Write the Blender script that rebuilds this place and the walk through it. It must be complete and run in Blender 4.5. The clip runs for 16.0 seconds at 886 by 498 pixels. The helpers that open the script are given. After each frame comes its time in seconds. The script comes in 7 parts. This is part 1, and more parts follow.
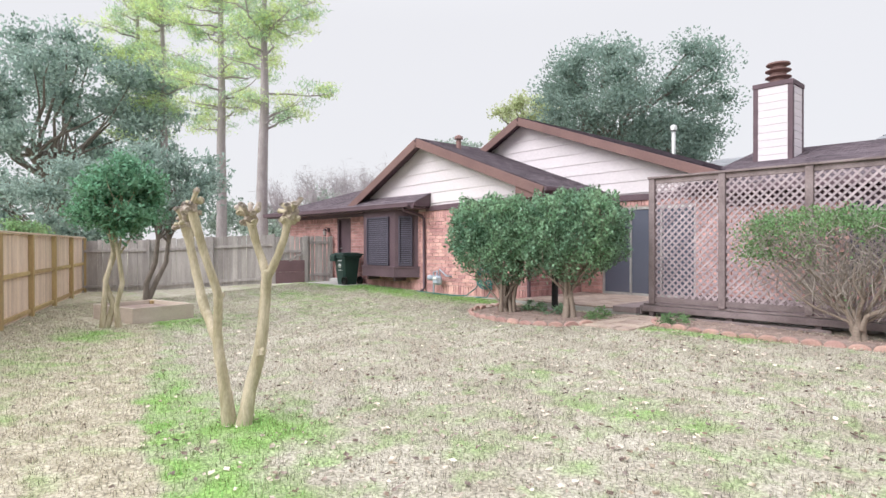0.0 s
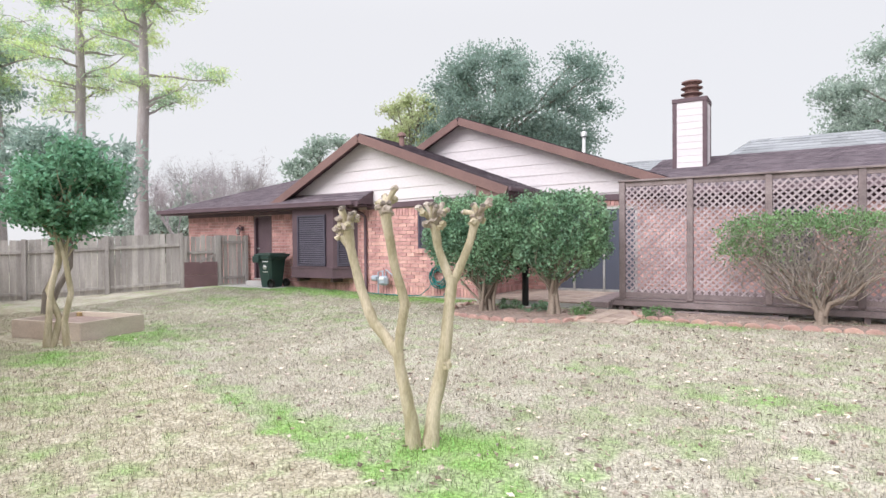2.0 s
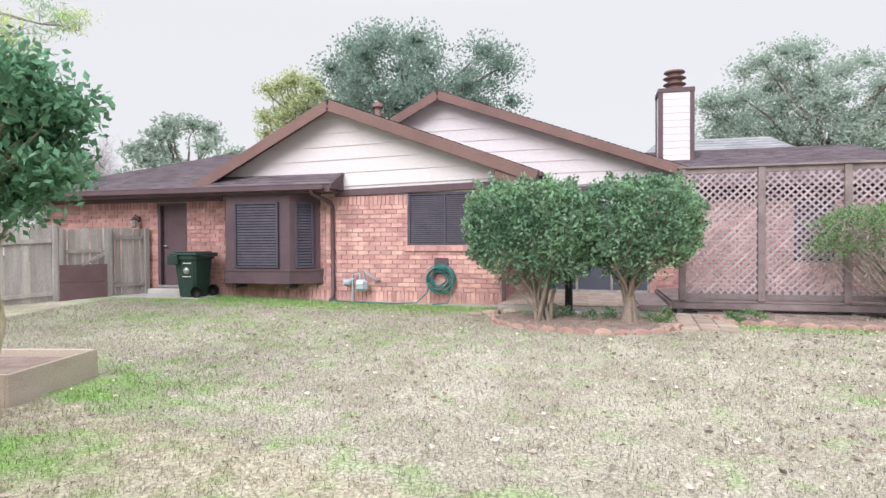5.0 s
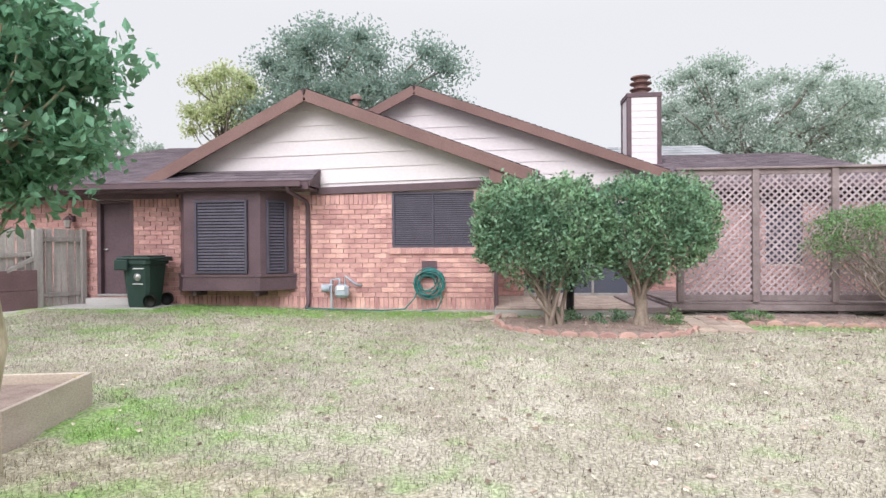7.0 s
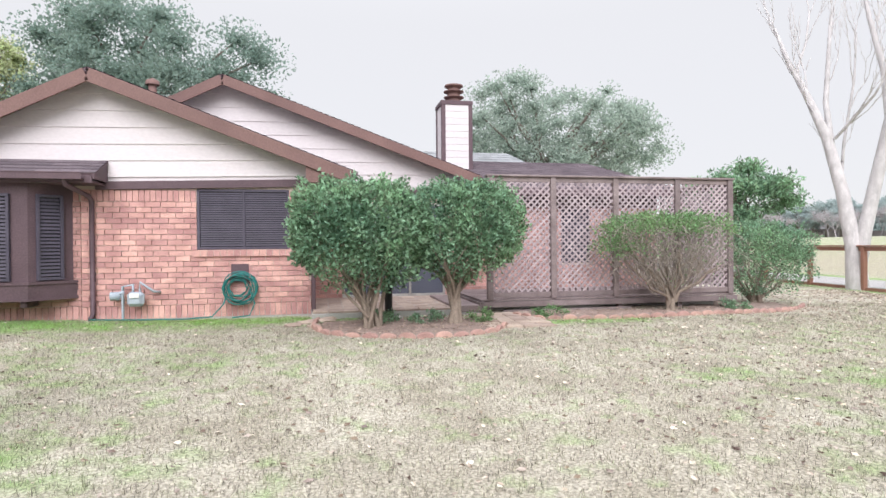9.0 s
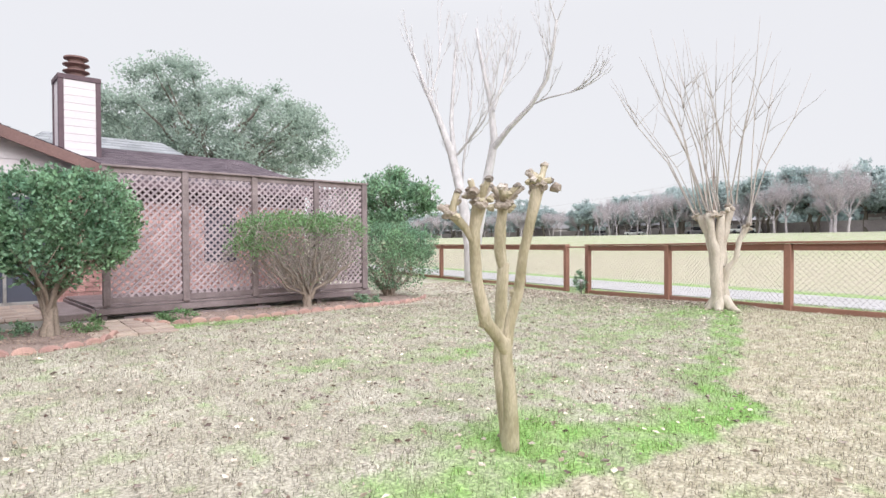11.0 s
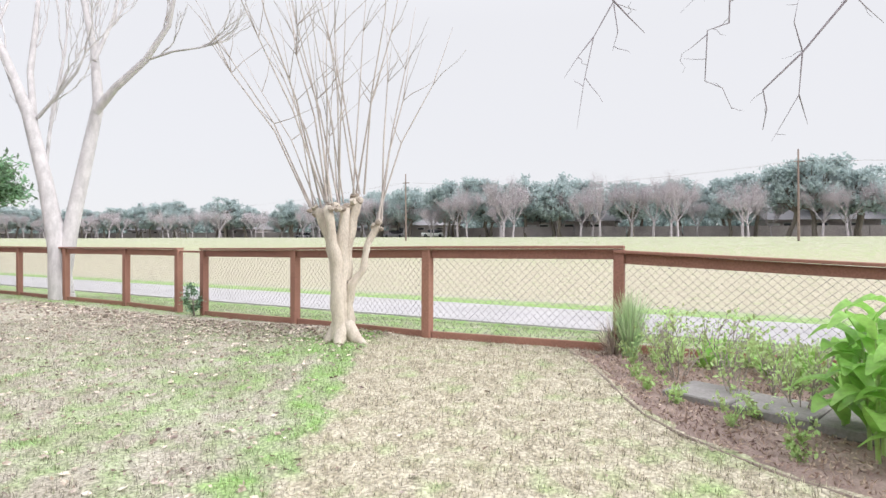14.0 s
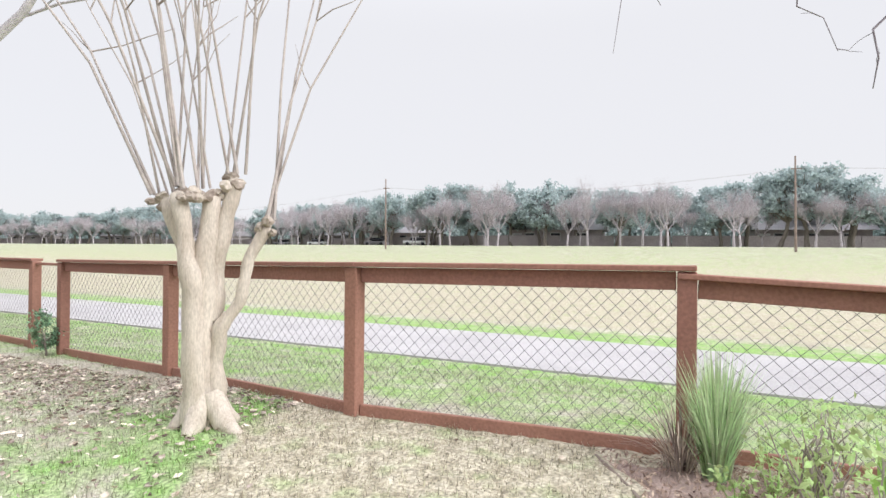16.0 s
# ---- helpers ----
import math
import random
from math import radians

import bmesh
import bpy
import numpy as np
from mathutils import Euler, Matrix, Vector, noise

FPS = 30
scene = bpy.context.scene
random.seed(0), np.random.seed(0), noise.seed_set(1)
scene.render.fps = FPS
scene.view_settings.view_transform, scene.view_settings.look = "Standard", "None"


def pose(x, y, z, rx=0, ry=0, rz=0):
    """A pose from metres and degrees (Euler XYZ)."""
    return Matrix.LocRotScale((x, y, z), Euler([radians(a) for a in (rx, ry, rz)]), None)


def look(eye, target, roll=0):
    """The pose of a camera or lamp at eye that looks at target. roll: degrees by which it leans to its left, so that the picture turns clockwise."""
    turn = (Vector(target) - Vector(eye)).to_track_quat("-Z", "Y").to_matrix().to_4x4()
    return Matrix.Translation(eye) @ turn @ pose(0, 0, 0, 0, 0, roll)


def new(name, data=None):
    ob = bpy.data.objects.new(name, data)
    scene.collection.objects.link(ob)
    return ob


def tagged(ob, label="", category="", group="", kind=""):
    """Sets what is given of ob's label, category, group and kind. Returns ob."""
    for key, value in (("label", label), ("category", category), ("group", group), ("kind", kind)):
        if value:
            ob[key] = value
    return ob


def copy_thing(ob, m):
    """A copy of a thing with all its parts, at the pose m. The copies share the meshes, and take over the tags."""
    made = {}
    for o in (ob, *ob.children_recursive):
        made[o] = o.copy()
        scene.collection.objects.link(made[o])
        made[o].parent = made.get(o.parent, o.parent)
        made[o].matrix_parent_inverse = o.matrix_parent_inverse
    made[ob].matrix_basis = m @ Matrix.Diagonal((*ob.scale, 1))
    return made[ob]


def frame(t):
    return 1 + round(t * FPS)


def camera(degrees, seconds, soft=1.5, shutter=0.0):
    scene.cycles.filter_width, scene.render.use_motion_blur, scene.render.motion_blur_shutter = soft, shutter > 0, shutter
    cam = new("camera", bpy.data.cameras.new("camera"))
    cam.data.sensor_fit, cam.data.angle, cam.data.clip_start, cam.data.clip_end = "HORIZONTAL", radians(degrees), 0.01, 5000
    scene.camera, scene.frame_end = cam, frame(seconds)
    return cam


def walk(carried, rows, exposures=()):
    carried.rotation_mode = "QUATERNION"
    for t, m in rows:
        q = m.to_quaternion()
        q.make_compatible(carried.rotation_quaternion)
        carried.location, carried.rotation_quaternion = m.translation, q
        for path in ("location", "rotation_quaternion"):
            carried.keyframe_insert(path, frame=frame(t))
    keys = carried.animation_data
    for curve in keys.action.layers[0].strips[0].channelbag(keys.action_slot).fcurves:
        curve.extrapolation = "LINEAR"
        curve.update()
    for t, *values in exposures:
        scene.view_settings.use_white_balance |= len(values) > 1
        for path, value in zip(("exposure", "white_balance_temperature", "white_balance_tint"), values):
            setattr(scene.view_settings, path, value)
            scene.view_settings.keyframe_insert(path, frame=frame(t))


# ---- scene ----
cam = camera(74.6, 16.0)
PATH = [
    (0, (0.977, -0.824, 1.499), (-0.487, 0.539, 1.485), -0.1),
    (0.5, (0.393, -1.291, 1.532), (-1.014, 0.13, 1.511), -0.4),
    (1, (-0.1, -1.829, 1.584), (-1.428, -0.335, 1.558), -0.4),
    (1.5, (-0.698, -2.222, 1.575), (-1.901, -0.625, 1.552), -0.2),
    (2, (-1.381, -2.502, 1.559), (-2.432, -0.801, 1.534), -0.4),
    (2.5, (-2.195, -2.548, 1.514), (-3.095, -0.762, 1.488), -0.6),
    (3, (-3.015, -2.491, 1.472), (-3.769, -0.639, 1.445), -0.4),
    (3.5, (-3.882, -2.302, 1.449), (-4.518, -0.406, 1.426), -0.3),
    (4, (-4.704, -2.092, 1.441), (-5.28, -0.177, 1.415), -0.4),
    (4.5, (-5.512, -1.9, 1.489), (-6.046, 0.027, 1.458), -0.2),
    (5, (-6.265, -1.671, 1.476), (-6.77, 0.264, 1.447), -0.3),
    (7.5, (-8.082, -1.137, 1.404), (-8.161, 0.862, 1.393), -0.4),
    (8, (-8.111, -1.008, 1.447), (-8.037, 0.99, 1.433), -0.5),
    (10.5, (-7.359, -1.445, 1.403), (-6.297, 0.25, 1.385), -0.3),
    (11, (-7.11, -1.517, 1.44), (-5.773, -0.03, 1.414), -0.3),
    (11.5, (-6.636, -1.46, 1.435), (-5.038, -0.258, 1.406), -0.3),
    (12, (-5.963, -1.289, 1.432), (-4.224, -0.302, 1.404), -0.2),
    (12.5, (-5.192, -1.074, 1.415), (-3.403, -0.181, 1.39), -0.1),
    (13, (-4.368, -0.932, 1.453), (-2.533, -0.136, 1.424), 0.0),
    (13.5, (-3.505, -0.877, 1.444), (-1.652, -0.124, 1.421), 0.0),
    (14, (-2.626, -0.801, 1.451), (-0.75, -0.109, 1.431), 0.2),
    (14.5, (-1.82, -0.677, 1.449), (0.062, 0.001, 1.437), 0.2),
    (15, (-0.993, -0.486, 1.478), (0.892, 0.181, 1.469), 0.4),
    (15.5, (-0.17, -0.275, 1.501), (1.719, 0.381, 1.49), 0.2),
    (16, (0.617, -0.038, 1.51), (2.511, 0.605, 1.518), 0.6),
]
walk(cam, [(t, look(eye, target, roll)) for t, eye, target, roll in PATH])

# ---- light ----
world = bpy.data.worlds.new("overcast")
scene.world = world
world.use_nodes = True
wn, wl = world.node_tree.nodes, world.node_tree.links
sky = wn.new("ShaderNodeTexSky")
sky.sky_type, sky.sun_disc = "NISHITA", False
sky.sun_elevation, sky.sun_rotation = radians(35), radians(192)
cloud = wn.new("ShaderNodeMix")
cloud.data_type = "RGBA"
cloud.inputs[0].default_value = 0.93
cloud.inputs[7].default_value = (8.9, 8.9, 9.3, 1)
wl.new(sky.outputs[0], cloud.inputs[6])
# an overcast sky is brighter overhead than at the horizon
where = wn.new("ShaderNodeTexCoord")
height = wn.new("ShaderNodeSeparateXYZ")
bright = wn.new("ShaderNodeMapRange")
bright.interpolation_type = "SMOOTHSTEP"
bright.inputs[1].default_value, bright.inputs[2].default_value = 0.34, 1.0
bright.inputs[3].default_value, bright.inputs[4].default_value = 0.1, 0.27
wl.new(where.outputs["Generated"], height.inputs[0])
wl.new(height.outputs[2], bright.inputs[0])
wl.new(cloud.outputs[2], wn["Background"].inputs[0])
wl.new(bright.outputs[0], wn["Background"].inputs[1])
sun = new("sun", bpy.data.lights.new("sun", "SUN"))
sun.data.energy, sun.data.angle, sun.data.color = 3.0, radians(40), (1.0, 0.985, 0.985)
sun.matrix_world = look((-5, -24, 17), (0, 0, 0))
scene.view_settings.exposure = 0.0


# ---- small helpers ----
def smooth(a, b, v):
    t = np.clip((np.asarray(v, float) - a) / (b - a), 0, 1)
    return t * t * (3 - 2 * t)


def ground_z(x, y):
    """Height of the lawn, the trail and the field."""
    x, y = np.asarray(x, float), np.asarray(y, float)
    z = -0.05 + smooth(4, 10, y) * smooth(2, -1, x) * (0.11 + 0.13 * smooth(-9, -16, x))
    z = z + 0.14 * smooth(0, 4, x) * smooth(8, 3, y) * smooth(9, 7, x) * smooth(-9, -5, y)
    d = x - 0.16 * y
    z = z - 0.25 * smooth(5.5, 9, d) - 0.2 * smooth(14, 20, d)
    return z + 2.9 * smooth(20, 80, d) ** 1.0


def thing(name, loc, label, category, group="", kind=""):
    ob = new(name)
    ob.empty_display_size = 0.2
    ob.location = loc
    return tagged(ob, label, category, group, kind)


def link_mesh(name, me, material, parent=None, label=""):
    ob = new(name, me)
    if material and not me.materials:
        me.materials.append(material)
    if parent:
        ob.parent = parent
        if parent.type == "EMPTY":
            ob.location = -parent.location
    if label:
        ob["label"] = label
    return ob


def part(name, bm, material, parent=None, label=""):
    me = bpy.data.meshes.new(name)
    bm.to_mesh(me)
    bm.free()
    return link_mesh(name, me, material, parent, label)


def raw(name, verts, faces, material, parent=None, label="", shade=False):
    """A mesh from computed vertices and faces (arrays)."""
    me = bpy.data.meshes.new(name)
    verts, faces = np.asarray(verts, np.float32), np.asarray(faces, np.int32)
    n, k = faces.shape
    me.vertices.add(len(verts))
    me.vertices.foreach_set("co", verts.ravel())
    me.loops.add(n * k)
    me.loops.foreach_set("vertex_index", faces.ravel())
    me.polygons.add(n)
    me.polygons.foreach_set("loop_start", np.arange(0, n * k, k, dtype=np.int32))
    me.polygons.foreach_set("use_smooth", np.full(n, shade))
    me.update()
    me.validate()
    return link_mesh(name, me, material, parent, label)


def add_box(bm, x0, x1, y0, y1, z0, z1, bevel=0.0, m=None):
    made = bmesh.ops.create_cube(bm, size=1)["verts"]
    bmesh.ops.transform(bm, matrix=Matrix.LocRotScale(((x0 + x1) / 2, (y0 + y1) / 2, (z0 + z1) / 2), None, (abs(x1 - x0), abs(y1 - y0), abs(z1 - z0))), verts=made)
    if m:
        bmesh.ops.transform(bm, matrix=m, verts=made)
    if bevel:
        edges = {e for v in made for e in v.link_edges}
        bmesh.ops.bevel(bm, geom=list(edges), offset=bevel, segments=1, affect="EDGES")


def box(name, x0, x1, y0, y1, z0, z1, material, parent=None, bevel=0.006, label="", m=None):
    bm = bmesh.new()
    add_box(bm, x0, x1, y0, y1, z0, z1, bevel, m)
    return part(name, bm, material, parent, label)


def beam(name, a, b, w, h, material, parent=None, bevel=0.006, label=""):
    """A board from a to b, w wide across and h high."""
    a, b = Vector(a), Vector(b)
    d = (b - a)
    ln = d.length
    d.normalize()
    up = Vector((0, 0, 1)) if abs(d.z) < 0.95 else Vector((1, 0, 0))
    side = d.cross(up).normalized()
    up2 = side.cross(d).normalized()
    rot = Matrix((d, side, up2)).transposed().to_4x4()
    bm = bmesh.new()
    add_box(bm, -ln / 2, ln / 2, -w / 2, w / 2, -h / 2, h / 2, bevel, Matrix.Translation((a + b) / 2) @ rot)
    return part(name, bm, material, parent, label)


def prism(name, outline, y0, y1, material, parent=None, label="", axis="y"):
    """An outline in x and z, pushed from y0 to y1 (or in x and y, from z0 to z1)."""
    bm = bmesh.new()
    lo = [bm.verts.new((p[0], y0, p[1]) if axis == "y" else ((p[0], p[1], y0) if axis == "z" else (y0, p[0], p[1]))) for p in outline]
    hi = [bm.verts.new((p[0], y1, p[1]) if axis == "y" else ((p[0], p[1], y1) if axis == "z" else (y1, p[0], p[1]))) for p in outline]
    bm.faces.new(lo)
    bm.faces.new(hi[::-1])
    for i in range(len(lo)):
        j = (i + 1) % len(lo)
        bm.faces.new((lo[j], lo[i], hi[i], hi[j]))
    bmesh.ops.recalc_face_normals(bm, faces=bm.faces)
    return part(name, bm, material, parent, label)


def tube_arrays(points, radii, sides=7):
    """Vertices and faces of a round limb along points."""
    pts = [Vector(p) for p in points]
    verts, faces = [], []
    ref = Vector((0.31, 0.9, 0.17))
    for i, p in enumerate(pts):
        d = (pts[min(i + 1, len(pts) - 1)] - pts[max(i - 1, 0)]).normalized()
        u = d.cross(ref).normalized()
        w = d.cross(u)
        for k in range(sides):
            a = 2 * math.pi * k / sides
            verts.append(p + (u * math.cos(a) + w * math.sin(a)) * radii[i])
    for i in range(len(pts) - 1):
        for k in range(sides):
            k2 = (k + 1) % sides
            faces.append((i * sides + k, i * sides + k2, (i + 1) * sides + k2, (i + 1) * sides + k))
    n = len(verts)
    verts.append(pts[-1] + (pts[-1] - pts[-2]).normalized() * radii[-1] * 0.5)
    last = (len(pts) - 1) * sides
    for k in range(sides):
        faces.append((last + k, last + (k + 1) % sides, n, n))
    return verts, faces


def tubes(name, limbs, material, parent=None, label="", sides=7):
    """Many limbs (points, radii) in one mesh."""
    bm_v, bm_f = [], []
    for points, radii in limbs:
        v, f = tube_arrays(points, radii, sides)
        o = len(bm_v)
        bm_v += v
        bm_f += [tuple(i + o for i in (q if q[2] != q[3] else q[:3])) for q in f]
    me = bpy.data.meshes.new(name)
    me.from_pydata(bm_v, [], bm_f)
    me.polygons.foreach_set("use_smooth", [True] * len(me.polygons))
    return link_mesh(name, me, material, parent, label)


def bend(a, b, n, wob, rng):
    """Points from a to b with a wandering line."""
    a, b = Vector(a), Vector(b)
    out = []
    for i in range(n + 1):
        t = i / n
        w = wob * math.sin(math.pi * t)
        out.append(a.lerp(b, t) + Vector((rng.uniform(-w, w), rng.uniform(-w, w), rng.uniform(-w, w) * 0.4)))
    return out


def leaves_mesh(name, centres, size, material, parent=None, label="", rng=None, up=0.3, ratio=0.55, normals=None):
    """Many separate pointed leaves, each a folded pair of triangles pairs, at the centres (n x 3)."""
    rng = rng or np.random.default_rng(1)
    n = len(centres)
    d = rng.normal(size=(n, 3))
    if normals is not None:
        d = d * 0.8 + normals * 0.5
    d[:, 2] += up
    d /= np.linalg.norm(d, axis=1)[:, None]
    r = rng.normal(size=(n, 3))
    s = np.cross(d, r)
    s /= np.linalg.norm(s, axis=1)[:, None] + 1e-9
    f = np.cross(d, s)
    ln = size * rng.uniform(0.6, 1.25, n)[:, None]
    wd = ln * ratio / 2
    c = np.asarray(centres)
    v = np.stack([c - d * ln / 2, c + s * wd + f * wd * 0.35, c + d * ln / 2, c - s * wd + f * wd * 0.35], 1).reshape(-1, 3)
    i = np.arange(n)[:, None] * 4
    faces = np.concatenate([i + np.array([[0, 1, 2]]), i + np.array([[0, 2, 3]])], 0)
    return raw(name, v, faces, material, parent, label)


# ---- materials ----
def material(name, colour, second=None, rough=0.8, scale=6.0, fine=60.0, bump=0.25, metal=0.0, island=0.0, obj=0.0, fac=0.5, stretch=(1, 1, 1), spec=0.35, trans=0.0, contrast=1.0):
    """A surface with a coarse and a fine variation, relief, and a shade that varies from piece to piece."""
    m = bpy.data.materials.new(name)
    m.use_nodes = True
    nt = m.node_tree
    n, l = nt.nodes, nt.links
    b = n["Principled BSDF"]
    b.inputs["Roughness"].default_value = rough
    b.inputs["Metallic"].default_value = metal
    b.inputs["Specular IOR Level"].default_value = spec
    second = second or tuple(c * 0.65 for c in colour)
    geo = n.new("ShaderNodeNewGeometry")
    vm = n.new("ShaderNodeVectorMath")
    vm.operation = "MULTIPLY"
    vm.inputs[1].default_value = stretch
    l.new(geo.outputs["Position"], vm.inputs[0])
    n1 = n.new("ShaderNodeTexNoise")
    n1.inputs["Scale"].default_value, n1.inputs["Detail"].default_value = scale, 5
    n2 = n.new("ShaderNodeTexNoise")
    n2.inputs["Scale"].default_value, n2.inputs["Detail"].default_value = fine, 3
    l.new(vm.outputs[0], n1.inputs["Vector"])
    l.new(vm.outputs[0], n2.inputs["Vector"])
    ramp = n.new("ShaderNodeMapRange")
    ramp.inputs[1].default_value, ramp.inputs[2].default_value = 0.5 - 0.22 / contrast, 0.5 + 0.22 / contrast
    l.new(n1.outputs[0], ramp.inputs[0])
    mix = n.new("ShaderNodeMix")
    mix.data_type = "RGBA"
    mix.inputs[6].default_value, mix.inputs[7].default_value = (*second, 1), (*colour, 1)
    l.new(ramp.outputs[0], mix.inputs[0])
    hsv = n.new("ShaderNodeHueSaturation")
    l.new(mix.outputs[2], hsv.inputs["Color"])
    val = n.new("ShaderNodeMapRange")
    val.inputs[1].default_value, val.inputs[2].default_value = 0.3, 0.7
    val.inputs[3].default_value, val.inputs[4].default_value = 1 - 0.3 * fac, 1 + 0.3 * fac
    l.new(n2.outputs[0], val.inputs[0])
    last = val.outputs[0]
    for amount, node, out in ((island, geo, "Random Per Island"), (obj, None, "Random")):
        if amount:
            src = node or n.new("ShaderNodeObjectInfo")
            mr = n.new("ShaderNodeMapRange")
            mr.inputs[3].default_value, mr.inputs[4].default_value = 1 - amount, 1 + amount
            l.new(src.outputs[out], mr.inputs[0])
            mu = n.new("ShaderNodeMath")
            mu.operation = "MULTIPLY"
            l.new(last, mu.inputs[0])
            l.new(mr.outputs[0], mu.inputs[1])
            last = mu.outputs[0]
            hr = n.new("ShaderNodeMapRange")
            hr.inputs[3].default_value, hr.inputs[4].default_value = 0.5 - amount * 0.05, 0.5 + amount * 0.05
            l.new(src.outputs[out], hr.inputs[0])
            l.new(hr.outputs[0], hsv.inputs["Hue"])
    l.new(last, hsv.inputs["Value"])
    l.new(hsv.outputs[0], b.inputs["Base Color"])
    if trans:
        b.inputs["Transmission Weight"].default_value = 0
        tr = n.new("ShaderNodeBsdfTranslucent")
        l.new(hsv.outputs[0], tr.inputs[0])
        ms = n.new("ShaderNodeMixShader")
        ms.inputs[0].default_value = trans
        l.new(b.outputs[0], ms.inputs[1])
        l.new(tr.outputs[0], ms.inputs[2])
        l.new(ms.outputs[0], n["Material Output"].inputs[0])
    if bump:
        bp = n.new("ShaderNodeBump")
        bp.inputs["Strength"].default_value, bp.inputs["Distance"].default_value = bump, 0.01
        l.new(n2.outputs[0], bp.inputs["Height"])
        l.new(bp.outputs[0], b.inputs["Normal"])
    return m


def lawn_material(name, blade):
    """Winter turf: old mottled lawn, paler newer sod where 'sod' says so, and green where 'green' says so."""
    m = material(name, (0.46, 0.43, 0.365), (0.335, 0.305, 0.25), rough=0.95, scale=1.1 if not blade else 4.0, fine=38, bump=0.0 if blade else 0.9, island=0.62 if blade else 0, spec=0.1, fac=0.9 if blade else 1.6, trans=0.25 if blade else 0, contrast=1.5)
    n, l = m.node_tree.nodes, m.node_tree.links
    hsv = next(x for x in n if x.bl_idname == "ShaderNodeHueSaturation")
    old = next(x for x in n if x.bl_idname == "ShaderNodeMix")
    geo = next(x for x in n if x.bl_idname == "ShaderNodeNewGeometry")
    speck = n.new("ShaderNodeTexNoise")
    speck.inputs["Scale"].default_value, speck.inputs["Detail"].default_value = 9.0, 5
    l.new(geo.outputs["Position"], speck.inputs["Vector"])
    tone = n.new("ShaderNodeMapRange")
    tone.inputs[1].default_value, tone.inputs[2].default_value = 0.36, 0.64
    l.new(speck.outputs[0], tone.inputs[0])
    straw = n.new("ShaderNodeMix")
    straw.data_type = "RGBA"
    straw.inputs[6].default_value, straw.inputs[7].default_value = (0.345, 0.31, 0.235, 1), (0.485, 0.445, 0.355, 1)
    l.new(tone.outputs[0], straw.inputs[0])
    sod_at = n.new("ShaderNodeAttribute")
    sod_at.attribute_name = "sod"
    base = n.new("ShaderNodeMix")
    base.data_type = "RGBA"
    l.new(sod_at.outputs["Fac"], base.inputs[0])
    l.new(old.outputs[2], base.inputs[6])
    l.new(straw.outputs[2], base.inputs[7])
    at = n.new("ShaderNodeAttribute")
    at.attribute_name = "green"
    noise_node = n.new("ShaderNodeTexNoise")
    noise_node.inputs["Scale"].default_value, noise_node.inputs["Detail"].default_value = 3.2, 6
    l.new(geo.outputs["Position"], noise_node.inputs["Vector"])
    add = n.new("ShaderNodeMath")
    add.operation = "MULTIPLY_ADD"
    add.inputs[1].default_value, add.inputs[2].default_value = 2.3, -1.235
    l.new(noise_node.outputs[0], add.inputs[0])
    s = n.new("ShaderNodeMath")
    s.use_clamp = True
    l.new(at.outputs["Fac"], s.inputs[0])
    l.new(add.outputs[0], s.inputs[1])
    mix = n.new("ShaderNodeMix")
    mix.data_type = "RGBA"
    l.new(s.outputs[0], mix.inputs[0])
    l.new(base.outputs[2], mix.inputs[6])
    mix.inputs[7].default_value = (0.245, 0.39, 0.13, 1)
    l.new(mix.outputs[2], hsv.inputs["Color"])
    return m


LAWN, BLADE = lawn_material("lawn", False), lawn_material("grass_blade", True)
BRICK = material("red_brick", (0.57, 0.335, 0.315), (0.43, 0.235, 0.225), rough=0.9, scale=3.2, fine=70, bump=0.5, island=0.2, obj=0.2, fac=1.0, contrast=1.6)
MORTAR = material("mortar", (0.60, 0.50, 0.46), (0.50, 0.40, 0.36), rough=0.95, scale=3, fine=90, bump=0.5)
BROWN = material("brown_paint", (0.135, 0.088, 0.105), (0.098, 0.064, 0.078), rough=0.6, scale=2.5, fine=40, bump=0.15)
RAKE = material("sunned_brown_paint", (0.225, 0.135, 0.125), (0.17, 0.10, 0.095), rough=0.7, scale=1.5, fine=35, bump=0.2)
SIDING = material("cream_siding", (0.71, 0.66, 0.69), (0.68, 0.63, 0.66), rough=0.75, scale=0.6, fine=24, bump=0.04, stretch=(0.5, 1, 1), obj=0.03, fac=0.15)
SHINGLE = material("brown_shingle", (0.19, 0.155, 0.18), (0.135, 0.11, 0.13), rough=0.95, scale=1.2, fine=120, bump=0.8, island=0.2, fac=1.0)
GREY_ROOF = material("grey_shingle", (0.30, 0.31, 0.33), (0.24, 0.25, 0.27), rough=0.95, scale=1.2, fine=60, bump=0.6, island=0.15)
GREYWOOD = material("weathered_fence_wood", (0.46, 0.43, 0.42), (0.30, 0.275, 0.265), rough=0.95, scale=2.5, fine=40, bump=0.6, stretch=(3, 3, 0.35), obj=0.16, island=0.1)
NEWWOOD = material("new_cedar_wood", (0.74, 0.60, 0.49), (0.62, 0.48, 0.375), rough=0.85, scale=2, fine=40, bump=0.35, stretch=(3, 3, 0.35), obj=0.1, island=0.08)
PLANTWOOD = material("greyed_planter_wood", (0.60, 0.525, 0.46), (0.48, 0.405, 0.345), rough=0.9, scale=2, fine=40, bump=0.35, stretch=(1, 1, 3), obj=0.1)
POSTWOOD = material("treated_post_wood", (0.50, 0.37, 0.19), (0.40, 0.29, 0.15), rough=0.85, scale=2, fine=40, bump=0.35, stretch=(3, 3, 0.35), obj=0.1)
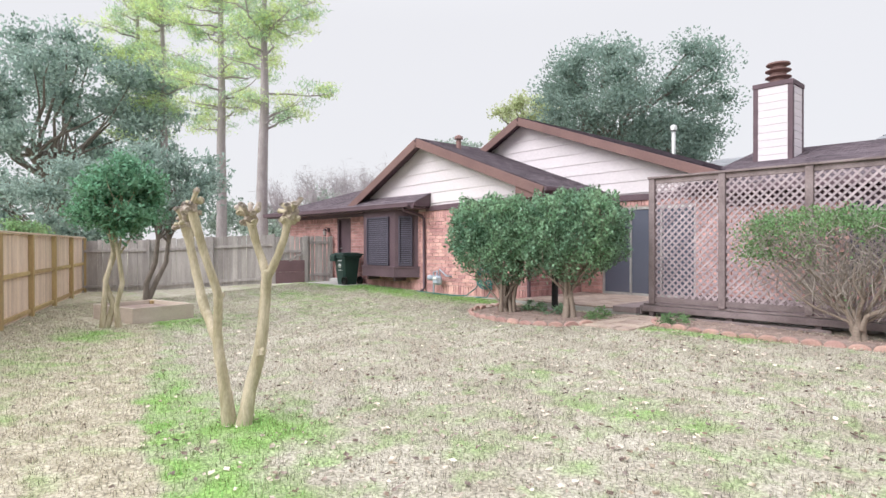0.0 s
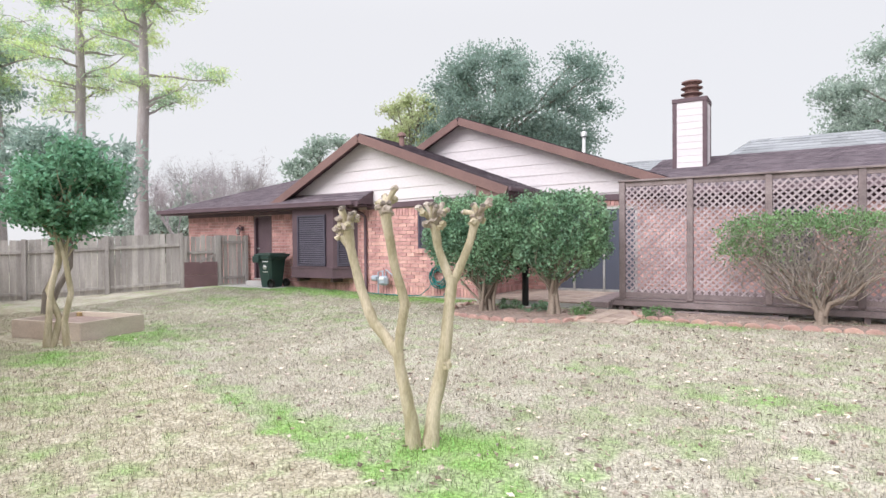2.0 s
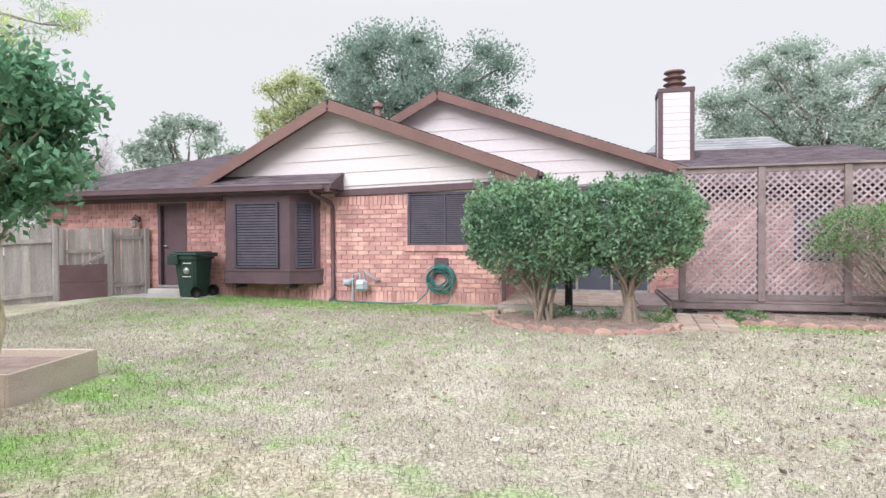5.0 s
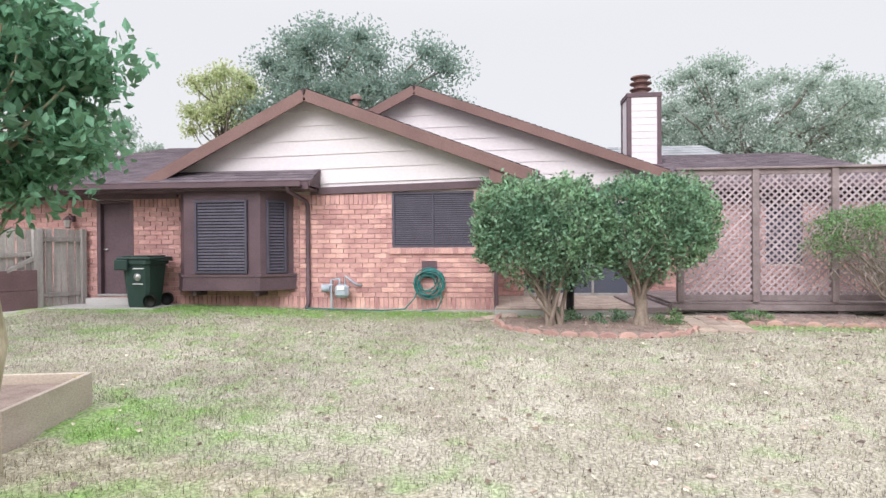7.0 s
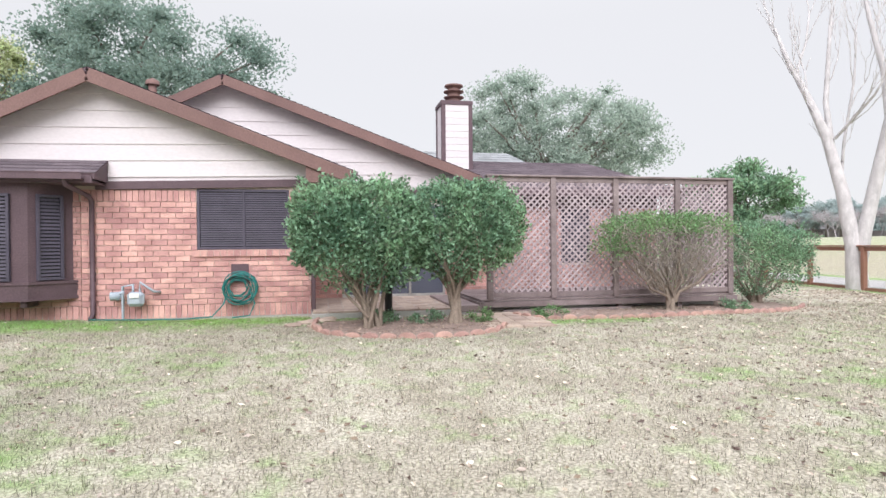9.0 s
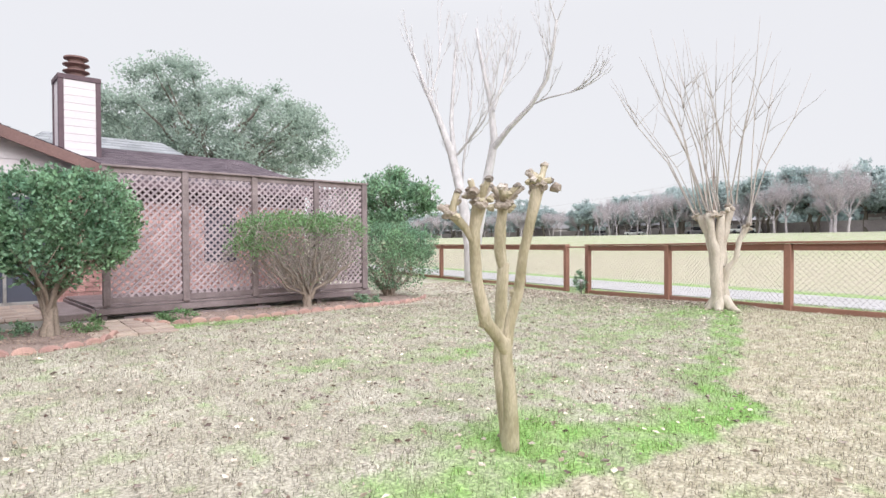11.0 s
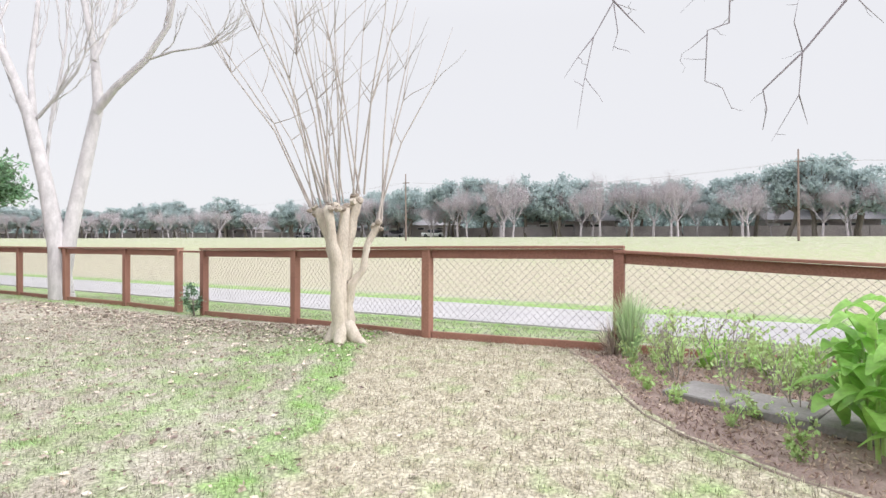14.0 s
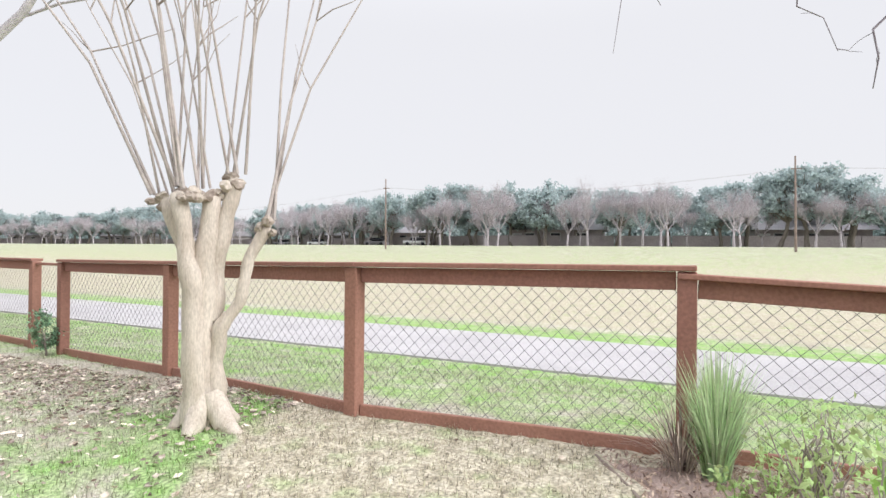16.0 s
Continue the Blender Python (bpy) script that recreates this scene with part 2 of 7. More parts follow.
LATWOOD = material("weathered_lattice_wood", (0.30, 0.245, 0.25), (0.185, 0.145, 0.148), rough=0.95, scale=3, fine=45, bump=0.5, obj=0.15, island=0.12)
SLATWOOD = material("faded_lattice_slat", (0.44, 0.37, 0.395), (0.30, 0.245, 0.265), rough=0.95, scale=3, fine=45, bump=0.4, obj=0.15, island=0.12)
REDWOOD = material("redbrown_stain", (0.335, 0.17, 0.13), (0.265, 0.13, 0.10), rough=0.75, scale=1.8, fine=40, bump=0.3, stretch=(1, 1, 1), obj=0.08)
WIRE = material("galvanised_wire", (0.30, 0.30, 0.30), rough=0.5, metal=0.6, bump=0)
TRAIL = material("trail_concrete", (0.455, 0.44, 0.45), (0.39, 0.375, 0.385), rough=0.95, scale=0.8, fine=40, bump=0.4)
CONCRETE = material("concrete", (0.50, 0.485, 0.48), (0.42, 0.405, 0.40), rough=0.95, scale=1.3, fine=60, bump=0.4)
TERRA = material("terracotta_edging", (0.52, 0.33, 0.29), (0.38, 0.24, 0.21), rough=0.95, scale=4, fine=70, bump=0.6, obj=0.15, island=0.1)
PAVER = material("patio_paver", (0.47, 0.38, 0.33), (0.34, 0.26, 0.22), rough=0.95, scale=3, fine=60, bump=0.5, obj=0.15, island=0.15)
MULCH = material("bark_mulch", (0.37, 0.285, 0.255), (0.235, 0.175, 0.155), rough=1.0, scale=7, fine=60, bump=1.0)
CHIPS = material("mulch_chip", (0.48, 0.37, 0.32), (0.30, 0.215, 0.175), rough=1.0, scale=7, fine=60, bump=0.3, island=0.4)
DEADLEAF = material("dead_leaf", (0.62, 0.53, 0.47), (0.20, 0.145, 0.115), rough=0.9, scale=7, fine=60, bump=0.2, island=0.55, trans=0.1, contrast=2.2)
GLASS = material("window_screen", (0.035, 0.035, 0.045), (0.028, 0.028, 0.036), rough=0.25, scale=3, fine=200, bump=0.05, spec=0.5)
BLIND = material("dark_blind", (0.092, 0.082, 0.115), (0.07, 0.062, 0.09), rough=0.6, scale=3, fine=40, bump=0.1, obj=0.08)
ALU = material("aluminium_frame", (0.62, 0.62, 0.62), rough=0.4, metal=0.7, bump=0.05)
BARK = material("grey_bark", (0.27, 0.235, 0.21), (0.17, 0.145, 0.125), rough=0.95, scale=4, fine=50, bump=0.9, stretch=(3, 3, 0.7))
PINEBARK = material("pine_bark", (0.42, 0.38, 0.39), (0.31, 0.275, 0.28), rough=0.95, scale=4, fine=30, bump=1.0, stretch=(3, 3, 0.7))
MYRTLE = material("smooth_myrtle_bark", (0.52, 0.455, 0.345), (0.33, 0.29, 0.19), rough=0.8, scale=6, fine=45, bump=0.4, stretch=(2, 2, 0.5), contrast=1.6)
MYRTLE_PALE = material("pale_myrtle_bark", (0.60, 0.54, 0.47), (0.43, 0.37, 0.31), rough=0.85, scale=5, fine=40, bump=0.35, stretch=(2, 2, 0.6))
WHITEBARK = material("white_bark", (0.61, 0.585, 0.595), (0.42, 0.40, 0.41), rough=0.85, scale=4, fine=40, bump=0.4, stretch=(2, 2, 0.8))
KNOB = material("pruned_knuckle", (0.46, 0.40, 0.345), (0.27, 0.22, 0.185), rough=0.95, scale=14, fine=70, bump=1.0)
TWIG = material("bare_twig", (0.37, 0.325, 0.295), (0.26, 0.225, 0.20), rough=0.9, scale=5, fine=40, bump=0.2)
STEM = material("hedge_stem", (0.33, 0.27, 0.225), (0.22, 0.175, 0.145), rough=0.9, scale=5, fine=40, bump=0.4)
CUT = material("cut_stub_end", (0.62, 0.57, 0.53), (0.47, 0.41, 0.37), rough=0.95, scale=20, fine=80, bump=0.6)
PATCH = material("purple_brown_plywood", (0.20, 0.125, 0.135), (0.155, 0.095, 0.105), rough=0.7, scale=2, fine=40, bump=0.2)
# patio door glass, its sky reflection put into a lighter blue-grey colour
SKY_GLASS = material("screened_sky_tint_glass", (0.10, 0.11, 0.15), (0.085, 0.095, 0.13), rough=0.22, scale=1.2, fine=200, bump=0.03, spec=0.6)
WHIP = material("grey_whip_bark", (0.50, 0.45, 0.42), (0.34, 0.30, 0.28), rough=0.85, scale=4, fine=40, bump=0.2)
BOUGH = material("purple_grey_bark", (0.31, 0.275, 0.305), (0.20, 0.175, 0.195), rough=0.95, scale=5, fine=40, bump=0.9, stretch=(2, 2, 1))
# bare grey wood lightened towards mauve, with distance haze put into the colour
HAZED_WOOD = material("hazed_bare_wood", (0.52, 0.47, 0.50), (0.40, 0.365, 0.39), rough=0.9, scale=2, fine=10, bump=0.1)


def leaf_material(name, c, d, isl=0.4, tr=0.4, rough=0.45, spec=0.45):
    return material(name, c, d, rough=rough, scale=1.2, fine=25, bump=0.0, island=isl, spec=spec, trans=tr, fac=0.5)


HEDGE_LEAF = leaf_material("hedge_leaf", (0.31, 0.46, 0.275), (0.155, 0.285, 0.19), 0.62, 0.5)
HEDGE_LIGHT = leaf_material("light_hedge_leaf", (0.28, 0.42, 0.20), (0.18, 0.305, 0.15), 0.45, 0.5)
OAK_LEAF = leaf_material("live_oak_leaf", (0.33, 0.43, 0.375), (0.23, 0.315, 0.275), 0.3, 0.5, 0.8, 0.12)
YELLOW_OAK = leaf_material("yellow_green_oak_leaf", (0.62, 0.66, 0.40), (0.48, 0.54, 0.33), 0.3, 0.55, 0.8, 0.12)
OAK_PALE = leaf_material("pale_oak_leaf", (0.45, 0.53, 0.47), (0.36, 0.44, 0.385), 0.3, 0.5, 0.8, 0.12)
DARK_LEAF = leaf_material("dark_evergreen_leaf", (0.40, 0.50, 0.45), (0.29, 0.385, 0.345), 0.3, 0.55, 0.75, 0.15)
PINE_LEAF = leaf_material("pine_needles", (0.76, 0.84, 0.42), (0.60, 0.74, 0.40), 0.3, 0.65, 0.8, 0.1)
PINE_DARK = leaf_material("shaded_pine_needles", (0.52, 0.68, 0.46), (0.42, 0.57, 0.40), 0.3, 0.6, 0.8, 0.1)
GLOSS_LEAF = leaf_material("glossy_leaf", (0.22, 0.42, 0.26), (0.135, 0.29, 0.18), 0.5, 0.5)
BRIGHT_LEAF = leaf_material("fresh_green_leaf", (0.36, 0.60, 0.15), (0.26, 0.48, 0.12), 0.4, 0.45)
TUFT = leaf_material("grass_clump_blade", (0.46, 0.66, 0.40), (0.50, 0.60, 0.36), 0.4, 0.55)

WEED_LEAF = leaf_material("yellow_green_leaf", (0.54, 0.68, 0.32), (0.42, 0.55, 0.24), 0.4, 0.55)


# ---- ground ----
rng = np.random.default_rng(7)


def sod_edge(x):
    """Line where the newer straw-pale sod meets the old lawn."""
    x = np.asarray(x, float)
    y = np.interp(x, [-16, -10.5, -8.3, -6.6, -5.5, -4.3, -3.3, -2.7, -1.75, -1.55, -1.0, -0.1, 1.5, 2.8, 4.6], [4.4, 2.55, 2.0, 1.36, 0.97, 0.62, 0.44, 0.38, 0.29, 0.34, 1.0, 1.22, 1.77, 2.28, 3.0])
    return y + 0.05 * np.sin(x * 7.3) + 0.035 * np.sin(x * 17.1 + 1)


def sod_amount(x, y):
    d = np.asarray(x, float) - 0.16 * np.asarray(y, float)
    return np.maximum(smooth(0.03, -0.03, y - sod_edge(x)) * smooth(5.2, 4.9, d), smooth(14, 16, d) * smooth(62, 42, d))


def green_amount(x, y):
    """Where the turf has stayed green: along the edge of the old lawn, under trees, by the house and by the trail."""
    x, y = np.asarray(x, float), np.asarray(y, float)
    over = y - sod_edge(x)
    band = np.interp(x, [-11, -7, -5.4, -2.7, -1.2, 0.5, 2.5, 4.6], [0.25, 0.3, 0.5, 0.55, 0.55, 0.4, 0.45, 0.5])
    lush = np.interp(x, [-12, -8.5, -6.5, -5, -3.5, -2.2, -1, 0.5, 2.5, 4.6], [0.35, 0.35, 0.6, 1.0, 0.95, 1.25, 0.95, 0.75, 0.85, 1.0])
    old = smooth(-0.05, 0.05, over)
    g = 0.88 * lush * old * smooth(1.9 * band, 0.5 * band, over) * smooth(6.5, 5, x)
    for cx, cy, rx, ry, a in ((-3.75, 1.35, 0.85, 0.6, 1.2), (-4.6, 0.95, 0.9, 0.4, 0.9), (-11.6, 2.9, 1.7, 1.5, 0.95), (4.0, 3.6, 1.5, 0.8, 0.75), (-14.0, 9.8, 5.5, 0.85, 1.1), (-9.5, 10.0, 2.4, 0.6, 1.15), (-1.9, 4.1, 1.3, 0.4, 0.62), (-3.5, 4.6, 0.5, 0.3, 0.6), (-2.4, 2.6, 1.4, 0.6, 0.35), (1.5, 3.4, 2.4, 0.9, 0.5), (-3.2, 8.6, 1.3, 0.35, 0.95), (-13.5, 7.3, 3.0, 1.0, 0.45), (-10.5, 6.5, 3.5, 1.2, 0.3), (7.9, 13.5, 1.0, 0.7, 0.6), (2.6, 5.6, 1.5, 1.0, 0.4)):
        g = np.maximum(g, a * old * np.exp(-((x - cx) / rx) ** 2 - ((y - cy) / ry) ** 2))
    for cx, cy, rx, ry, a in ((-10.4, 1.55, 0.9, 0.5, 0.95), (-8.6, 0.2, 1.6, 1.0, 0.4), (0.3, -1.1, 1.7, 0.7, 0.3), (-6.2, -0.4, 1.2, 0.5, 0.3)):
        g = np.maximum(g, a * np.exp(-((x - cx) / rx) ** 2 - ((y - cy) / ry) ** 2))
    d = x - 0.16 * y
    g = np.maximum(g, 0.22 * old * smooth(-4, 1, x) * smooth(5.2, 4.8, d) * smooth(9, 6, y))
    g = np.maximum(g, 0.6 * smooth(5.1, 5.6, d) * smooth(9.6, 9.1, d))
    g = np.maximum(g, 0.9 * smooth(8.0, 9.0, d) * smooth(9.6, 9.1, d))
    g = np.maximum(g, 0.95 * smooth(12.2, 12.8, d) * smooth(15.0, 13.4, d))
    g = np.maximum(g, 0.33 * smooth(30, 48, d))
    return g


def steps(a, b, s):
    return np.arange(a, b + 1e-6, s)


gx = np.concatenate([[-1500, -600, -250, -120, -70, -45, -35, -28], steps(-25, -13, 0.25), steps(-12.9, 6, 0.1), steps(6.2, 10, 0.2), steps(10.5, 26, 0.5), [28, 32, 36, 40, 45, 50, 55, 60, 66, 72, 78, 84, 90, 110, 150, 300, 700, 1500]])
gy = np.concatenate([[-1500, -700, -300, -150, -100, -70, -50, -40, -32, -26, -20, -16, -13, -10, -8], steps(-7, -1.2, 0.2), steps(-1, 4, 0.1), steps(4.2, 13, 0.2), steps(13.5, 26, 0.5), [28, 31, 35, 40, 48, 58, 70, 90, 120, 200, 400, 800, 1500]])
GX, GY = np.meshgrid(gx, gy)
gv = np.stack([GX.ravel(), GY.ravel(), ground_z(GX, GY).ravel() + rng.normal(0, 0.006, GX.size) * (np.abs(GX.ravel()) < 26)], 1)
nx, ny = len(gx), len(gy)
ii = (np.arange(ny - 1)[:, None] * nx + np.arange(nx - 1)[None]).ravel()
ground = raw("ground", gv, np.stack([ii, ii + 1, ii + nx + 1, ii + nx], 1), LAWN, shade=True)
tagged(ground, "straw-coloured winter lawn with green patches and field beyond", "ground", kind="structure")


def turf_attribute(ob, name, values):
    at = ob.data.attributes.new(name, "FLOAT", "POINT")
    at.data.foreach_set("value", np.asarray(values, np.float32))


turf_attribute(ground, "green", green_amount(gv[:, 0], gv[:, 1]))
turf_attribute(ground, "sod", sod_amount(gv[:, 0], gv[:, 1]))


def ribbon(name, xs, ys, offset, width, lift, mat, label, category):
    """A flat paved strip that follows the ground."""
    v, f = [], []
    n = len(xs)
    for i in range(n):
        for k in range(2):
            x = xs[i] + offset + k * width
            v.append((x, ys[i], float(ground_z(x, ys[i])) * 0.5 + float(ground_z(xs[i] + offset + width / 2, ys[i])) * 0.5 + lift))
        for k in range(2):
            v.append((v[-2][0], v[-2][1], v[-2][2] - 0.15))
    for i in range(n - 1):
        a, b = i * 4, i * 4 + 4
        f += [(a, a + 1, b + 1, b), (a + 2, a, b, b + 2), (a + 1, a + 3, b + 3, b + 1)]
    return tagged(raw(name, v, f, mat), label, category, kind="structure")


ty = steps(-60, 120, 3.0)
ribbon("trail_pavement", 9.9 + 0.162 * (ty - 4), ty, 0, 3.3, 0.035, TRAIL, "pale concrete walking trail through the grass", "path")


def boxes_mesh(name, items, mat, parent=None, label=""):
    """Many plain blocks in one mesh; items: centre and size, n x 6."""
    a = np.asarray(items, float)
    c, s = a[:, None, :3], a[:, None, 3:] / 2
    k = np.array([[-1, -1, -1], [1, -1, -1], [1, 1, -1], [-1, 1, -1], [-1, -1, 1], [1, -1, 1], [1, 1, 1], [-1, 1, 1]])[None]
    v = (c + s * k).reshape(-1, 3)
    q = np.array([[0, 3, 2, 1], [4, 5, 6, 7], [0, 1, 5, 4], [1, 2, 6, 5], [2, 3, 7, 6], [3, 0, 4, 7]])
    f = (np.arange(len(a))[:, None, None] * 8 + q[None]).reshape(-1, 4)
    return raw(name, v, f, mat, parent, label)


def wall_mesh(name, x0, x1, z0, z1, y0, y1, holes, mat, parent, label=""):
    """A wall along x with real openings (x0, x1, z0, z1)."""
    xs = sorted({x0, x1, *[h[0] for h in holes], *[h[1] for h in holes]})
    zs = sorted({z0, z1, *[h[2] for h in holes], *[h[3] for h in holes]})

    def solid(i, k):
        if not (0 <= i < len(xs) - 1 and 0 <= k < len(zs) - 1):
            return False
        cx, cz = (xs[i] + xs[i + 1]) / 2, (zs[k] + zs[k + 1]) / 2
        return not any(h[0] < cx < h[1] and h[2] < cz < h[3] for h in holes)

    v = [(x, y, z) for y in (y0, y1) for x in xs for z in zs]

    def at_(s, i, k):
        return (s * len(xs) + i) * len(zs) + k
    f = []
    for i in range(len(xs) - 1):
        for k in range(len(zs) - 1):
            if not solid(i, k):
                continue
            f += [(at_(0, i, k), at_(0, i + 1, k), at_(0, i + 1, k + 1), at_(0, i, k + 1)), (at_(1, i, k), at_(1, i, k + 1), at_(1, i + 1, k + 1), at_(1, i + 1, k))]
            for di, dk, a, b in ((-1, 0, (i, k), (i, k + 1)), (1, 0, (i + 1, k + 1), (i + 1, k)), (0, -1, (i + 1, k), (i, k)), (0, 1, (i, k + 1), (i + 1, k + 1))):
                if not solid(i + di, k + dk):
                    f.append((at_(0, *a), at_(0, *b), at_(1, *b), at_(1, *a)))
    return raw(name, v, f, mat, parent, label)


COURSE, LENGTH, JOINT = 0.1, 0.27, 0.013


def brick_layout(x0, x1, z0, z1, holes, soldier_top=True, soldier_bottom=True):
    """Bricks of a wall in running bond with upright rows at the head and the foot: x, z, width, height."""
    out = []

    def free(a, b, c, d):
        return all(b <= h[0] + 0.01 or a >= h[1] - 0.01 or d <= h[2] + 0.02 or c >= h[3] - 0.02 for h in holes)

    def row(z, h, ln, off):
        spans, edges = [], sorted({x0, x1, *[e for q in holes if q[2] < z + h - 0.03 and q[3] > z + 0.03 for e in q[:2] if x0 < e < x1]})
        for a, b in zip(edges, edges[1:]):
            if free(a + 0.02, b - 0.02, z, z + h):
                spans.append((a, b))
        for a, b in spans:
            x = a - off
            while x < b - 0.03:
                l0, r0 = max(x, a), min(x + ln, b)
                if r0 - l0 > 0.035:
                    out.append(((l0 + r0) / 2, z + h / 2, r0 - l0 - JOINT, h - JOINT))
                x += ln
    zz, top = z0, z1
    if soldier_bottom:
        row(z0, 0.25, 0.1, 0)
        zz += 0.25
    if soldier_top:
        top = z1 - 0.22
        row(top, 0.22, 0.1, 0.03)
    n = max(1, round((top - zz) / COURSE))
    h = (top - zz) / n
    for i in range(n):
        row(zz + i * h, h, LENGTH, (i % 2) * LENGTH / 2 + (i % 3) * 0.012)
    return out


def shingled(name, el, er, rr, rl, parent, mat, seed=1, exposure=0.15, tab=0.3):
    """A roof slope between its eave (left, right) and its ridge (right, left): a deck and overlapping tabs."""
    el, er, rr, rl = (np.array(p, float) for p in (el, er, rr, rl))
    r = np.random.default_rng(seed)
    slope = max(np.linalg.norm(rl - el), np.linalg.norm(rr - er))
    n = max(2, int(slope / exposure))
    nrm = np.cross(er - el, rl - el)
    nrm = nrm / np.linalg.norm(nrm)
    if nrm[2] < 0:
        nrm = -nrm
    v, f = [], []
    for i in range(n):
        t0, t1 = i / n, min(1, (i + 1.15) / n)
        a0, b0 = el + (rl - el) * t0, er + (rr - er) * t0
        a1, b1 = el + (rl - el) * t1, er + (rr - er) * t1
        w = np.linalg.norm(b0 - a0)
        cuts = [0.0]
        p = r.uniform(0.1, tab)
        while p < w - 0.05:
            cuts.append(p / w)
            p += tab * r.uniform(0.75, 1.15)
        cuts.append(1.0)
        for s0, s1 in zip(cuts, cuts[1:]):
            e = 0.002 / max(w, 0.1)
            lift = 0.016 + r.uniform(0, 0.006)
            o = len(v)
            q0, q1 = a0 + (b0 - a0) * (s0 + e), a0 + (b0 - a0) * (s1 - e)
            q2, q3 = a1 + (b1 - a1) * (s1 - e), a1 + (b1 - a1) * (s0 + e)
            v += [q0 + nrm * lift, q1 + nrm * lift, q2 + nrm * 0.003, q3 + nrm * 0.003, q0, q1]
            f += [(o, o + 1, o + 2, o + 3), (o + 4, o + 5, o + 1, o)]
    raw(name, v, f, mat, parent)
    lo = [p - nrm * 0.002 for p in (el, er, rr, rl)]
    hi = [p - nrm * 0.07 for p in (el, er, rr, rl)]
    dv = lo + hi
    raw("roof_deck", dv, [(0, 1, 2, 3), (7, 6, 5, 4), (0, 4, 5, 1), (1, 5, 6, 2), (2, 6, 7, 3), (3, 7, 4, 0)], BROWN, parent)


# ---- house ----
house = thing("house", (-11, 12, 0), "single-storey red brick house with cream gables and brown trim", "house")
F = 10.6
holes = [(-16.82, -15.98, 0.36, 2.44), (-14.8, -12.45, 0.6, 2.6), (-10.27, -8.58, 1.38, 2.53)]
wall = wall_mesh("wall", -20.3, -8.18, -0.1, 2.62, F + 0.012, F + 0.2, holes, MORTAR, house, "red brick wall with pale mortar")
back_holes = [(-7.5, -5.0, 0.2, 2.45), (-1.96, -1.15, 0.95, 2.35)]
back_wall = wall_mesh("back_wall", -8.18, 0.75, -0.1, 2.75, 12.912, 13.1, back_holes, MORTAR, house)
side_wall = box("side_wall", -8.38, -8.192, F + 0.2, 12.912, -0.1, 2.75, MORTAR, house, 0)
box("end_wall", 0.55, 0.75, 13.1, 19.5, -0.1, 2.75, BRICK, house, 0)
box("west_wall", -20.3, -20.1, F + 0.2, 18, -0.1, 2.62, BRICK, house, 0)
box("rear_wall", -20.3, 0.75, 19.5, 19.7, -0.1, 2.7, BRICK, house, 0)
box("floor_slab", -20.3, 0.75, F, 19.7, -0.2, 0.19, CONCRETE, house, 0)
far_bricks = [(x, F, z, w, 0.024, h) for x, z, w, h in brick_layout(-20.3, -12.25, 0.12, 2.5, holes)]
far_bricks += [(-8.18, y, z, 0.024, w, h) for y, z, w, h in brick_layout(F + 0.02, 12.9, 0.1, 2.7, [])]
boxes_mesh("far_brickwork", far_bricks, BRICK, wall)["kind"] = "stuff"
boxes_mesh("shaded_brickwork", [(x, 12.9, z, w, 0.024, h) for x, z, w, h in brick_layout(-8.15, 0.75, 0.2, 2.7, back_holes, soldier_bottom=False)], BRICK, back_wall)["kind"] = "stuff"

# frieze, gable siding and rakes of the near gable
beam("frieze", (-12.0, F - 0.03, 2.565), (-8.1, F - 0.03, 2.665), 0.05, 0.15, BROWN, house, label="brown frieze board")
A1, L1, R1 = (-11.98, 4.62), 0.51, 0.378


def gable_siding(apex, left, right, z0, y, xl, xr, drop, tilt, step=0.305):
    """Lap boards that fill a gable under its roof line."""
    z = z0
    while z < apex[1] - drop - 0.05:
        zt = min(z + step + 0.012, apex[1] - drop - 0.01)
        def span(h):
            return max(xl, apex[0] - (apex[1] - drop - h) / left), min(xr, apex[0] + (apex[1] - drop - h) / right)
        (a0, b0), (a1, b1) = span(z), span(zt)
        bm = bmesh.new()
        lo, hi = y - 0.028, y - 0.008
        ps = [bm.verts.new(p) for p in ((a0, lo, z + tilt * (a0 - apex[0])), (b0, lo, z + tilt * (b0 - apex[0])), (b1, hi, zt + tilt * (b1 - apex[0])), (a1, hi, zt + tilt * (a1 - apex[0])), (a0, y + 0.01, z + tilt * (a0 - apex[0])), (b0, y + 0.01, z + tilt * (b0 - apex[0])))]
        bm.faces.new((ps[0], ps[1], ps[2], ps[3]))
        bm.faces.new((ps[4], ps[5], ps[1], ps[0]))
        part("siding_board", bm, SIDING, gable)
        z += step


gable = prism("gable_wall", [(-15.6, 2.6), (-8.18, 2.6), (-8.18, A1[1] - 0.1 - R1 * 3.8), (A1[0], A1[1] - 0.08), (-15.6, A1[1] - 0.1 - L1 * 3.62)], F + 0.0, F + 0.15, SIDING, house, "cream lap siding")
gable_siding(A1, L1, R1, 2.72, F, -15.6, -8.0, 0.08, 0.022)
V1 = 10.18
ridge_y = 12.95
shingled("shingles", (-7.36, V1, A1[1] - R1 * 4.62), (-7.36, ridge_y, A1[1] - R1 * 4.62), (A1[0], ridge_y, A1[1]), (A1[0], V1, A1[1]), house, SHINGLE, 2)
shingled("shingles", (-15.6, ridge_y + 3, A1[1] - L1 * 3.62), (-15.6, V1, A1[1] - L1 * 3.62), (A1[0], V1, A1[1]), (A1[0], ridge_y + 3, A1[1]), house, SHINGLE, 3)
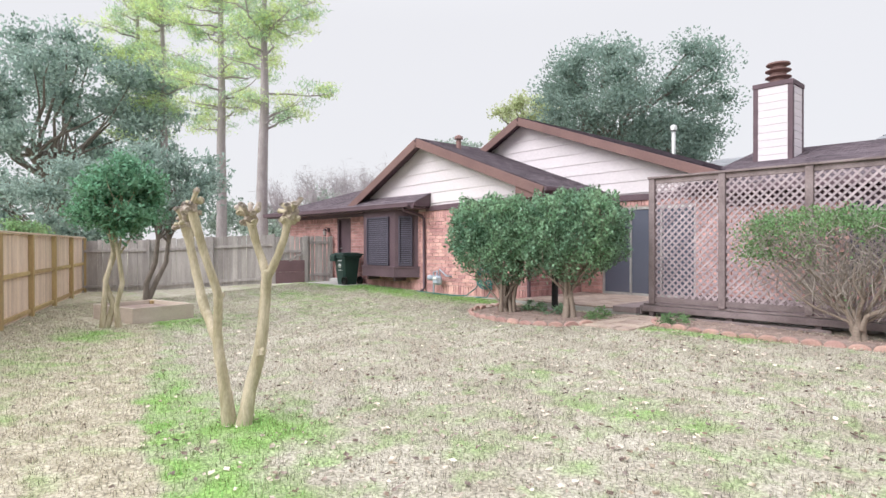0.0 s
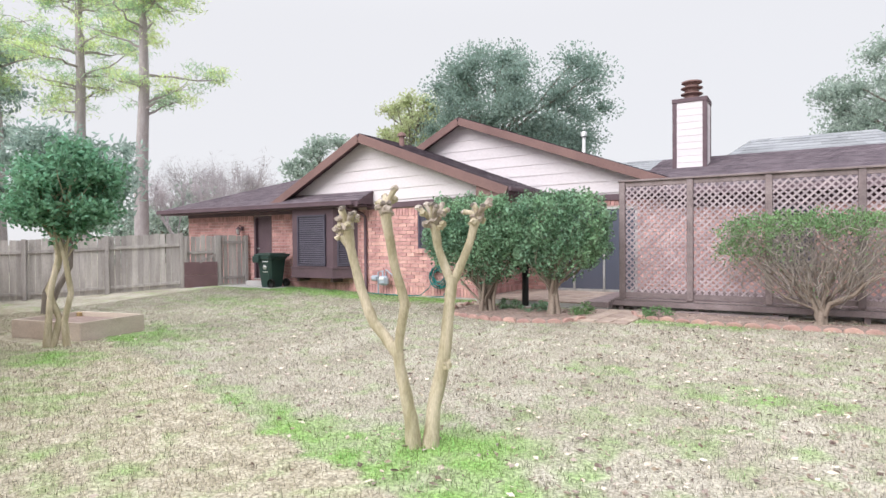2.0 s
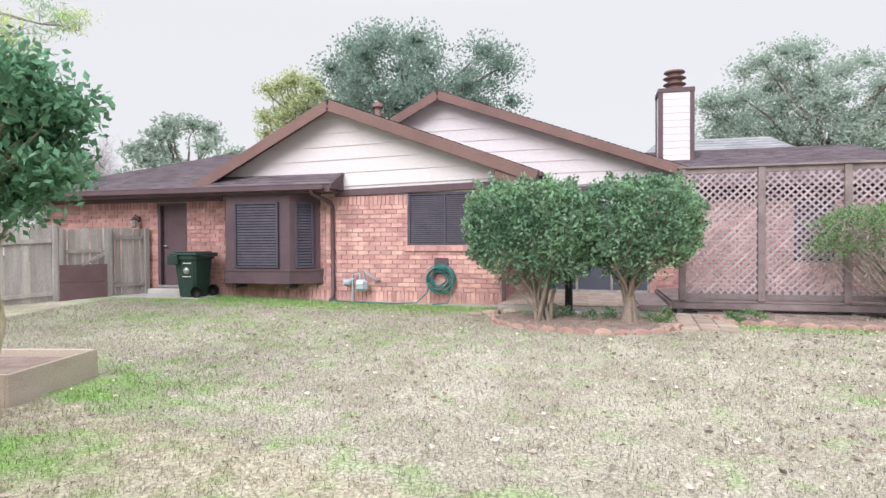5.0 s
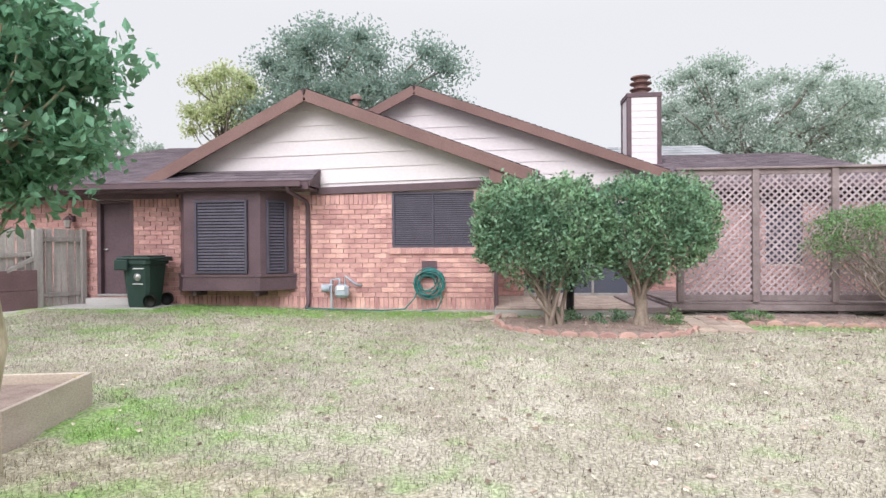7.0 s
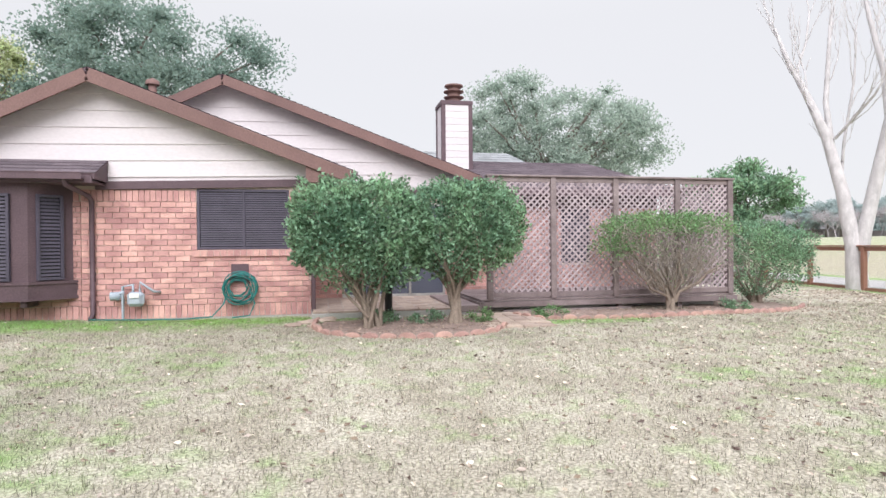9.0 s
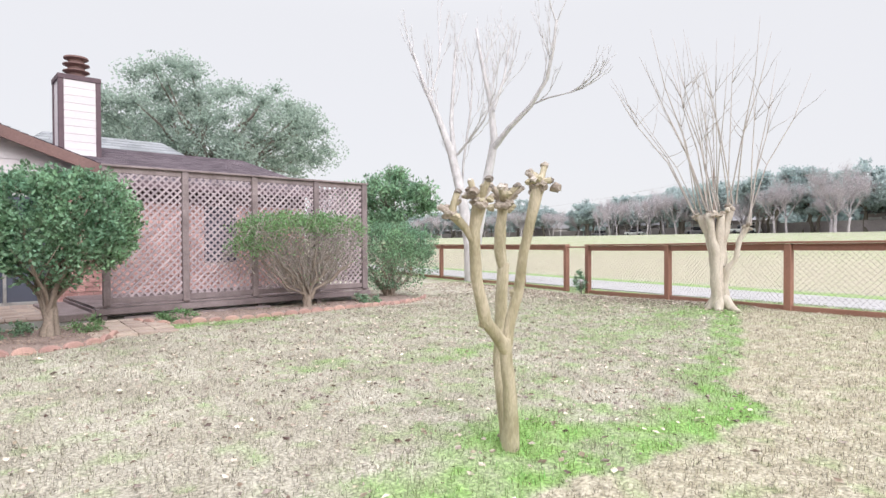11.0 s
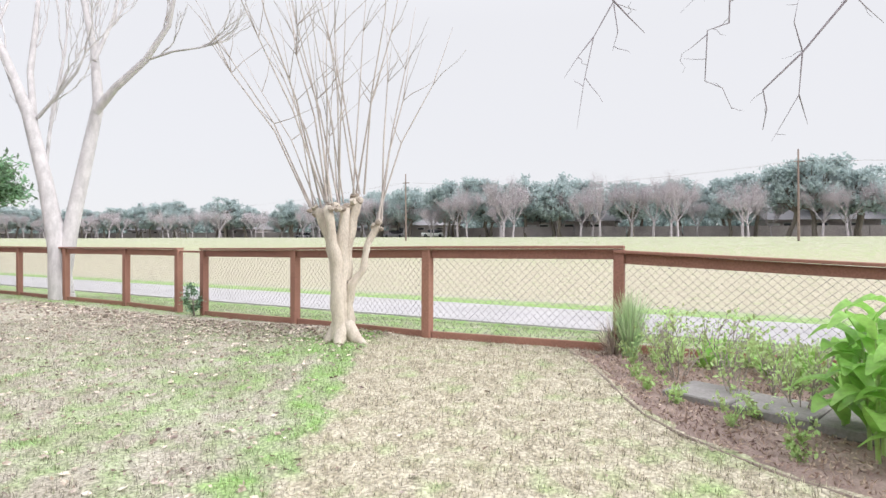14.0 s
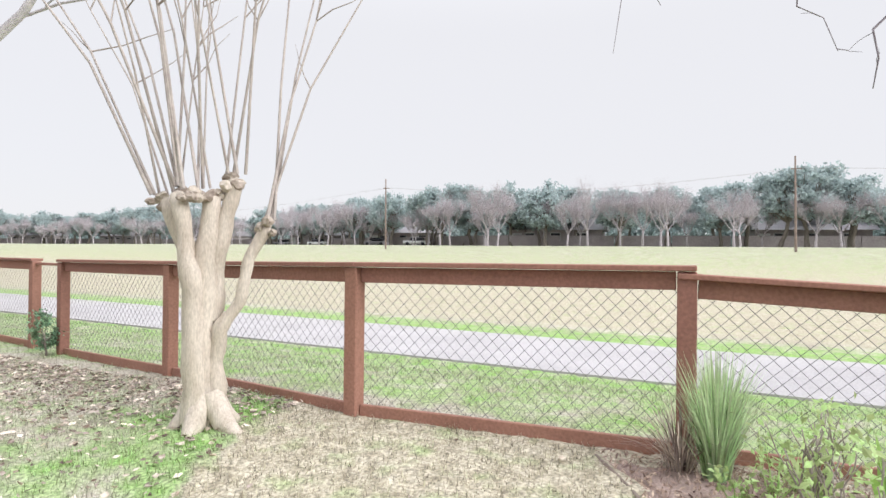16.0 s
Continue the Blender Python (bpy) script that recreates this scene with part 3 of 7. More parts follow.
beam("rake_board", (A1[0] + 0.01, V1 - 0.02, A1[1] - 0.14), (-7.40, V1 - 0.02, A1[1] - 0.14 - R1 * 4.58), 0.04, 0.24, RAKE, house, label="faded brown rake board")
beam("rake_board", (A1[0] - 0.01, V1 - 0.02, A1[1] - 0.14), (-15.6, V1 - 0.02, A1[1] - 0.14 - L1 * 3.62), 0.04, 0.24, RAKE, house, label="faded brown rake board")
prism("cornice_return", [(-8.25, 2.64), (-7.42, 2.64), (-7.42, 2.78), (-8.25, 3.1)], V1 + 0.01, F - 0.03, RAKE, house, "brown boxed cornice return")
box("soffit", -8.17, -7.4, V1 + 0.02, ridge_y - 0.06, 2.66, 2.70, BROWN, house)
box("eave_fascia", -7.40, -7.36, V1, ridge_y - 0.06, 2.68, 2.83, BROWN, house)
box("gutter_end", -7.36, -7.27, V1 - 0.03, ridge_y - 0.06, 2.76, 2.86, BROWN, house, 0.015)

# the taller gable behind it
A2, L2, R2, Y2 = (-10.09, 5.26), 0.51, 0.365, 12.86
gable2 = prism("rear_gable_wall", [(-13.6, 3.3), (-8.2, 2.7), (-4.3, 2.7), (-4.3, 2.98), (A2[0], A2[1] - 0.08), (-13.6, A2[1] - 0.08 - L2 * 3.5)], Y2 + 0.06, Y2 + 0.2, SIDING, house, "cream lap siding")
gable = gable2
gable_siding(A2, L2, R2, 2.78, Y2 + 0.055, -13.6, -4.3, 0.08, 0.012)
V2 = 12.5
shingled("shingles", (-4.2, V2, A2[1] - R2 * 5.89), (-4.2, 19.8, A2[1] - R2 * 5.89), (A2[0], 19.8, A2[1]), (A2[0], V2, A2[1]), house, SHINGLE, 4)
shingled("shingles", (-14.0, 19.8, A2[1] - L2 * 3.9), (-14.0, V2, A2[1] - L2 * 3.9), (A2[0], V2, A2[1]), (A2[0], 19.8, A2[1]), house, SHINGLE, 5)
beam("rake_board", (A2[0] + 0.01, V2 - 0.02, A2[1] - 0.13), (-4.2, V2 - 0.02, A2[1] - 0.13 - R2 * 5.89), 0.04, 0.22, RAKE, house, label="faded brown rake board")
beam("rake_board", (A2[0] - 0.01, V2 - 0.02, A2[1] - 0.13), (-13.2, V2 - 0.02, A2[1] - 0.13 - L2 * 3.1), 0.04, 0.22, RAKE, house, label="faded brown rake board")
box("header", -7.9, -4.3, Y2 - 0.02, 12.9, 2.62, 2.78, BROWN, house)
# assumed board; its dark band also stands in for shade under the soffit
box("frieze", -4.3, 0.74, 12.83, 12.885, 2.36, 2.655, BROWN, house, label="assumed dark brown board doubling as the shade under the eave")

# low roof over the bay and the back door, with a hipped end
EY, EZ, BZ = 9.93, 2.72, 0.345
shingled("shingles", (-21.0, EY, EZ), (-15.0, EY, EZ), (-15.0, 14.2, EZ + BZ * 4.27), (-17.2, 14.2, EZ + BZ * 4.27), house, SHINGLE, 6)
shingled("shingles", (-15.0, EY, EZ), (-11.78, EY, EZ), (-11.78, F - 0.03, EZ + 0.47 * 0.64), (-15.0, F - 0.03, EZ + 0.47 * 0.64), house, SHINGLE, 7)
shingled("shingles", (-21.0, 18.5, EZ), (-21.0, EY, EZ), (-17.2, 14.2, EZ + BZ * 4.27), (-17.2, 14.3, EZ + BZ * 4.27), house, SHINGLE, 8)
shingled("shingles", (-12.0, 18.5, EZ), (-21.0, 18.5, EZ), (-17.2, 14.3, EZ + BZ * 4.27), (-12.0, 14.3, EZ + BZ * 4.27), house, SHINGLE, 9)
prism("roof_cheek", [(EY, EZ - 0.1), (F - 0.03, EZ - 0.1), (F - 0.03, EZ + 0.285), (EY, EZ - 0.01)], -11.82, -11.79, BROWN, house, axis="x")
box("soffit", -20.95, -11.83, EY + 0.04, F - 0.02, 2.56, 2.60, BROWN, house)
box("fascia", -20.95, -11.83, EY, EY + 0.035, 2.55, 2.69, BROWN, house)
bm = bmesh.new()
for a, b, c, d in ((9.80, 9.815, 2.60, 2.72), (9.815, 9.925, 2.60, 2.615), (9.79, 9.82, 2.705, 2.725)):
    add_box(bm, -21.02, -11.95, a, b, c, d, 0.004)
part("gutter", bm, BROWN, house, "dark brown metal gutter")
tubes("downspout", [([(-12.25, 9.87, 2.62), (-12.24, 9.9, 2.52), (-12.07, 10.46, 2.36), (-12.05, 10.53, 2.28), (-12.05, 10.54, 0.22), (-12.05, 10.42, 0.14)], [0.045] * 6)], BROWN, house, "brown downspout with an elbow", 8)
box("corner_downspout", -8.17, -8.09, F - 0.07, F - 0.005, 0.1, 2.66, BROWN, house, 0.012)
box("frieze", -20.3, -14.95, F - 0.04, F - 0.004, 2.46, 2.56, BROWN, house)

# right wing roof
shingled("shingles", (-5.2, 12.35, 2.80), (1.2, 12.35, 2.80), (0.78, 17.2, 4.14), (-5.2, 17.2, 4.14), house, SHINGLE, 10)
shingled("shingles", (1.2, 12.35, 2.80), (1.2, 19.8, 2.80), (0.78, 17.3, 4.14), (0.78, 17.2, 4.14), house, SHINGLE, 11)
shingled("shingles", (1.2, 19.8, 2.80), (-5.2, 19.8, 2.80), (-5.2, 17.3, 4.14), (0.78, 17.3, 4.14), house, SHINGLE, 12)
box("wing_fascia", -4.2, 1.2, 12.33, 12.36, 2.64, 2.79, BROWN, house)
box("wing_soffit", -4.2, 1.15, 12.36, 12.9, 2.66, 2.70, BROWN, house)

# chimney of the house
chimney = thing("chimney", (-4.21, 15.7, 3.4), "cream sided chimney with brown corner trim and metal cap", "chimney")
cx0, cx1, cy0, cy1, cz = -4.56, -3.66, 15.285, 16.15, 5.5
box("chimney_body", cx0 + 0.02, cx1 - 0.02, cy0 + 0.02, cy1 - 0.02, 3.0, cz, SIDING, chimney, 0)
for i in range(12):
    z = 3.2 + i * 0.19
    bm = bmesh.new()
    for x0, x1, y0, y1 in ((cx0 + 0.08, cx1 - 0.08, cy0 + 0.004, cy0 + 0.03), (cx1 - 0.03, cx1 - 0.004, cy0 + 0.08, cy1 - 0.08)):
        add_box(bm, x0, x1, y0, y1, z, z + 0.183, 0.003)
    part("siding_board", bm, SIDING, chimney)
for x, y in ((cx0, cy0), (cx1 - 0.1, cy0), (cx0, cy1 - 0.1), (cx1 - 0.1, cy1 - 0.1)):
    box("corner_trim", x - 0.008, x + 0.108, y - 0.008, y + 0.108, 3.0, cz - 0.02, BROWN, chimney)
box("cap_trim", cx0 - 0.02, cx1 + 0.02, cy0 - 0.02, cy1 + 0.02, cz - 0.02, cz + 0.1, BROWN, chimney)
bm = bmesh.new()
profile = [(0.2, 0.1), (0.2, 0.22), (0.3, 0.27), (0.3, 0.29), (0.19, 0.33), (0.19, 0.39), (0.3, 0.44), (0.3, 0.46), (0.18, 0.5), (0.18, 0.55), (0.28, 0.6), (0.27, 0.64), (0.0, 0.66)]
rings = [[bm.verts.new((-4.11 + r * math.cos(a * math.pi / 10), 15.7 + r * math.sin(a * math.pi / 10), cz + h)) for a in range(20)] for r, h in profile[:-1]]
for r0, r1 in zip(rings, rings[1:]):
    for k in range(20):
        bm.faces.new((r0[k], r0[(k + 1) % 20], r1[(k + 1) % 20], r1[k]))
bm.faces.new(rings[-1])
part("flue_cap", bm, RAKE, chimney, "brown metal flue cap with three rings")


def window(name, origin, along, w, h, parent, mullions=1, slats=22, frame_mat=None, gap=0.0):
    """A framed window in the plane through origin, seen from the side of its outward normal."""
    u = Vector(along).normalized()
    nrm = u.cross(Vector((0, 0, 1)))
    m = Matrix((u, -nrm, Vector((0, 0, 1)))).transposed().to_4x4()
    m = Matrix.Translation(origin) @ m
    fm = frame_mat or BLIND
    bm = bmesh.new()
    for x0, x1, z0, z1 in ((0, w, 0, 0.05), (0, w, h - 0.05, h), (0, 0.05, 0.05, h - 0.05), (w - 0.05, w, 0.05, h - 0.05)):
        add_box(bm, x0, x1, -0.03, 0.03, z0, z1, 0.004, m)
    win = part(name, bm, fm, parent, "dark framed window with closed blinds")
    box("pane", 0.05, w - 0.05, 0.012, 0.02, 0.05, h - 0.05, GLASS, win, 0, m=m)
    for i in range(mullions):
        x = w * (i + 1) / (mullions + 1)
        box("mullion", x - 0.02, x + 0.02, -0.026, 0.02, 0.05, h - 0.05, fm, win, 0.003, m=m)
    step = (h - 0.12) / slats
    for i in range(slats):
        box("slat", 0.055, w - 0.055, -0.004, 0.004, -step * 0.36, step * 0.36, BLIND, win, 0, m=m @ Matrix.Translation((0, 0, 0.06 + (i + 0.5) * step)) @ pose(0, 0, 0, -28))
    return win


window("window", (-10.27, F + 0.03, 1.38), (1, 0, 0), 1.69, 1.15, house, 1, 24)
sill = box("window_sill", -10.32, -8.53, F - 0.045, F + 0.012, 1.255, 1.36, MORTAR, house, 0, "rowlock brick window sill")
for i in range(15):
    box("brick", -10.32 + i * 0.1195, -10.32 + i * 0.1195 + 0.108, F - 0.06, F + 0.01, 1.25, 1.368, BRICK, sill, 0)

# bay window
bay = box("bay_window", -14.55, -12.9, 10.12, F, 0.62, 2.58, BROWN, house, 0, "brown boxed bay window on brackets")
plan = [(-14.9, F), (-14.52, 10.1), (-12.9, 10.1), (-12.37, F)]
grow = [(-14.96, F), (-14.56, 10.04), (-12.87, 10.04), (-12.29, F)]
prism("bay_body", plan, 0.6, 2.58, BROWN, bay, axis="z")
prism("bay_sill", grow, 0.80, 0.85, BROWN, bay, axis="z")
prism("bay_base", [(a + (0.02 if i < 2 else -0.02), b + (0.02 if 0 < i < 3 else 0)) for i, (a, b) in enumerate(grow)], 0.56, 0.80, BROWN, bay, axis="z")
prism("bay_skirt", grow, 0.52, 0.56, BROWN, bay, axis="z")
for x in (-14.35, -13.0):
    box("bracket", x - 0.05, x + 0.05, 10.14, F, 0.40, 0.52, BROWN, bay, 0.015)
window("window", (-14.28, 10.068, 0.87), (1, 0, 0), 1.12, 1.5, house, 0, 22)
u = Vector((0.53, 0.5, 0)).normalized()
p0 = Vector((-12.9, 10.1, 0.87)) + u * 0.12 + u.cross(Vector((0, 0, 1))) * 0.032
window("window", p0, u, 0.42, 1.5, house, 0, 22)

# back door, step and lamp
door = box("door", -16.74, -16.06, F + 0.09, F + 0.13, 0.4, 2.38, BROWN, house, 0.004, "dark brown back door, closed")
bm = bmesh.new()
for x0, x1, z0, z1 in ((-16.82, -16.74, 0.36, 2.44), (-16.06, -15.98, 0.36, 2.44), (-16.74, -16.06, 2.38, 2.44)):
    add_box(bm, x0, x1, F - 0.015, F + 0.16, z0, z1, 0.006)
part("door_frame", bm, BROWN, door)
box("threshold", -16.82, -15.98, F - 0.03, F + 0.2, 0.36, 0.4, ALU, door)
tubes("door_handle", [([(-16.68, F + 0.09, 1.38), (-16.68, F + 0.03, 1.38), (-16.6, F + 0.02, 1.38)], [0.025, 0.02, 0.015])], ALU, door, "silver lever handle")
box("door_step", -16.9, -15.85, F - 0.3, F - 0.01, 0.15, 0.33, CONCRETE, house, 0.02, "pale concrete door step")

# sliding patio door
slider = box("sliding_door", -7.5, -5.0, 12.93, 12.97, 0.2, 0.26, ALU, house, 0.004, "dark glass sliding patio door in aluminium frame")
for x0, x1, z0, z1 in ((-7.5, -7.44, 0.26, 2.45), (-5.06, -5.0, 0.26, 2.45), (-6.72, -6.66, 0.26, 2.41), (-5.9, -5.84, 0.26, 2.41), (-7.44, -5.06, 2.39, 2.45)):
    box("door_rail", x0, x1, 12.91, 12.96, z0, z1, ALU, slider, 0.004)
box("pane", -7.44, -6.69, 12.945, 12.955, 0.26, 2.4, SKY_GLASS, slider, 0)
box("pane", -6.69, -5.06, 12.935, 12.942, 0.26, 2.4, SKY_GLASS, slider, 0)
window("window", (-1.96, 12.93, 0.95), (1, 0, 0), 0.81, 1.4, house, 1, 24)
box("interior_wall", -20, 0.5, 13.4, 13.5, 0.19, 2.6, BROWN, house, 0)

# roof vents
vent = thing("roof_vent", (-11.15, 11.1, 4.3), "small brown metal roof vent pipe with hood", "vent")
tubes("pipe", [([(-11.15, 11.1, 4.15), (-11.15, 11.1, 4.62)], [0.075, 0.075])], RAKE, vent, "", 12)
tubes("hood", [([(-11.15, 11.1, 4.58), (-11.15, 11.1, 4.66)], [0.13, 0.12])], RAKE, vent, "", 12)
vent = thing("roof_vent", (-8.26, 18.6, 4.4), "white metal flue pipe with cap on roof", "vent")
tubes("pipe", [([(-8.26, 18.6, 4.2), (-8.26, 18.6, 5.45)], [0.07, 0.07])], ALU, vent, "", 10)
tubes("cap", [([(-8.26, 18.6, 5.41), (-8.26, 18.6, 5.57)], [0.12, 0.11])], ALU, vent, "", 10)

# neighbour's roof beyond
neighbour = thing("neighbour_house", (-3, 27, 0), "neighbour's low house with a pale grey shingle roof", "house")
box("wall", -13, 4, 23.2, 31, -0.1, 3.0, BRICK, neighbour, 0)
for xl, xr, rl_, rr_, zr, sd0 in ((-7.0, 5.0, -3.3, 1.2, 6.02, 13), (-14.0, -3.0, -10.2, -5.0, 5.45, 23)):
    shingled("shingles", (xl, 22.4, 2.9), (xr, 22.4, 2.9), (rr_, 27, zr), (rl_, 27, zr), neighbour, GREY_ROOF, sd0, 0.3, 0.6)
    shingled("shingles", (xr, 31.6, 2.9), (xl, 31.6, 2.9), (rl_, 27, zr), (rr_, 27, zr), neighbour, GREY_ROOF, sd0 + 1, 0.3, 0.6)
    shingled("shingles", (xr, 22.4, 2.9), (xr, 31.6, 2.9), (rr_, 27.01, zr), (rr_, 27, zr), neighbour, GREY_ROOF, sd0 + 2, 0.3, 0.6)
    shingled("shingles", (xl, 31.6, 2.9), (xl, 22.4, 2.9), (rl_, 27, zr), (rl_, 27.01, zr), neighbour, GREY_ROOF, sd0 + 3, 0.3, 0.6)


# ---- deck with lattice screen ----
deck = thing("deck", (-2, 11.5, 0.1), "low weathered wooden deck with plank skirt", "deck")
for i in range(19):
    box("plank", -4.85, 0.95, 10.12 + i * 0.146, 10.12 + i * 0.146 + 0.138, 0.29, 0.325, LATWOOD, deck, 0.004)
for z0, z1, x0, x1 in ((0.17, 0.285, -4.85, 0.95), (0.03, 0.11, -4.4, -1.6)):
    box("skirt_board", x0, x1, 10.06, 10.10, z0, z1, LATWOOD, deck, 0.006)
for x in (-4.7, -3.2, -1.8, -0.4, 0.85):
    box("deck_post", x - 0.05, x + 0.05, 10.15, 10.25, -0.1, 0.29, LATWOOD, deck)
box("side_skirt", -4.9, -4.86, 10.06, 12.85, 0.1, 0.285, LATWOOD, deck)
box("step_board", -5.45, -4.92, 9.95, 12.6, 0.12, 0.24, LATWOOD, deck, 0.012)

screen = thing("lattice_screen", (-2, 10.14, 0.33), "tall weathered wooden lattice privacy screen on deck", "lattice screen")
PX = [-4.66, -3.31, -1.92, -0.48, 0.80]
for x in PX:
    box("post", x - 0.06, x + 0.06, 10.08, 10.2, 0.326, 2.80, LATWOOD, screen, 0.008)
box("cap_rail", -4.74, 0.9, 10.06, 10.22, 2.80, 2.84, LATWOOD, screen, 0.006)
LZ0, LZ1 = 0.46, 2.70


def slat_set(x0, x1, z0, z1, pitch):
    """Ends of the diagonal slats of one panel, both ways."""
    out = []
    w, h = x1 - x0, z1 - z0
    k = -h
    while k < w:
        a, b = max(k, 0), min(k + h, w)
        if b - a > 0.05:
            out.append(((x0 + a, z0 + a - k), (x0 + b, z0 + b - k), 0))
            out.append(((x0 + w - a, z0 + a - k), (x0 + w - b, z0 + b - k), 1))
        k += pitch
    return out


for xa, xb in zip(PX, PX[1:]):
    x0, x1 = xa + 0.06, xb - 0.06
    panel = box("lattice_panel", x0, x1, 10.12, 10.16, 2.70, 2.80, LATWOOD, screen, 0.004)
    box("bottom_rail", x0, x1, 10.11, 10.17, 0.36, LZ0, LATWOOD, panel, 0.005)
    for a, b, side in slat_set(x0, x1, LZ0, LZ1, 0.135):
        y = 10.13 + 0.012 * side
        beam("slat", (a[0], y, a[1]), (b[0], y, b[1]), 0.01, 0.036, SLATWOOD, panel, 0)
side_items = slat_set(10.2, 12.85, LZ0, LZ1, 0.135)
bm = bmesh.new()
for a, b, side in side_items:
    va, vb = Vector((0.84 + 0.012 * side, a[0], a[1])), Vector((0.84 + 0.012 * side, b[0], b[1]))
    mid, d = (va + vb) / 2, (vb - va)
    add_box(bm, -0.005, 0.005, -d.length / 2, d.length / 2, -0.021, 0.021, 0, Matrix.Translation(mid) @ Matrix.Rotation(math.atan2(d.z, d.y), 4, "X"))
part("side_lattice", bm, SLATWOOD, screen)
box("side_rail", 0.8, 0.88, 10.2, 12.88, 2.70, 2.80, LATWOOD, screen)
box("side_post", 0.86, 0.98, 10.22, 10.34, 0.326, 2.80, LATWOOD, screen, 0.008)


# ---- wooden fences ----
def picket_fence(name, a, b, h, parent, mat, post_mat, post_step, rails, side, seed, width=0.14, cap=None, sag=0.02):
    """Boards between a and b with posts and rails on one side; side +1 puts posts to the left of a->b."""
    r = random.Random(seed)
    a, b = Vector((*a, 0)), Vector((*b, 0))
    d = (b - a)
    ln = d.length
    d.normalize()
    nrm = Vector((-d.y, d.x, 0)) * side
    ang = math.atan2(d.y, d.x)
    n = int(ln / width)
    for i in range(n):
        p = a + d * (i + 0.5) * ln / n
        g = float(ground_z(p.x, p.y))
        box("board", -width / 2 + 0.003, width / 2 - 0.003, -0.009, 0.009, 0.02, h + r.uniform(-sag, sag), mat, parent, 0, m=Matrix.Translation((p.x, p.y, g)) @ Matrix.Rotation(ang, 4, "Z") @ Matrix.Rotation(r.uniform(-0.008, 0.008), 4, "Y"))
    k = max(1, round(ln / post_step))
    for i in range(k + 1):
        p = a + d * ln * i / k + nrm * 0.06
        g = float(ground_z(p.x, p.y))
        box("post", -0.05, 0.05, -0.05, 0.05, -0.1, h + 0.01, post_mat, parent, 0.006, m=Matrix.Translation((p.x, p.y, g)) @ Matrix.Rotation(ang, 4, "Z"))
    for z in rails:
        for i in range(k):
            p, q = a + d * (ln * i / k + 0.06) + nrm * 0.035, a + d * (ln * (i + 1) / k - 0.06) + nrm * 0.035
            beam("rail", (p.x, p.y, float(ground_z(p.x, p.y)) + z), (q.x, q.y, float(ground_z(q.x, q.y)) + z), 0.04, 0.09, post_mat, parent, 0.005)
    if cap:
        p, q = a, b
        beam("cap_board", (p.x, p.y, float(ground_z(p.x, p.y)) + h + 0.03), (q.x, q.y, float(ground_z(q.x, q.y)) + h + 0.03), 0.16, 0.04, cap, parent, 0.006)


COR, GATE, END = (-21.2, 3.55), (-17.93, 8.70), (-17.12, 10.5)
cedar = thing("cedar_fence", (-17, 2, 0), "new cedar privacy fence with square posts and cap board", "fence")
picket_fence("cedar", (-12.3, 0.42), COR, 1.78, cedar, NEWWOOD, POSTWOOD, 2.35, (0.12, 0.95), -1, 3, 0.14, NEWWOOD, 0.0)
far_cedar = thing("cedar_fence", (-5, -4, 0), "new cedar privacy fence along the lawn", "fence")
picket_fence("cedar", (4.3, -6.6), (-4, -4.6), 1.78, far_cedar, NEWWOOD, POSTWOOD, 2.4, (0.12, 0.95), -1, 5, 0.3, NEWWOOD, 0.0)
picket_fence("cedar", (-4, -4.6), (-12.3, 0.42), 1.78, far_cedar, NEWWOOD, POSTWOOD, 2.4, (0.12, 0.95), -1, 6, 0.3, NEWWOOD, 0.0)
grey = thing("wood_fence", (-19.5, 6, 0), "old grey weathered plank fence with rails", "fence")
picket_fence("grey", COR, GATE, 1.72, grey, GREYWOOD, GREYWOOD, 2.1, (0.18, 1.36), -1, 8, 0.15)
gdir = (Vector(END) - Vector(GATE)).normalized()
G2p = Vector(GATE) + gdir * 1.05
gate = thing("wood_gate", (GATE[0], GATE[1], 0.1), "grey wooden gate patched with two brown boards", "gate")
picket_fence("gate", (GATE[0] + gdir.x * 0.09, GATE[1] + gdir.y * 0.09), (G2p.x - gdir.x * 0.02, G2p.y - gdir.y * 0.02), 1.62, gate, GREYWOOD, GREYWOOD, 9, (1.1,), -1, 9, 0.14)
gn = Vector((gdir.y, -gdir.x))


def gate_board(u0, z0, u1, z1, off, th, h, mat, name, label=""):
    a = Vector(GATE) + gdir * u0 + gn * off
    b = Vector(GATE) + gdir * u1 + gn * off
    beam(name, (a.x, a.y, 0.14 + z0), (b.x, b.y, 0.14 + z1), th, h, mat, gate, 0.004, label)


gate_board(0.05, 0.2, 1.04, 0.2, 0.115, 0.02, 0.44, PATCH, "patch_board", "dull purple-brown plywood patch")
gate_board(0.05, 0.63, 1.04, 0.63, 0.11, 0.02, 0.40, PATCH, "patch_board", "dull purple-brown plywood patch")
gate_board(0.5, 0.82, 0.98, 1.06, 0.11, 0.03, 0.08, GREYWOOD, "brace")
gate_board(0.92, 1.1, 1.04, 1.1, 0.1, 0.02, 0.03, ALU, "latch", "small metal latch")
stub = thing("wood_fence", (END[0], END[1] - 0.5, 0.1), "short grey plank fence between gate and house", "fence")
picket_fence("stub", (G2p.x + gdir.x * 0.06, G2p.y + gdir.y * 0.06), END, 1.62, stub, GREYWOOD, GREYWOOD, 9, (0.25, 1.4), -1, 10, 0.13)


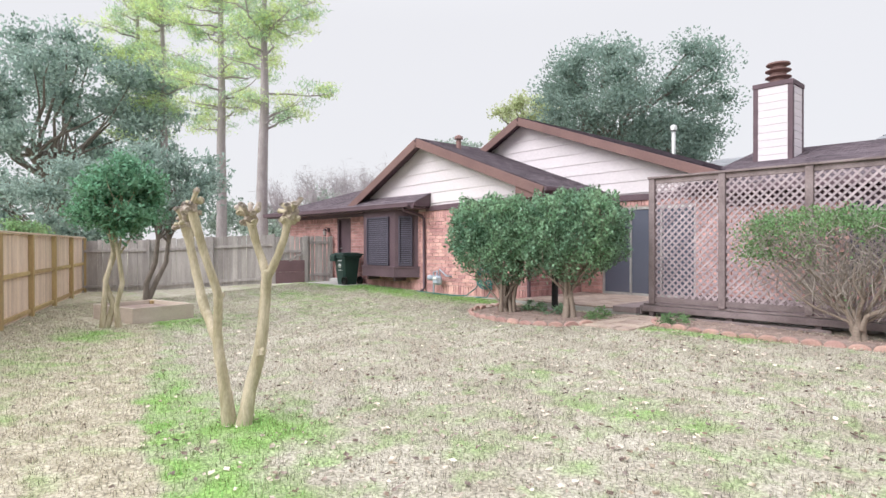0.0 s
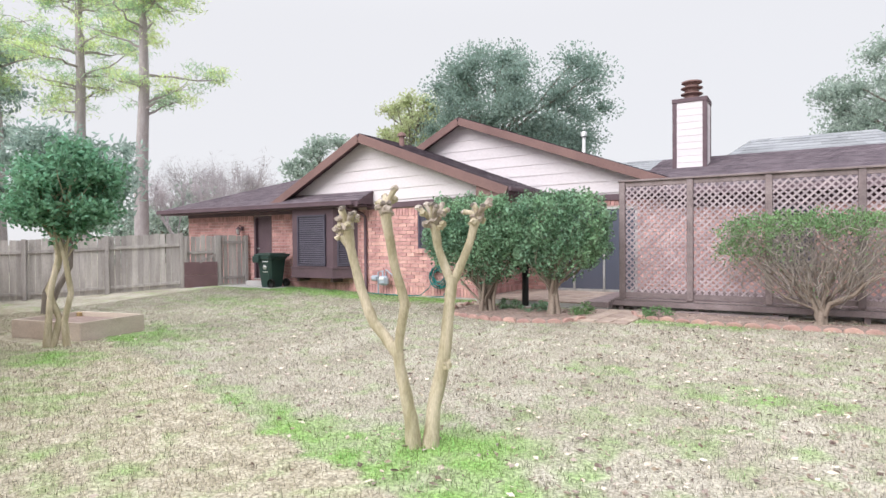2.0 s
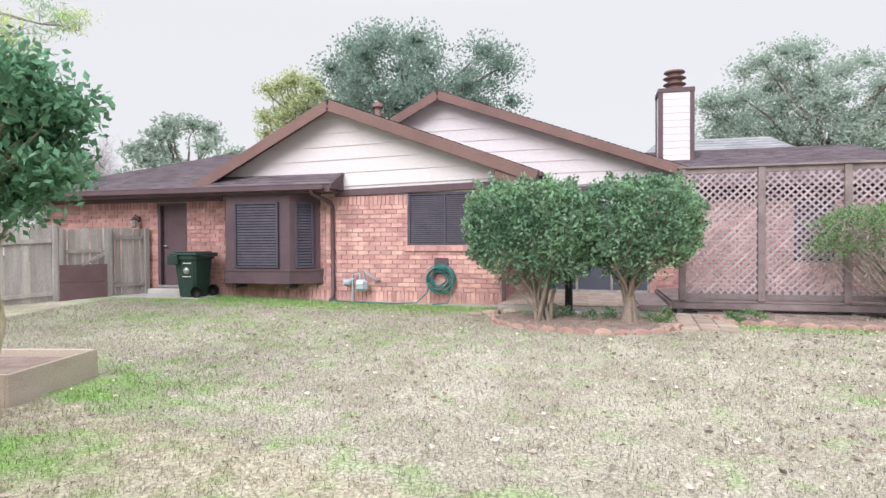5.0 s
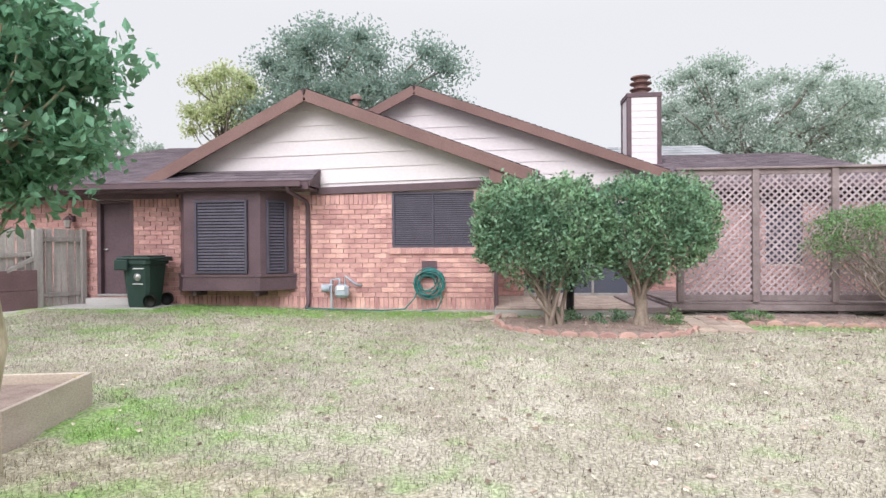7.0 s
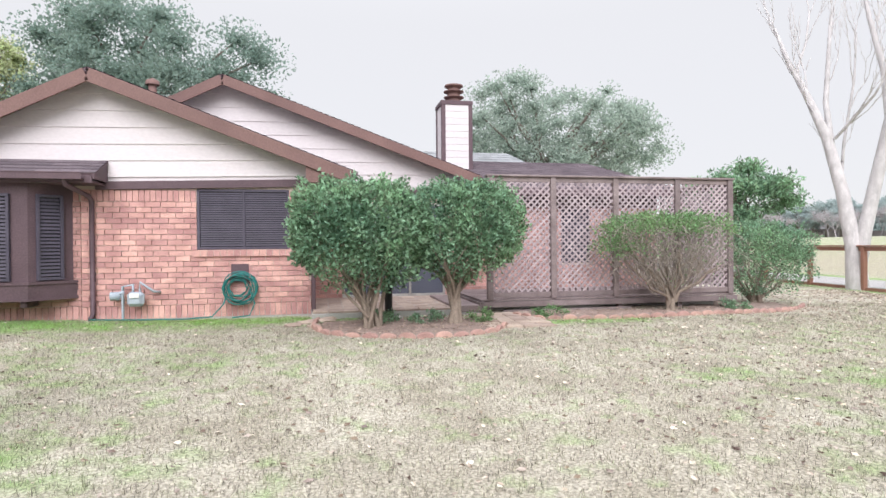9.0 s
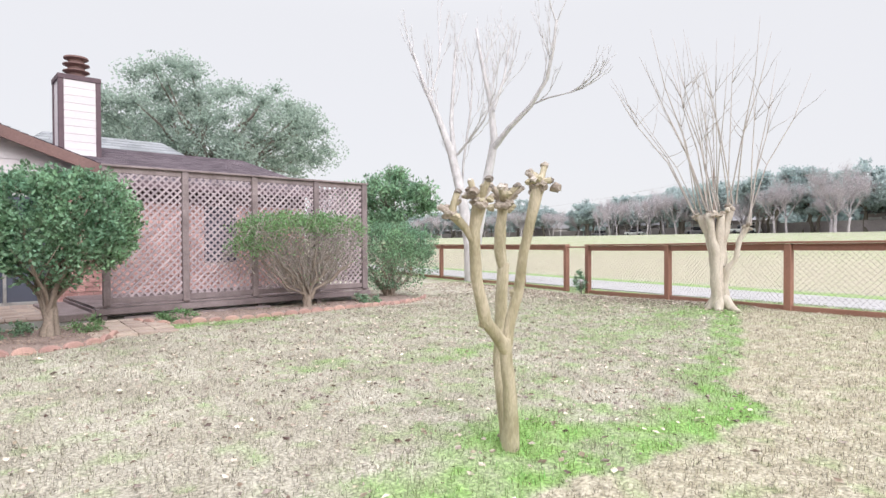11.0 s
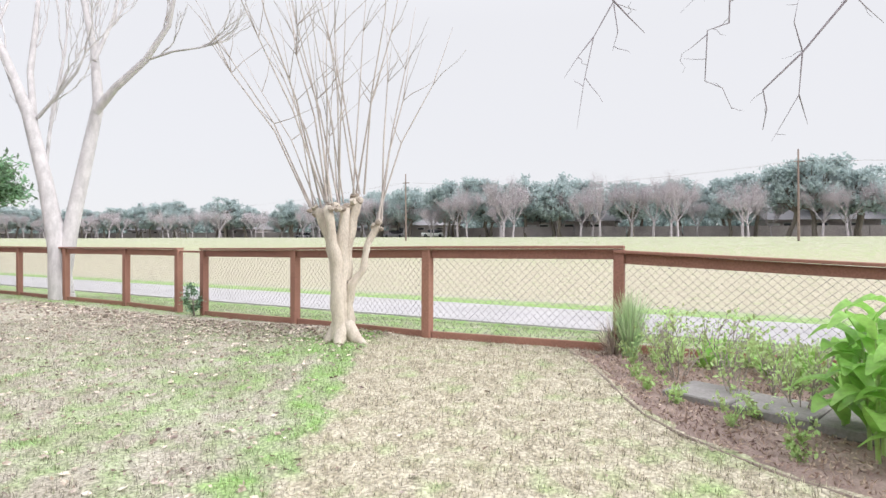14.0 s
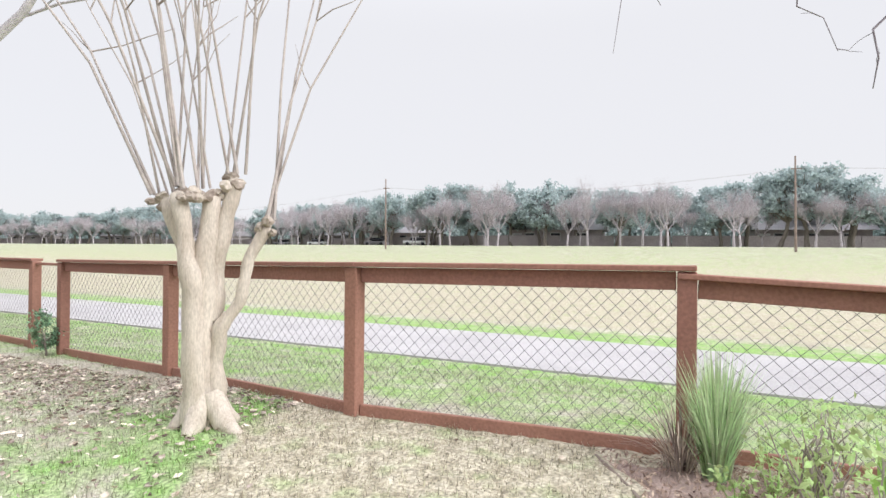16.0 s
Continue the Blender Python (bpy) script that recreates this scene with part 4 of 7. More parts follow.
# ---- red-brown rail fence with chain link ----
FP = [(9.55, 21.3, 1.32), (9.2, 18.8, 1.32), (8.64, 16.1, 1.32), (8.15, 13.6, 1.32), (7.68, 10.98, 1.33), (7.13, 8.85, 1.335), (6.88, 7.93, 1.337), (6.02, 5.14, 1.365), (5.14, 2.3, 1.41), (5.02, -0.35, 1.43), (4.72, -3.7, 1.225), (4.4, -6.6, 1.2)]
rail_fence = thing("rail_fence", (6, 5, 0), "red-brown stained rail fence with chain-link wire", "fence")
for i, (x, y, zt) in enumerate(FP):
    nxt, prv = FP[min(i + 1, len(FP) - 1)], FP[max(i - 1, 0)]
    ang = math.atan2(nxt[1] - prv[1], nxt[0] - prv[0])
    g = float(ground_z(x, y))
    box("post", -0.065, 0.065, -0.065, 0.065, -0.2, zt - g - 0.045, REDWOOD, rail_fence, 0.008, m=Matrix.Translation((x, y, g)) @ Matrix.Rotation(ang, 4, "Z"))
for i, (p, q) in enumerate(zip(FP, FP[1:])):
    a, b = Vector((p[0], p[1], 0)), Vector((q[0], q[1], 0))
    d = (b - a).normalized()
    out = Vector((-d.y, d.x, 0))
    if out.x < 0:
        out = -out
    gate_gap = i == 5
    za, zb = p[2], q[2]
    if i == 9:
        za = 1.375
    lower = 0.06 if gate_gap else 0.0
    pa, pb = a - d * 0.06, b + d * 0.06
    beam("cap_board", (pa.x, pa.y, za - 0.02 - lower), (pb.x, pb.y, zb - 0.02 - lower), 0.17 if not gate_gap else 0.05, 0.04, REDWOOD, rail_fence, 0.006)
    if not gate_gap:
        ia, ib = a + d * 0.07, b - d * 0.07
        beam("rail", (ia.x, ia.y, za - 0.11), (ib.x, ib.y, zb - 0.11), 0.04, 0.13, REDWOOD, rail_fence, 0.006)
        ga, gb = float(ground_z(ia.x, ia.y)), float(ground_z(ib.x, ib.y))
        beam("kick_board", (ia.x, ia.y, ga + 0.035), (ib.x, ib.y, gb + 0.035), 0.04, 0.13, REDWOOD, rail_fence, 0.006)
    # wire net on the outer side
    ln = (b - a).length
    ga, gb = float(ground_z(a.x, a.y)), float(ground_z(b.x, b.y))
    hgt = 1.22
    pitch, r = 0.105, 0.0022
    k = -hgt
    v, f = [], []
    while k < ln:
        u0, u1 = max(k, 0), min(k + hgt, ln)
        if u1 - u0 > 0.02:
            for flip in (0, 1):
                e0, e1 = (ln - u0, ln - u1) if flip else (u0, u1)
                w0, w1 = u0 - k, u1 - k
                ps = []
                for e, w in ((e0, w0), (e1, w1)):
                    t = e / ln
                    base = a + d * e + out * (0.075 + 0.004 * flip)
                    ps.append(Vector((base.x, base.y, ga + (gb - ga) * t + 0.03 + w * ((za + (zb - za) * t - 0.08 - ga - (gb - ga) * t) / hgt))))
                o = len(v)
                dirv = (ps[1] - ps[0]).normalized()
                u_, w_ = out * r, dirv.cross(out) * r
                for pnt in ps:
                    v += [pnt + u_, pnt - u_ * 0.5 + w_ * 0.87, pnt - u_ * 0.5 - w_ * 0.87]
                f += [(o, o + 1, o + 4, o + 3), (o + 1, o + 2, o + 5, o + 4), (o + 2, o, o + 3, o + 5)]
        k += pitch
    raw("wire_mesh", v, f, WIRE, rail_fence)["kind"] = "stuff"


# ---- plants ----
def ellipsoid_clumps(r, centre, radii, clumps, n, size, flat=0.75, inner=0.35):
    """Leaf places in many uneven clumps that fill an ellipsoid with gaps between them."""
    c = r.normal(size=(clumps, 3))
    c /= np.linalg.norm(c, axis=1)[:, None]
    c *= (inner + (1 - inner) * r.uniform(0, 1, clumps) ** 0.5)[:, None]
    c = c * np.array(radii) + np.array(centre)
    w = r.uniform(0.4, 1.5, clumps)
    k = r.choice(clumps, n, p=w / w.sum())
    d = r.normal(size=(n, 3))
    d /= np.linalg.norm(d, axis=1)[:, None]
    rad = size * (0.55 + 0.5 * w[k]) * np.minimum(np.abs(r.normal(0, 0.72, n)), 1.15)
    return c[k] + d * rad[:, None] * np.array([1.15, 1.15, flat]), d, c


def grow(limbs, p, d, ln, rad, depth, r, spread=0.6, kids=3, lift=0.15, taper=0.62, wob=0.06):
    """A limb that forks again and again."""
    d = Vector(d).normalized()
    q = Vector(p) + d * ln
    pts = bend(p, q, 3, wob * ln, r)
    pts[-1] = q
    limbs.append((pts, [rad, rad * 0.9, rad * 0.8, rad * 0.7]))
    if depth <= 0:
        return
    for k in range(kids):
        e = d + Vector((r.uniform(-1, 1), r.uniform(-1, 1), r.uniform(-0.6, 0.8))) * spread + Vector((0, 0, lift))
        start = q if k < 2 else pts[2]
        grow(limbs, start, e, ln * r.uniform(0.6, 0.9), rad * taper, depth - 1, r, spread, kids, lift, taper, wob)


def evergreen(name, base, centre, radii, clumps, n, leaf, size, mat, label, category="tree", bark=None, seed=1, trunks=1, trunk_r=0.2, group="", ratio=0.55, clump=None):
    r, rr = np.random.default_rng(seed), random.Random(seed)
    t = thing(name, base, label, category, group)
    pts, nrm, cl = ellipsoid_clumps(r, centre, radii, clumps, n, clump or min(radii) * 0.33)
    leaves_mesh("crown", pts, leaf, mat, t, rng=r, normals=nrm, ratio=ratio)
    limbs = []
    for k in range(trunks):
        b = Vector(base) + Vector((rr.uniform(-0.15, 0.15), rr.uniform(-0.15, 0.15), -0.05)) * (trunks > 1)
        top = Vector(centre) + Vector((rr.uniform(-0.3, 0.3) * radii[0], rr.uniform(-0.3, 0.3) * radii[1], -0.35 * radii[2]))
        limbs.append((bend(b, top, 5, 0.05 * (top - b).length, rr), [trunk_r * q for q in (1.25, 1, 0.9, 0.8, 0.7, 0.6)]))
    tubes("trunk", limbs, bark or BARK, t)
    boughs = []
    for c in cl[: min(len(cl), 40)]:
        a = Vector(limbs[rr.randrange(len(limbs))][0][rr.choice((3, 4, 5))])
        boughs.append((bend(a, Vector(c), 4, 0.08 * (Vector(c) - a).length, rr), [trunk_r * q for q in (0.42, 0.34, 0.25, 0.16, 0.07)]))
    tubes("branchwork", boughs, bark or BARK, t, sides=5)["kind"] = "stuff"
    return t


def hedge(base, x0, x1, y0, y1, z0, z1, n, mat, label, seed, stems=14, twigs=0, top_only=0.0, size=0.06, low=0.5, bare=0.0, lumps=0.18, gap=0.9, trunk=0.0):
    """A clipped shrub: bare stems that fan out into a boxy crown of small leaves."""
    r, rr = np.random.default_rng(seed), random.Random(seed)
    t = thing("hedge", base, label, "hedge", "clipped hedges by the house")
    c, h = np.array([(x0 + x1) / 2, (y0 + y1) / 2, (z0 + z1) / 2]), np.array([(x1 - x0) / 2, (y1 - y0) / 2, (z1 - z0) / 2])
    d = r.normal(size=(n, 3))
    d /= (np.abs(d) ** 4.2).sum(1)[:, None] ** (1 / 4.2)
    if top_only:
        d[:, 2] = np.where(r.uniform(size=n) < top_only, np.abs(d[:, 2]), d[:, 2])
    depth = 1 - np.abs(r.normal(0, 0.1, n)) - lumps * (np.sin(d[:, 0] * 9 + seed) * np.sin(d[:, 1] * 8) * np.sin(d[:, 2] * 7 + 1) + 0.4 * np.sin(d[:, 0] * 23) * np.sin(d[:, 2] * 19))
    inner = r.uniform(size=n) < 0.3
    depth = np.where(inner, r.uniform(0.35, 0.95, n), depth) + np.where(r.uniform(size=n) < 0.06, r.uniform(0, 0.08, n), 0)
    p = d * depth[:, None]
    wide = low + (1 - low) * smooth(-1.15, -0.3, p[:, 2])
    p[:, 0] *= wide
    p[:, 1] *= wide
    pts = c + p * h
    bx, by = (base[0] - c[0]), (base[1] - c[1])
    sink = smooth(0.3, -1.0, p[:, 2])
    pts[:, 0] += bx * sink * 0.6
    pts[:, 2] += r.normal(0, 0.03, n)
    # thin spots where the twigs show
    hole = np.zeros(n, bool)
    for k in range(26):
        q = pts[r.integers(n)]
        hole |= (np.linalg.norm(pts - q, axis=1) < r.uniform(0.1, 0.26)) & (r.uniform(size=n) < 0.85)
    low_gap = (r.uniform(size=n) < gap * smooth(-0.25 + 0.25 * np.sin(pts[:, 0] * 5.3 + seed) * np.sin(pts[:, 1] * 4.1), -0.95, p[:, 2]))
    keep = ~(hole | low_gap)
    if bare:
        rim = 0.52 + 0.16 * np.sin(pts[:, 0] * 4.1) * np.sin(pts[:, 0] * 9.7 + 1)
        keep &= (p[:, 2] > rim) | (r.uniform(size=n) < bare) | ((d[:, 0] < -0.9) & (p[:, 2] > -0.2) & (r.uniform(size=n) < 0.6))
    leaves_mesh("foliage", pts[keep], size, mat, t, rng=r, normals=d[keep], ratio=0.6)
    limbs = []
    for k in range(stems):
        a = Vector(base) + Vector((rr.uniform(-0.14, 0.14), rr.uniform(-0.12, 0.12), -0.05))
        if trunk:
            a = Vector(base) + Vector((rr.uniform(-0.05, 0.05), rr.uniform(-0.05, 0.05), trunk * rr.uniform(0.55, 1.0)))
        e = Vector((c[0] + rr.uniform(-0.75, 0.75) * h[0], c[1] + rr.uniform(-0.7, 0.7) * h[1], z0 + rr.uniform(0.15, 0.7) * (z1 - z0)))
        pts2 = bend(a, e, 4, 0.09, rr)
        pts2[1].x = a.x + (pts2[1].x - a.x) * 0.55
        q = rr.uniform(0.018, 0.034)
        limbs.append((pts2, [q * 1.5, q * 1.1, q, q * 0.7, q * 0.35]))
        for j in range(3):
            s = pts2[rr.choice((2, 3))]
            f = s + Vector((rr.uniform(-0.45, 0.45), rr.uniform(-0.4, 0.4), rr.uniform(0.1, 0.5)))
            limbs.append((bend(s, f, 2, 0.04, rr), [0.011, 0.007, 0.003]))
    tubes("branchwork", limbs, STEM, t, sides=6)
    if trunk:
        for dx, dy, q in ((-0.035, 0.0, 0.075), (0.045, 0.02, 0.065), (0.0, -0.04, 0.06)):
            foot = Vector(base) + Vector((dx * 1.6, dy * 1.6, -0.06))
            tubes("trunk", [(bend(foot, Vector(base) + Vector((dx, dy, trunk * 1.05)), 4, 0.03, rr), [q * 1.25, q, q * 0.9, q * 0.85, q * 0.6])], STEM, t, sides=8)
    if twigs:
        limbs = []
        for k in range(twigs):
            e = Vector((c[0] + rr.uniform(-0.95, 0.95) * h[0], c[1] + rr.uniform(-0.9, 0.9) * h[1], z0 + rr.uniform(0.35, 1.0) * (z1 - z0)))
            a = Vector(base).lerp(e, rr.uniform(0.3, 0.6)) + Vector((rr.uniform(-0.1, 0.1), rr.uniform(-0.1, 0.1), 0))
            if k % 3:
                a = e - Vector((rr.uniform(-0.35, 0.35), rr.uniform(-0.3, 0.3), rr.uniform(0.05, 0.55)))
            limbs.append((bend(a, e, 4, 0.09, rr), [0.007, 0.006, 0.005, 0.003, 0.002]))
        tubes("twig_mass", limbs, TWIG, t, "bare grey twigs", 4)["kind"] = "stuff"
    return t


hedge((-7.15, 8.6, 0.03), -8.45, -6.3, 7.85, 9.3, 0.72, 2.44, 27000, HEDGE_LEAF, "clipped dark green shrub on bare fanning stems", 21, 20, low=0.66, size=0.078, gap=0.78)
hedge((-5.7, 8.75, 0.03), -6.42, -4.58, 7.95, 9.4, 0.8, 2.46, 21000, HEDGE_LEAF, "clipped dark green shrub on one short gnarled trunk", 22, 16, low=0.5, size=0.078, trunk=0.55)
hedge((-1.1, 9.4, 0.03), -2.6, 0.2, 8.75, 9.9, 0.6, 1.98, 17000, HEDGE_LIGHT, "flat-topped shrub, bare grey twigs under a thin green cap", 23, 16, 620, 0.6, 0.055, 0.5, 0.07, trunk=0.3)
hedge((2.3, 11.2, -0.03), 1.15, 3.6, 10.4, 11.9, 0.2, 1.85, 20000, HEDGE_LEAF, "clipped green shrub with thin lower stems", 24, 14, 120, 0.4, 0.06, 0.75, gap=0.4)

# pruned myrtle in the lawn
ST = Vector((-3.93, 1.28, -0.07))


def knuckle(bm, p, s, r):
    made = bmesh.ops.create_icosphere(bm, subdivisions=2, radius=s)["verts"]
    for v in made:
        k = 1 + 0.6 * noise.noise(v.co * (2.0 / s) + Vector(p) * 3)
        v.co = v.co * k
        v.co.z *= 0.85
    bmesh.ops.translate(bm, vec=p, verts=made)


myrtle = thing("crape_myrtle", ST, "pollarded crape myrtle with knobbly bare tan stems", "tree", "crape myrtles")
heads = {"a": (-0.55, -0.22, 1.76), "b": (-0.09, -0.33, 1.88), "c": (0.06, 0.12, 1.79), "d": (0.32, 0.36, 1.83), "e": (-0.70, -0.12, 1.68)}
stem_lines = [
    ([(-0.04, -0.03, -0.05), (-0.07, -0.05, 0.25), (-0.13, -0.08, 0.58), (-0.18, -0.09, 0.83)], [0.072, 0.052, 0.047, 0.045]),
    ([(-0.16, -0.09, 0.74), (-0.28, -0.1, 0.89), (-0.38, -0.1, 0.98), (-0.49, -0.13, 1.26), (-0.55, -0.18, 1.58), heads["a"]], [0.043, 0.045, 0.043, 0.039, 0.037, 0.045]),
    ([(-0.16, -0.09, 0.74), (-0.12, -0.1, 0.95), (-0.07, -0.12, 1.15), (-0.1, -0.2, 1.45), (-0.105, -0.28, 1.7), heads["b"]], [0.036, 0.038, 0.037, 0.034, 0.035, 0.045]),
    ([(0.04, 0.05, -0.05), (0.05, 0.12, 0.31), (0.08, 0.19, 0.63), (0.13, 0.22, 1.08), (0.16, 0.22, 1.34)], [0.074, 0.056, 0.056, 0.046, 0.046]),
    ([(0.155, 0.22, 1.28), (0.1, 0.2, 1.45), (0.06, 0.17, 1.6), heads["c"]], [0.037, 0.035, 0.034, 0.043]),
    ([(0.155, 0.22, 1.28), (0.22, 0.3, 1.48), (0.27, 0.34, 1.66), heads["d"]], [0.038, 0.035, 0.033, 0.043]),
    ([(-0.54, -0.17, 1.5), (-0.61, -0.14, 1.6), heads["e"]], [0.028, 0.026, 0.032]),
]
for pts, rad in stem_lines:
    fine, fr = [], []
    for i in range(len(pts) - 1):
        for k in range(4):
            q = Vector(pts[i]).lerp(Vector(pts[i + 1]), k / 4)
            fine.append(ST + q + Vector((noise.noise(q * 5), noise.noise(q * 5 + Vector((9, 0, 0))), 0)) * 0.012)
            fr.append((rad[i] + (rad[i + 1] - rad[i]) * k / 4) * (1 + 0.12 * noise.noise(q * 9)))
    fine.append(ST + Vector(pts[-1]))
    fr.append(rad[-1])
    tubes("stem", [(fine, fr)], MYRTLE, myrtle, sides=12)
rk = random.Random(4)
for key, h in heads.items():
    bm = bmesh.new()
    small = 0.7 if key == "e" else 1.0
    knuckle(bm, ST + Vector(h), 0.056 * small, rk)
    fist = part("knuckle", bm, KNOB, myrtle, "gnarled pruning knuckle")
    for k in range(6):
        bm = bmesh.new()
        knuckle(bm, ST + Vector(h) + Vector((rk.uniform(-0.08, 0.08), rk.uniform(-0.08, 0.08), rk.uniform(-0.05, 0.07))) * small, rk.uniform(0.024, 0.038) * small, rk)
        part("knob", bm, KNOB if k % 2 else MYRTLE, fist)
    for k in range(7 if key != "e" else 3):
        a = ST + Vector(h)
        ang = k * 2.4 + rk.uniform(-0.4, 0.4)
        out = rk.uniform(0.05, 0.13) * small
        e = a + Vector((math.cos(ang) * out, math.sin(ang) * out, rk.uniform(0.03, 0.15)))
        stub = tubes("stub", [([a, a.lerp(e, 0.6) + Vector((rk.uniform(-0.015, 0.015), 0, 0.01)), e], [0.03, 0.02, 0.023])], KNOB if k % 2 else MYRTLE, myrtle, sides=8)
        tip = bmesh.new()
        knuckle(tip, e, rk.uniform(0.02, 0.03), rk)
        part("stub_end", tip, (KNOB, CUT, BARK)[k % 3], stub)
for q, sz in (((0.115, 0.19, 0.64), 0.05), ((-0.075, -0.1, 1.14), 0.04), ((-0.38, -0.1, 0.97), 0.042)):
    bm = bmesh.new()
    knuckle(bm, ST + Vector(q), sz, rk)
    part("burl", bm, MYRTLE, myrtle)

# tall-whipped myrtle by the rail fence
MB = Vector((4.47, 3.3, 0.03))
big = thing("crape_myrtle", MB, "thick-trunked crape myrtle with long bare upright whips", "tree", "crape myrtles")
AX, AY = Vector((0.32, -0.947, 0)), Vector((0.947, 0.32, 0))


def at(u, v, z):
    return MB + AX * u + AY * v + Vector((0, 0, z))


limbs = [
    ([at(0.0, 0, -0.1), at(0.0, 0, 0.12), at(-0.03, 0, 0.45), at(-0.04, 0.02, 0.9), at(-0.02, 0.03, 1.4), at(0.02, 0.05, 1.9)], [0.205, 0.16, 0.132, 0.118, 0.1, 0.072]),
    ([at(-0.07, 0.05, -0.05), at(-0.07, 0.06, 0.5), at(-0.1, 0.07, 0.95), at(-0.19, 0.09, 1.45), at(-0.36, 0.1, 1.88)], [0.13, 0.095, 0.085, 0.08, 0.062]),
    ([at(-0.02, -0.08, 0.1), at(-0.05, -0.09, 0.8), at(-0.11, -0.09, 1.4), at(-0.2, -0.08, 1.92)], [0.11, 0.09, 0.075, 0.058]),
    ([at(0.02, 0.06, 0.9), at(0.05, 0.08, 1.4), at(0.11, 0.09, 1.75), at(0.2, 0.1, 2.05)], [0.085, 0.08, 0.07, 0.06]),
    ([at(0.05, 0.0, 0.1), at(0.08, 0.0, 0.55), at(0.13, 0, 0.82), at(0.27, 0, 1.05), at(0.36, 0.02, 1.4), at(0.48, 0.03, 1.66)], [0.1, 0.075, 0.06, 0.054, 0.048, 0.05]),
]
for pts, rad in limbs:
    fine, fr = [], []
    for i in range(len(pts) - 1):
        for k in range(5):
            q = pts[i].lerp(pts[i + 1], k / 5)
            fine.append(q + Vector((noise.noise(q * 4), noise.noise(q * 4 + Vector((7, 0, 0))), 0)) * 0.028)
            fr.append((rad[i] + (rad[i + 1] - rad[i]) * k / 5) * (1 + 0.22 * noise.noise(q * 6) + 0.1 * noise.noise(q * 15)))
    fine.append(pts[-1])
    fr.append(rad[-1])
    tubes("stem", [(fine, fr)], MYRTLE_PALE, big, sides=14)
for k in range(6):
    a = k * 1.05 + 0.3
    e = Vector((math.cos(a), math.sin(a), 0)) * rk.uniform(0.3, 0.55)
    tubes("root", [([MB + Vector((0, 0, 0.3)) + e * 0.15, MB + e * 0.45 + Vector((0, 0, 0.1)), MB + e * 0.75 + Vector((0, 0, 0.03)), MB + e + Vector((0, 0, -0.03))], [0.1, 0.09, 0.055, 0.02])], MYRTLE_PALE, big, sides=8)
whips, twigs = [], []
rw = random.Random(11)
whip_heads = [(-0.40, 0.1, 1.92, 5), (-0.22, 0.0, 1.98, 5), (-0.02, 0.05, 1.98, 5), (0.2, 0.1, 2.1, 5), (0.5, 0.03, 1.72, 4), (-0.1, -0.1, 1.95, 3)]
for hu, hv, hz, cnt in whip_heads:
    for k in range(6):
        bm = bmesh.new()
        knuckle(bm, at(hu + rw.uniform(-0.1, 0.1), hv + rw.uniform(-0.08, 0.08), hz - 0.06 + rw.uniform(-0.06, 0.06)), rw.uniform(0.035, 0.065), rw)
        part("knuckle", bm, KNOB if k % 3 else MYRTLE_PALE, big, "gnarled pruning knuckle")
    for k in range(cnt):
        a = at(hu + rw.uniform(-0.08, 0.08), hv + rw.uniform(-0.08, 0.08), hz)
        lean = hu * 1.8 - 0.15 + rw.uniform(-0.8, 0.6)
        h = rw.uniform(2.3, 3.6)
        e = a + AX * lean + AY * rw.uniform(-0.8, 0.8) + Vector((0, 0, h))
        mid = a.lerp(e, 0.4) - AX * lean * 0.08
        pts = [a, a.lerp(mid, 0.5), mid, a.lerp(e, 0.7) + AX * rw.uniform(-0.05, 0.05), e]
        q = rw.uniform(0.008, 0.014)
        whips.append((pts, [q * 1.3, q, q * 0.85, q * 0.6, q * 0.25]))
        for j in range(rw.randint(1, 4)):
            s = pts[rw.choice((2, 3, 3))]
            f = s + AX * rw.uniform(-0.5, 0.6) + AY * rw.uniform(-0.4, 0.4) + Vector((0, 0, rw.uniform(0.3, 0.9)))
            twigs.append((bend(s, f, 3, 0.03, rw), [0.007, 0.005, 0.004, 0.002]))
for w in whips:
    tubes("whip", [w], WHIP, big, "", 6)
tubes("twig_mass", twigs, TWIG, big, "", 4)["kind"] = "stuff"

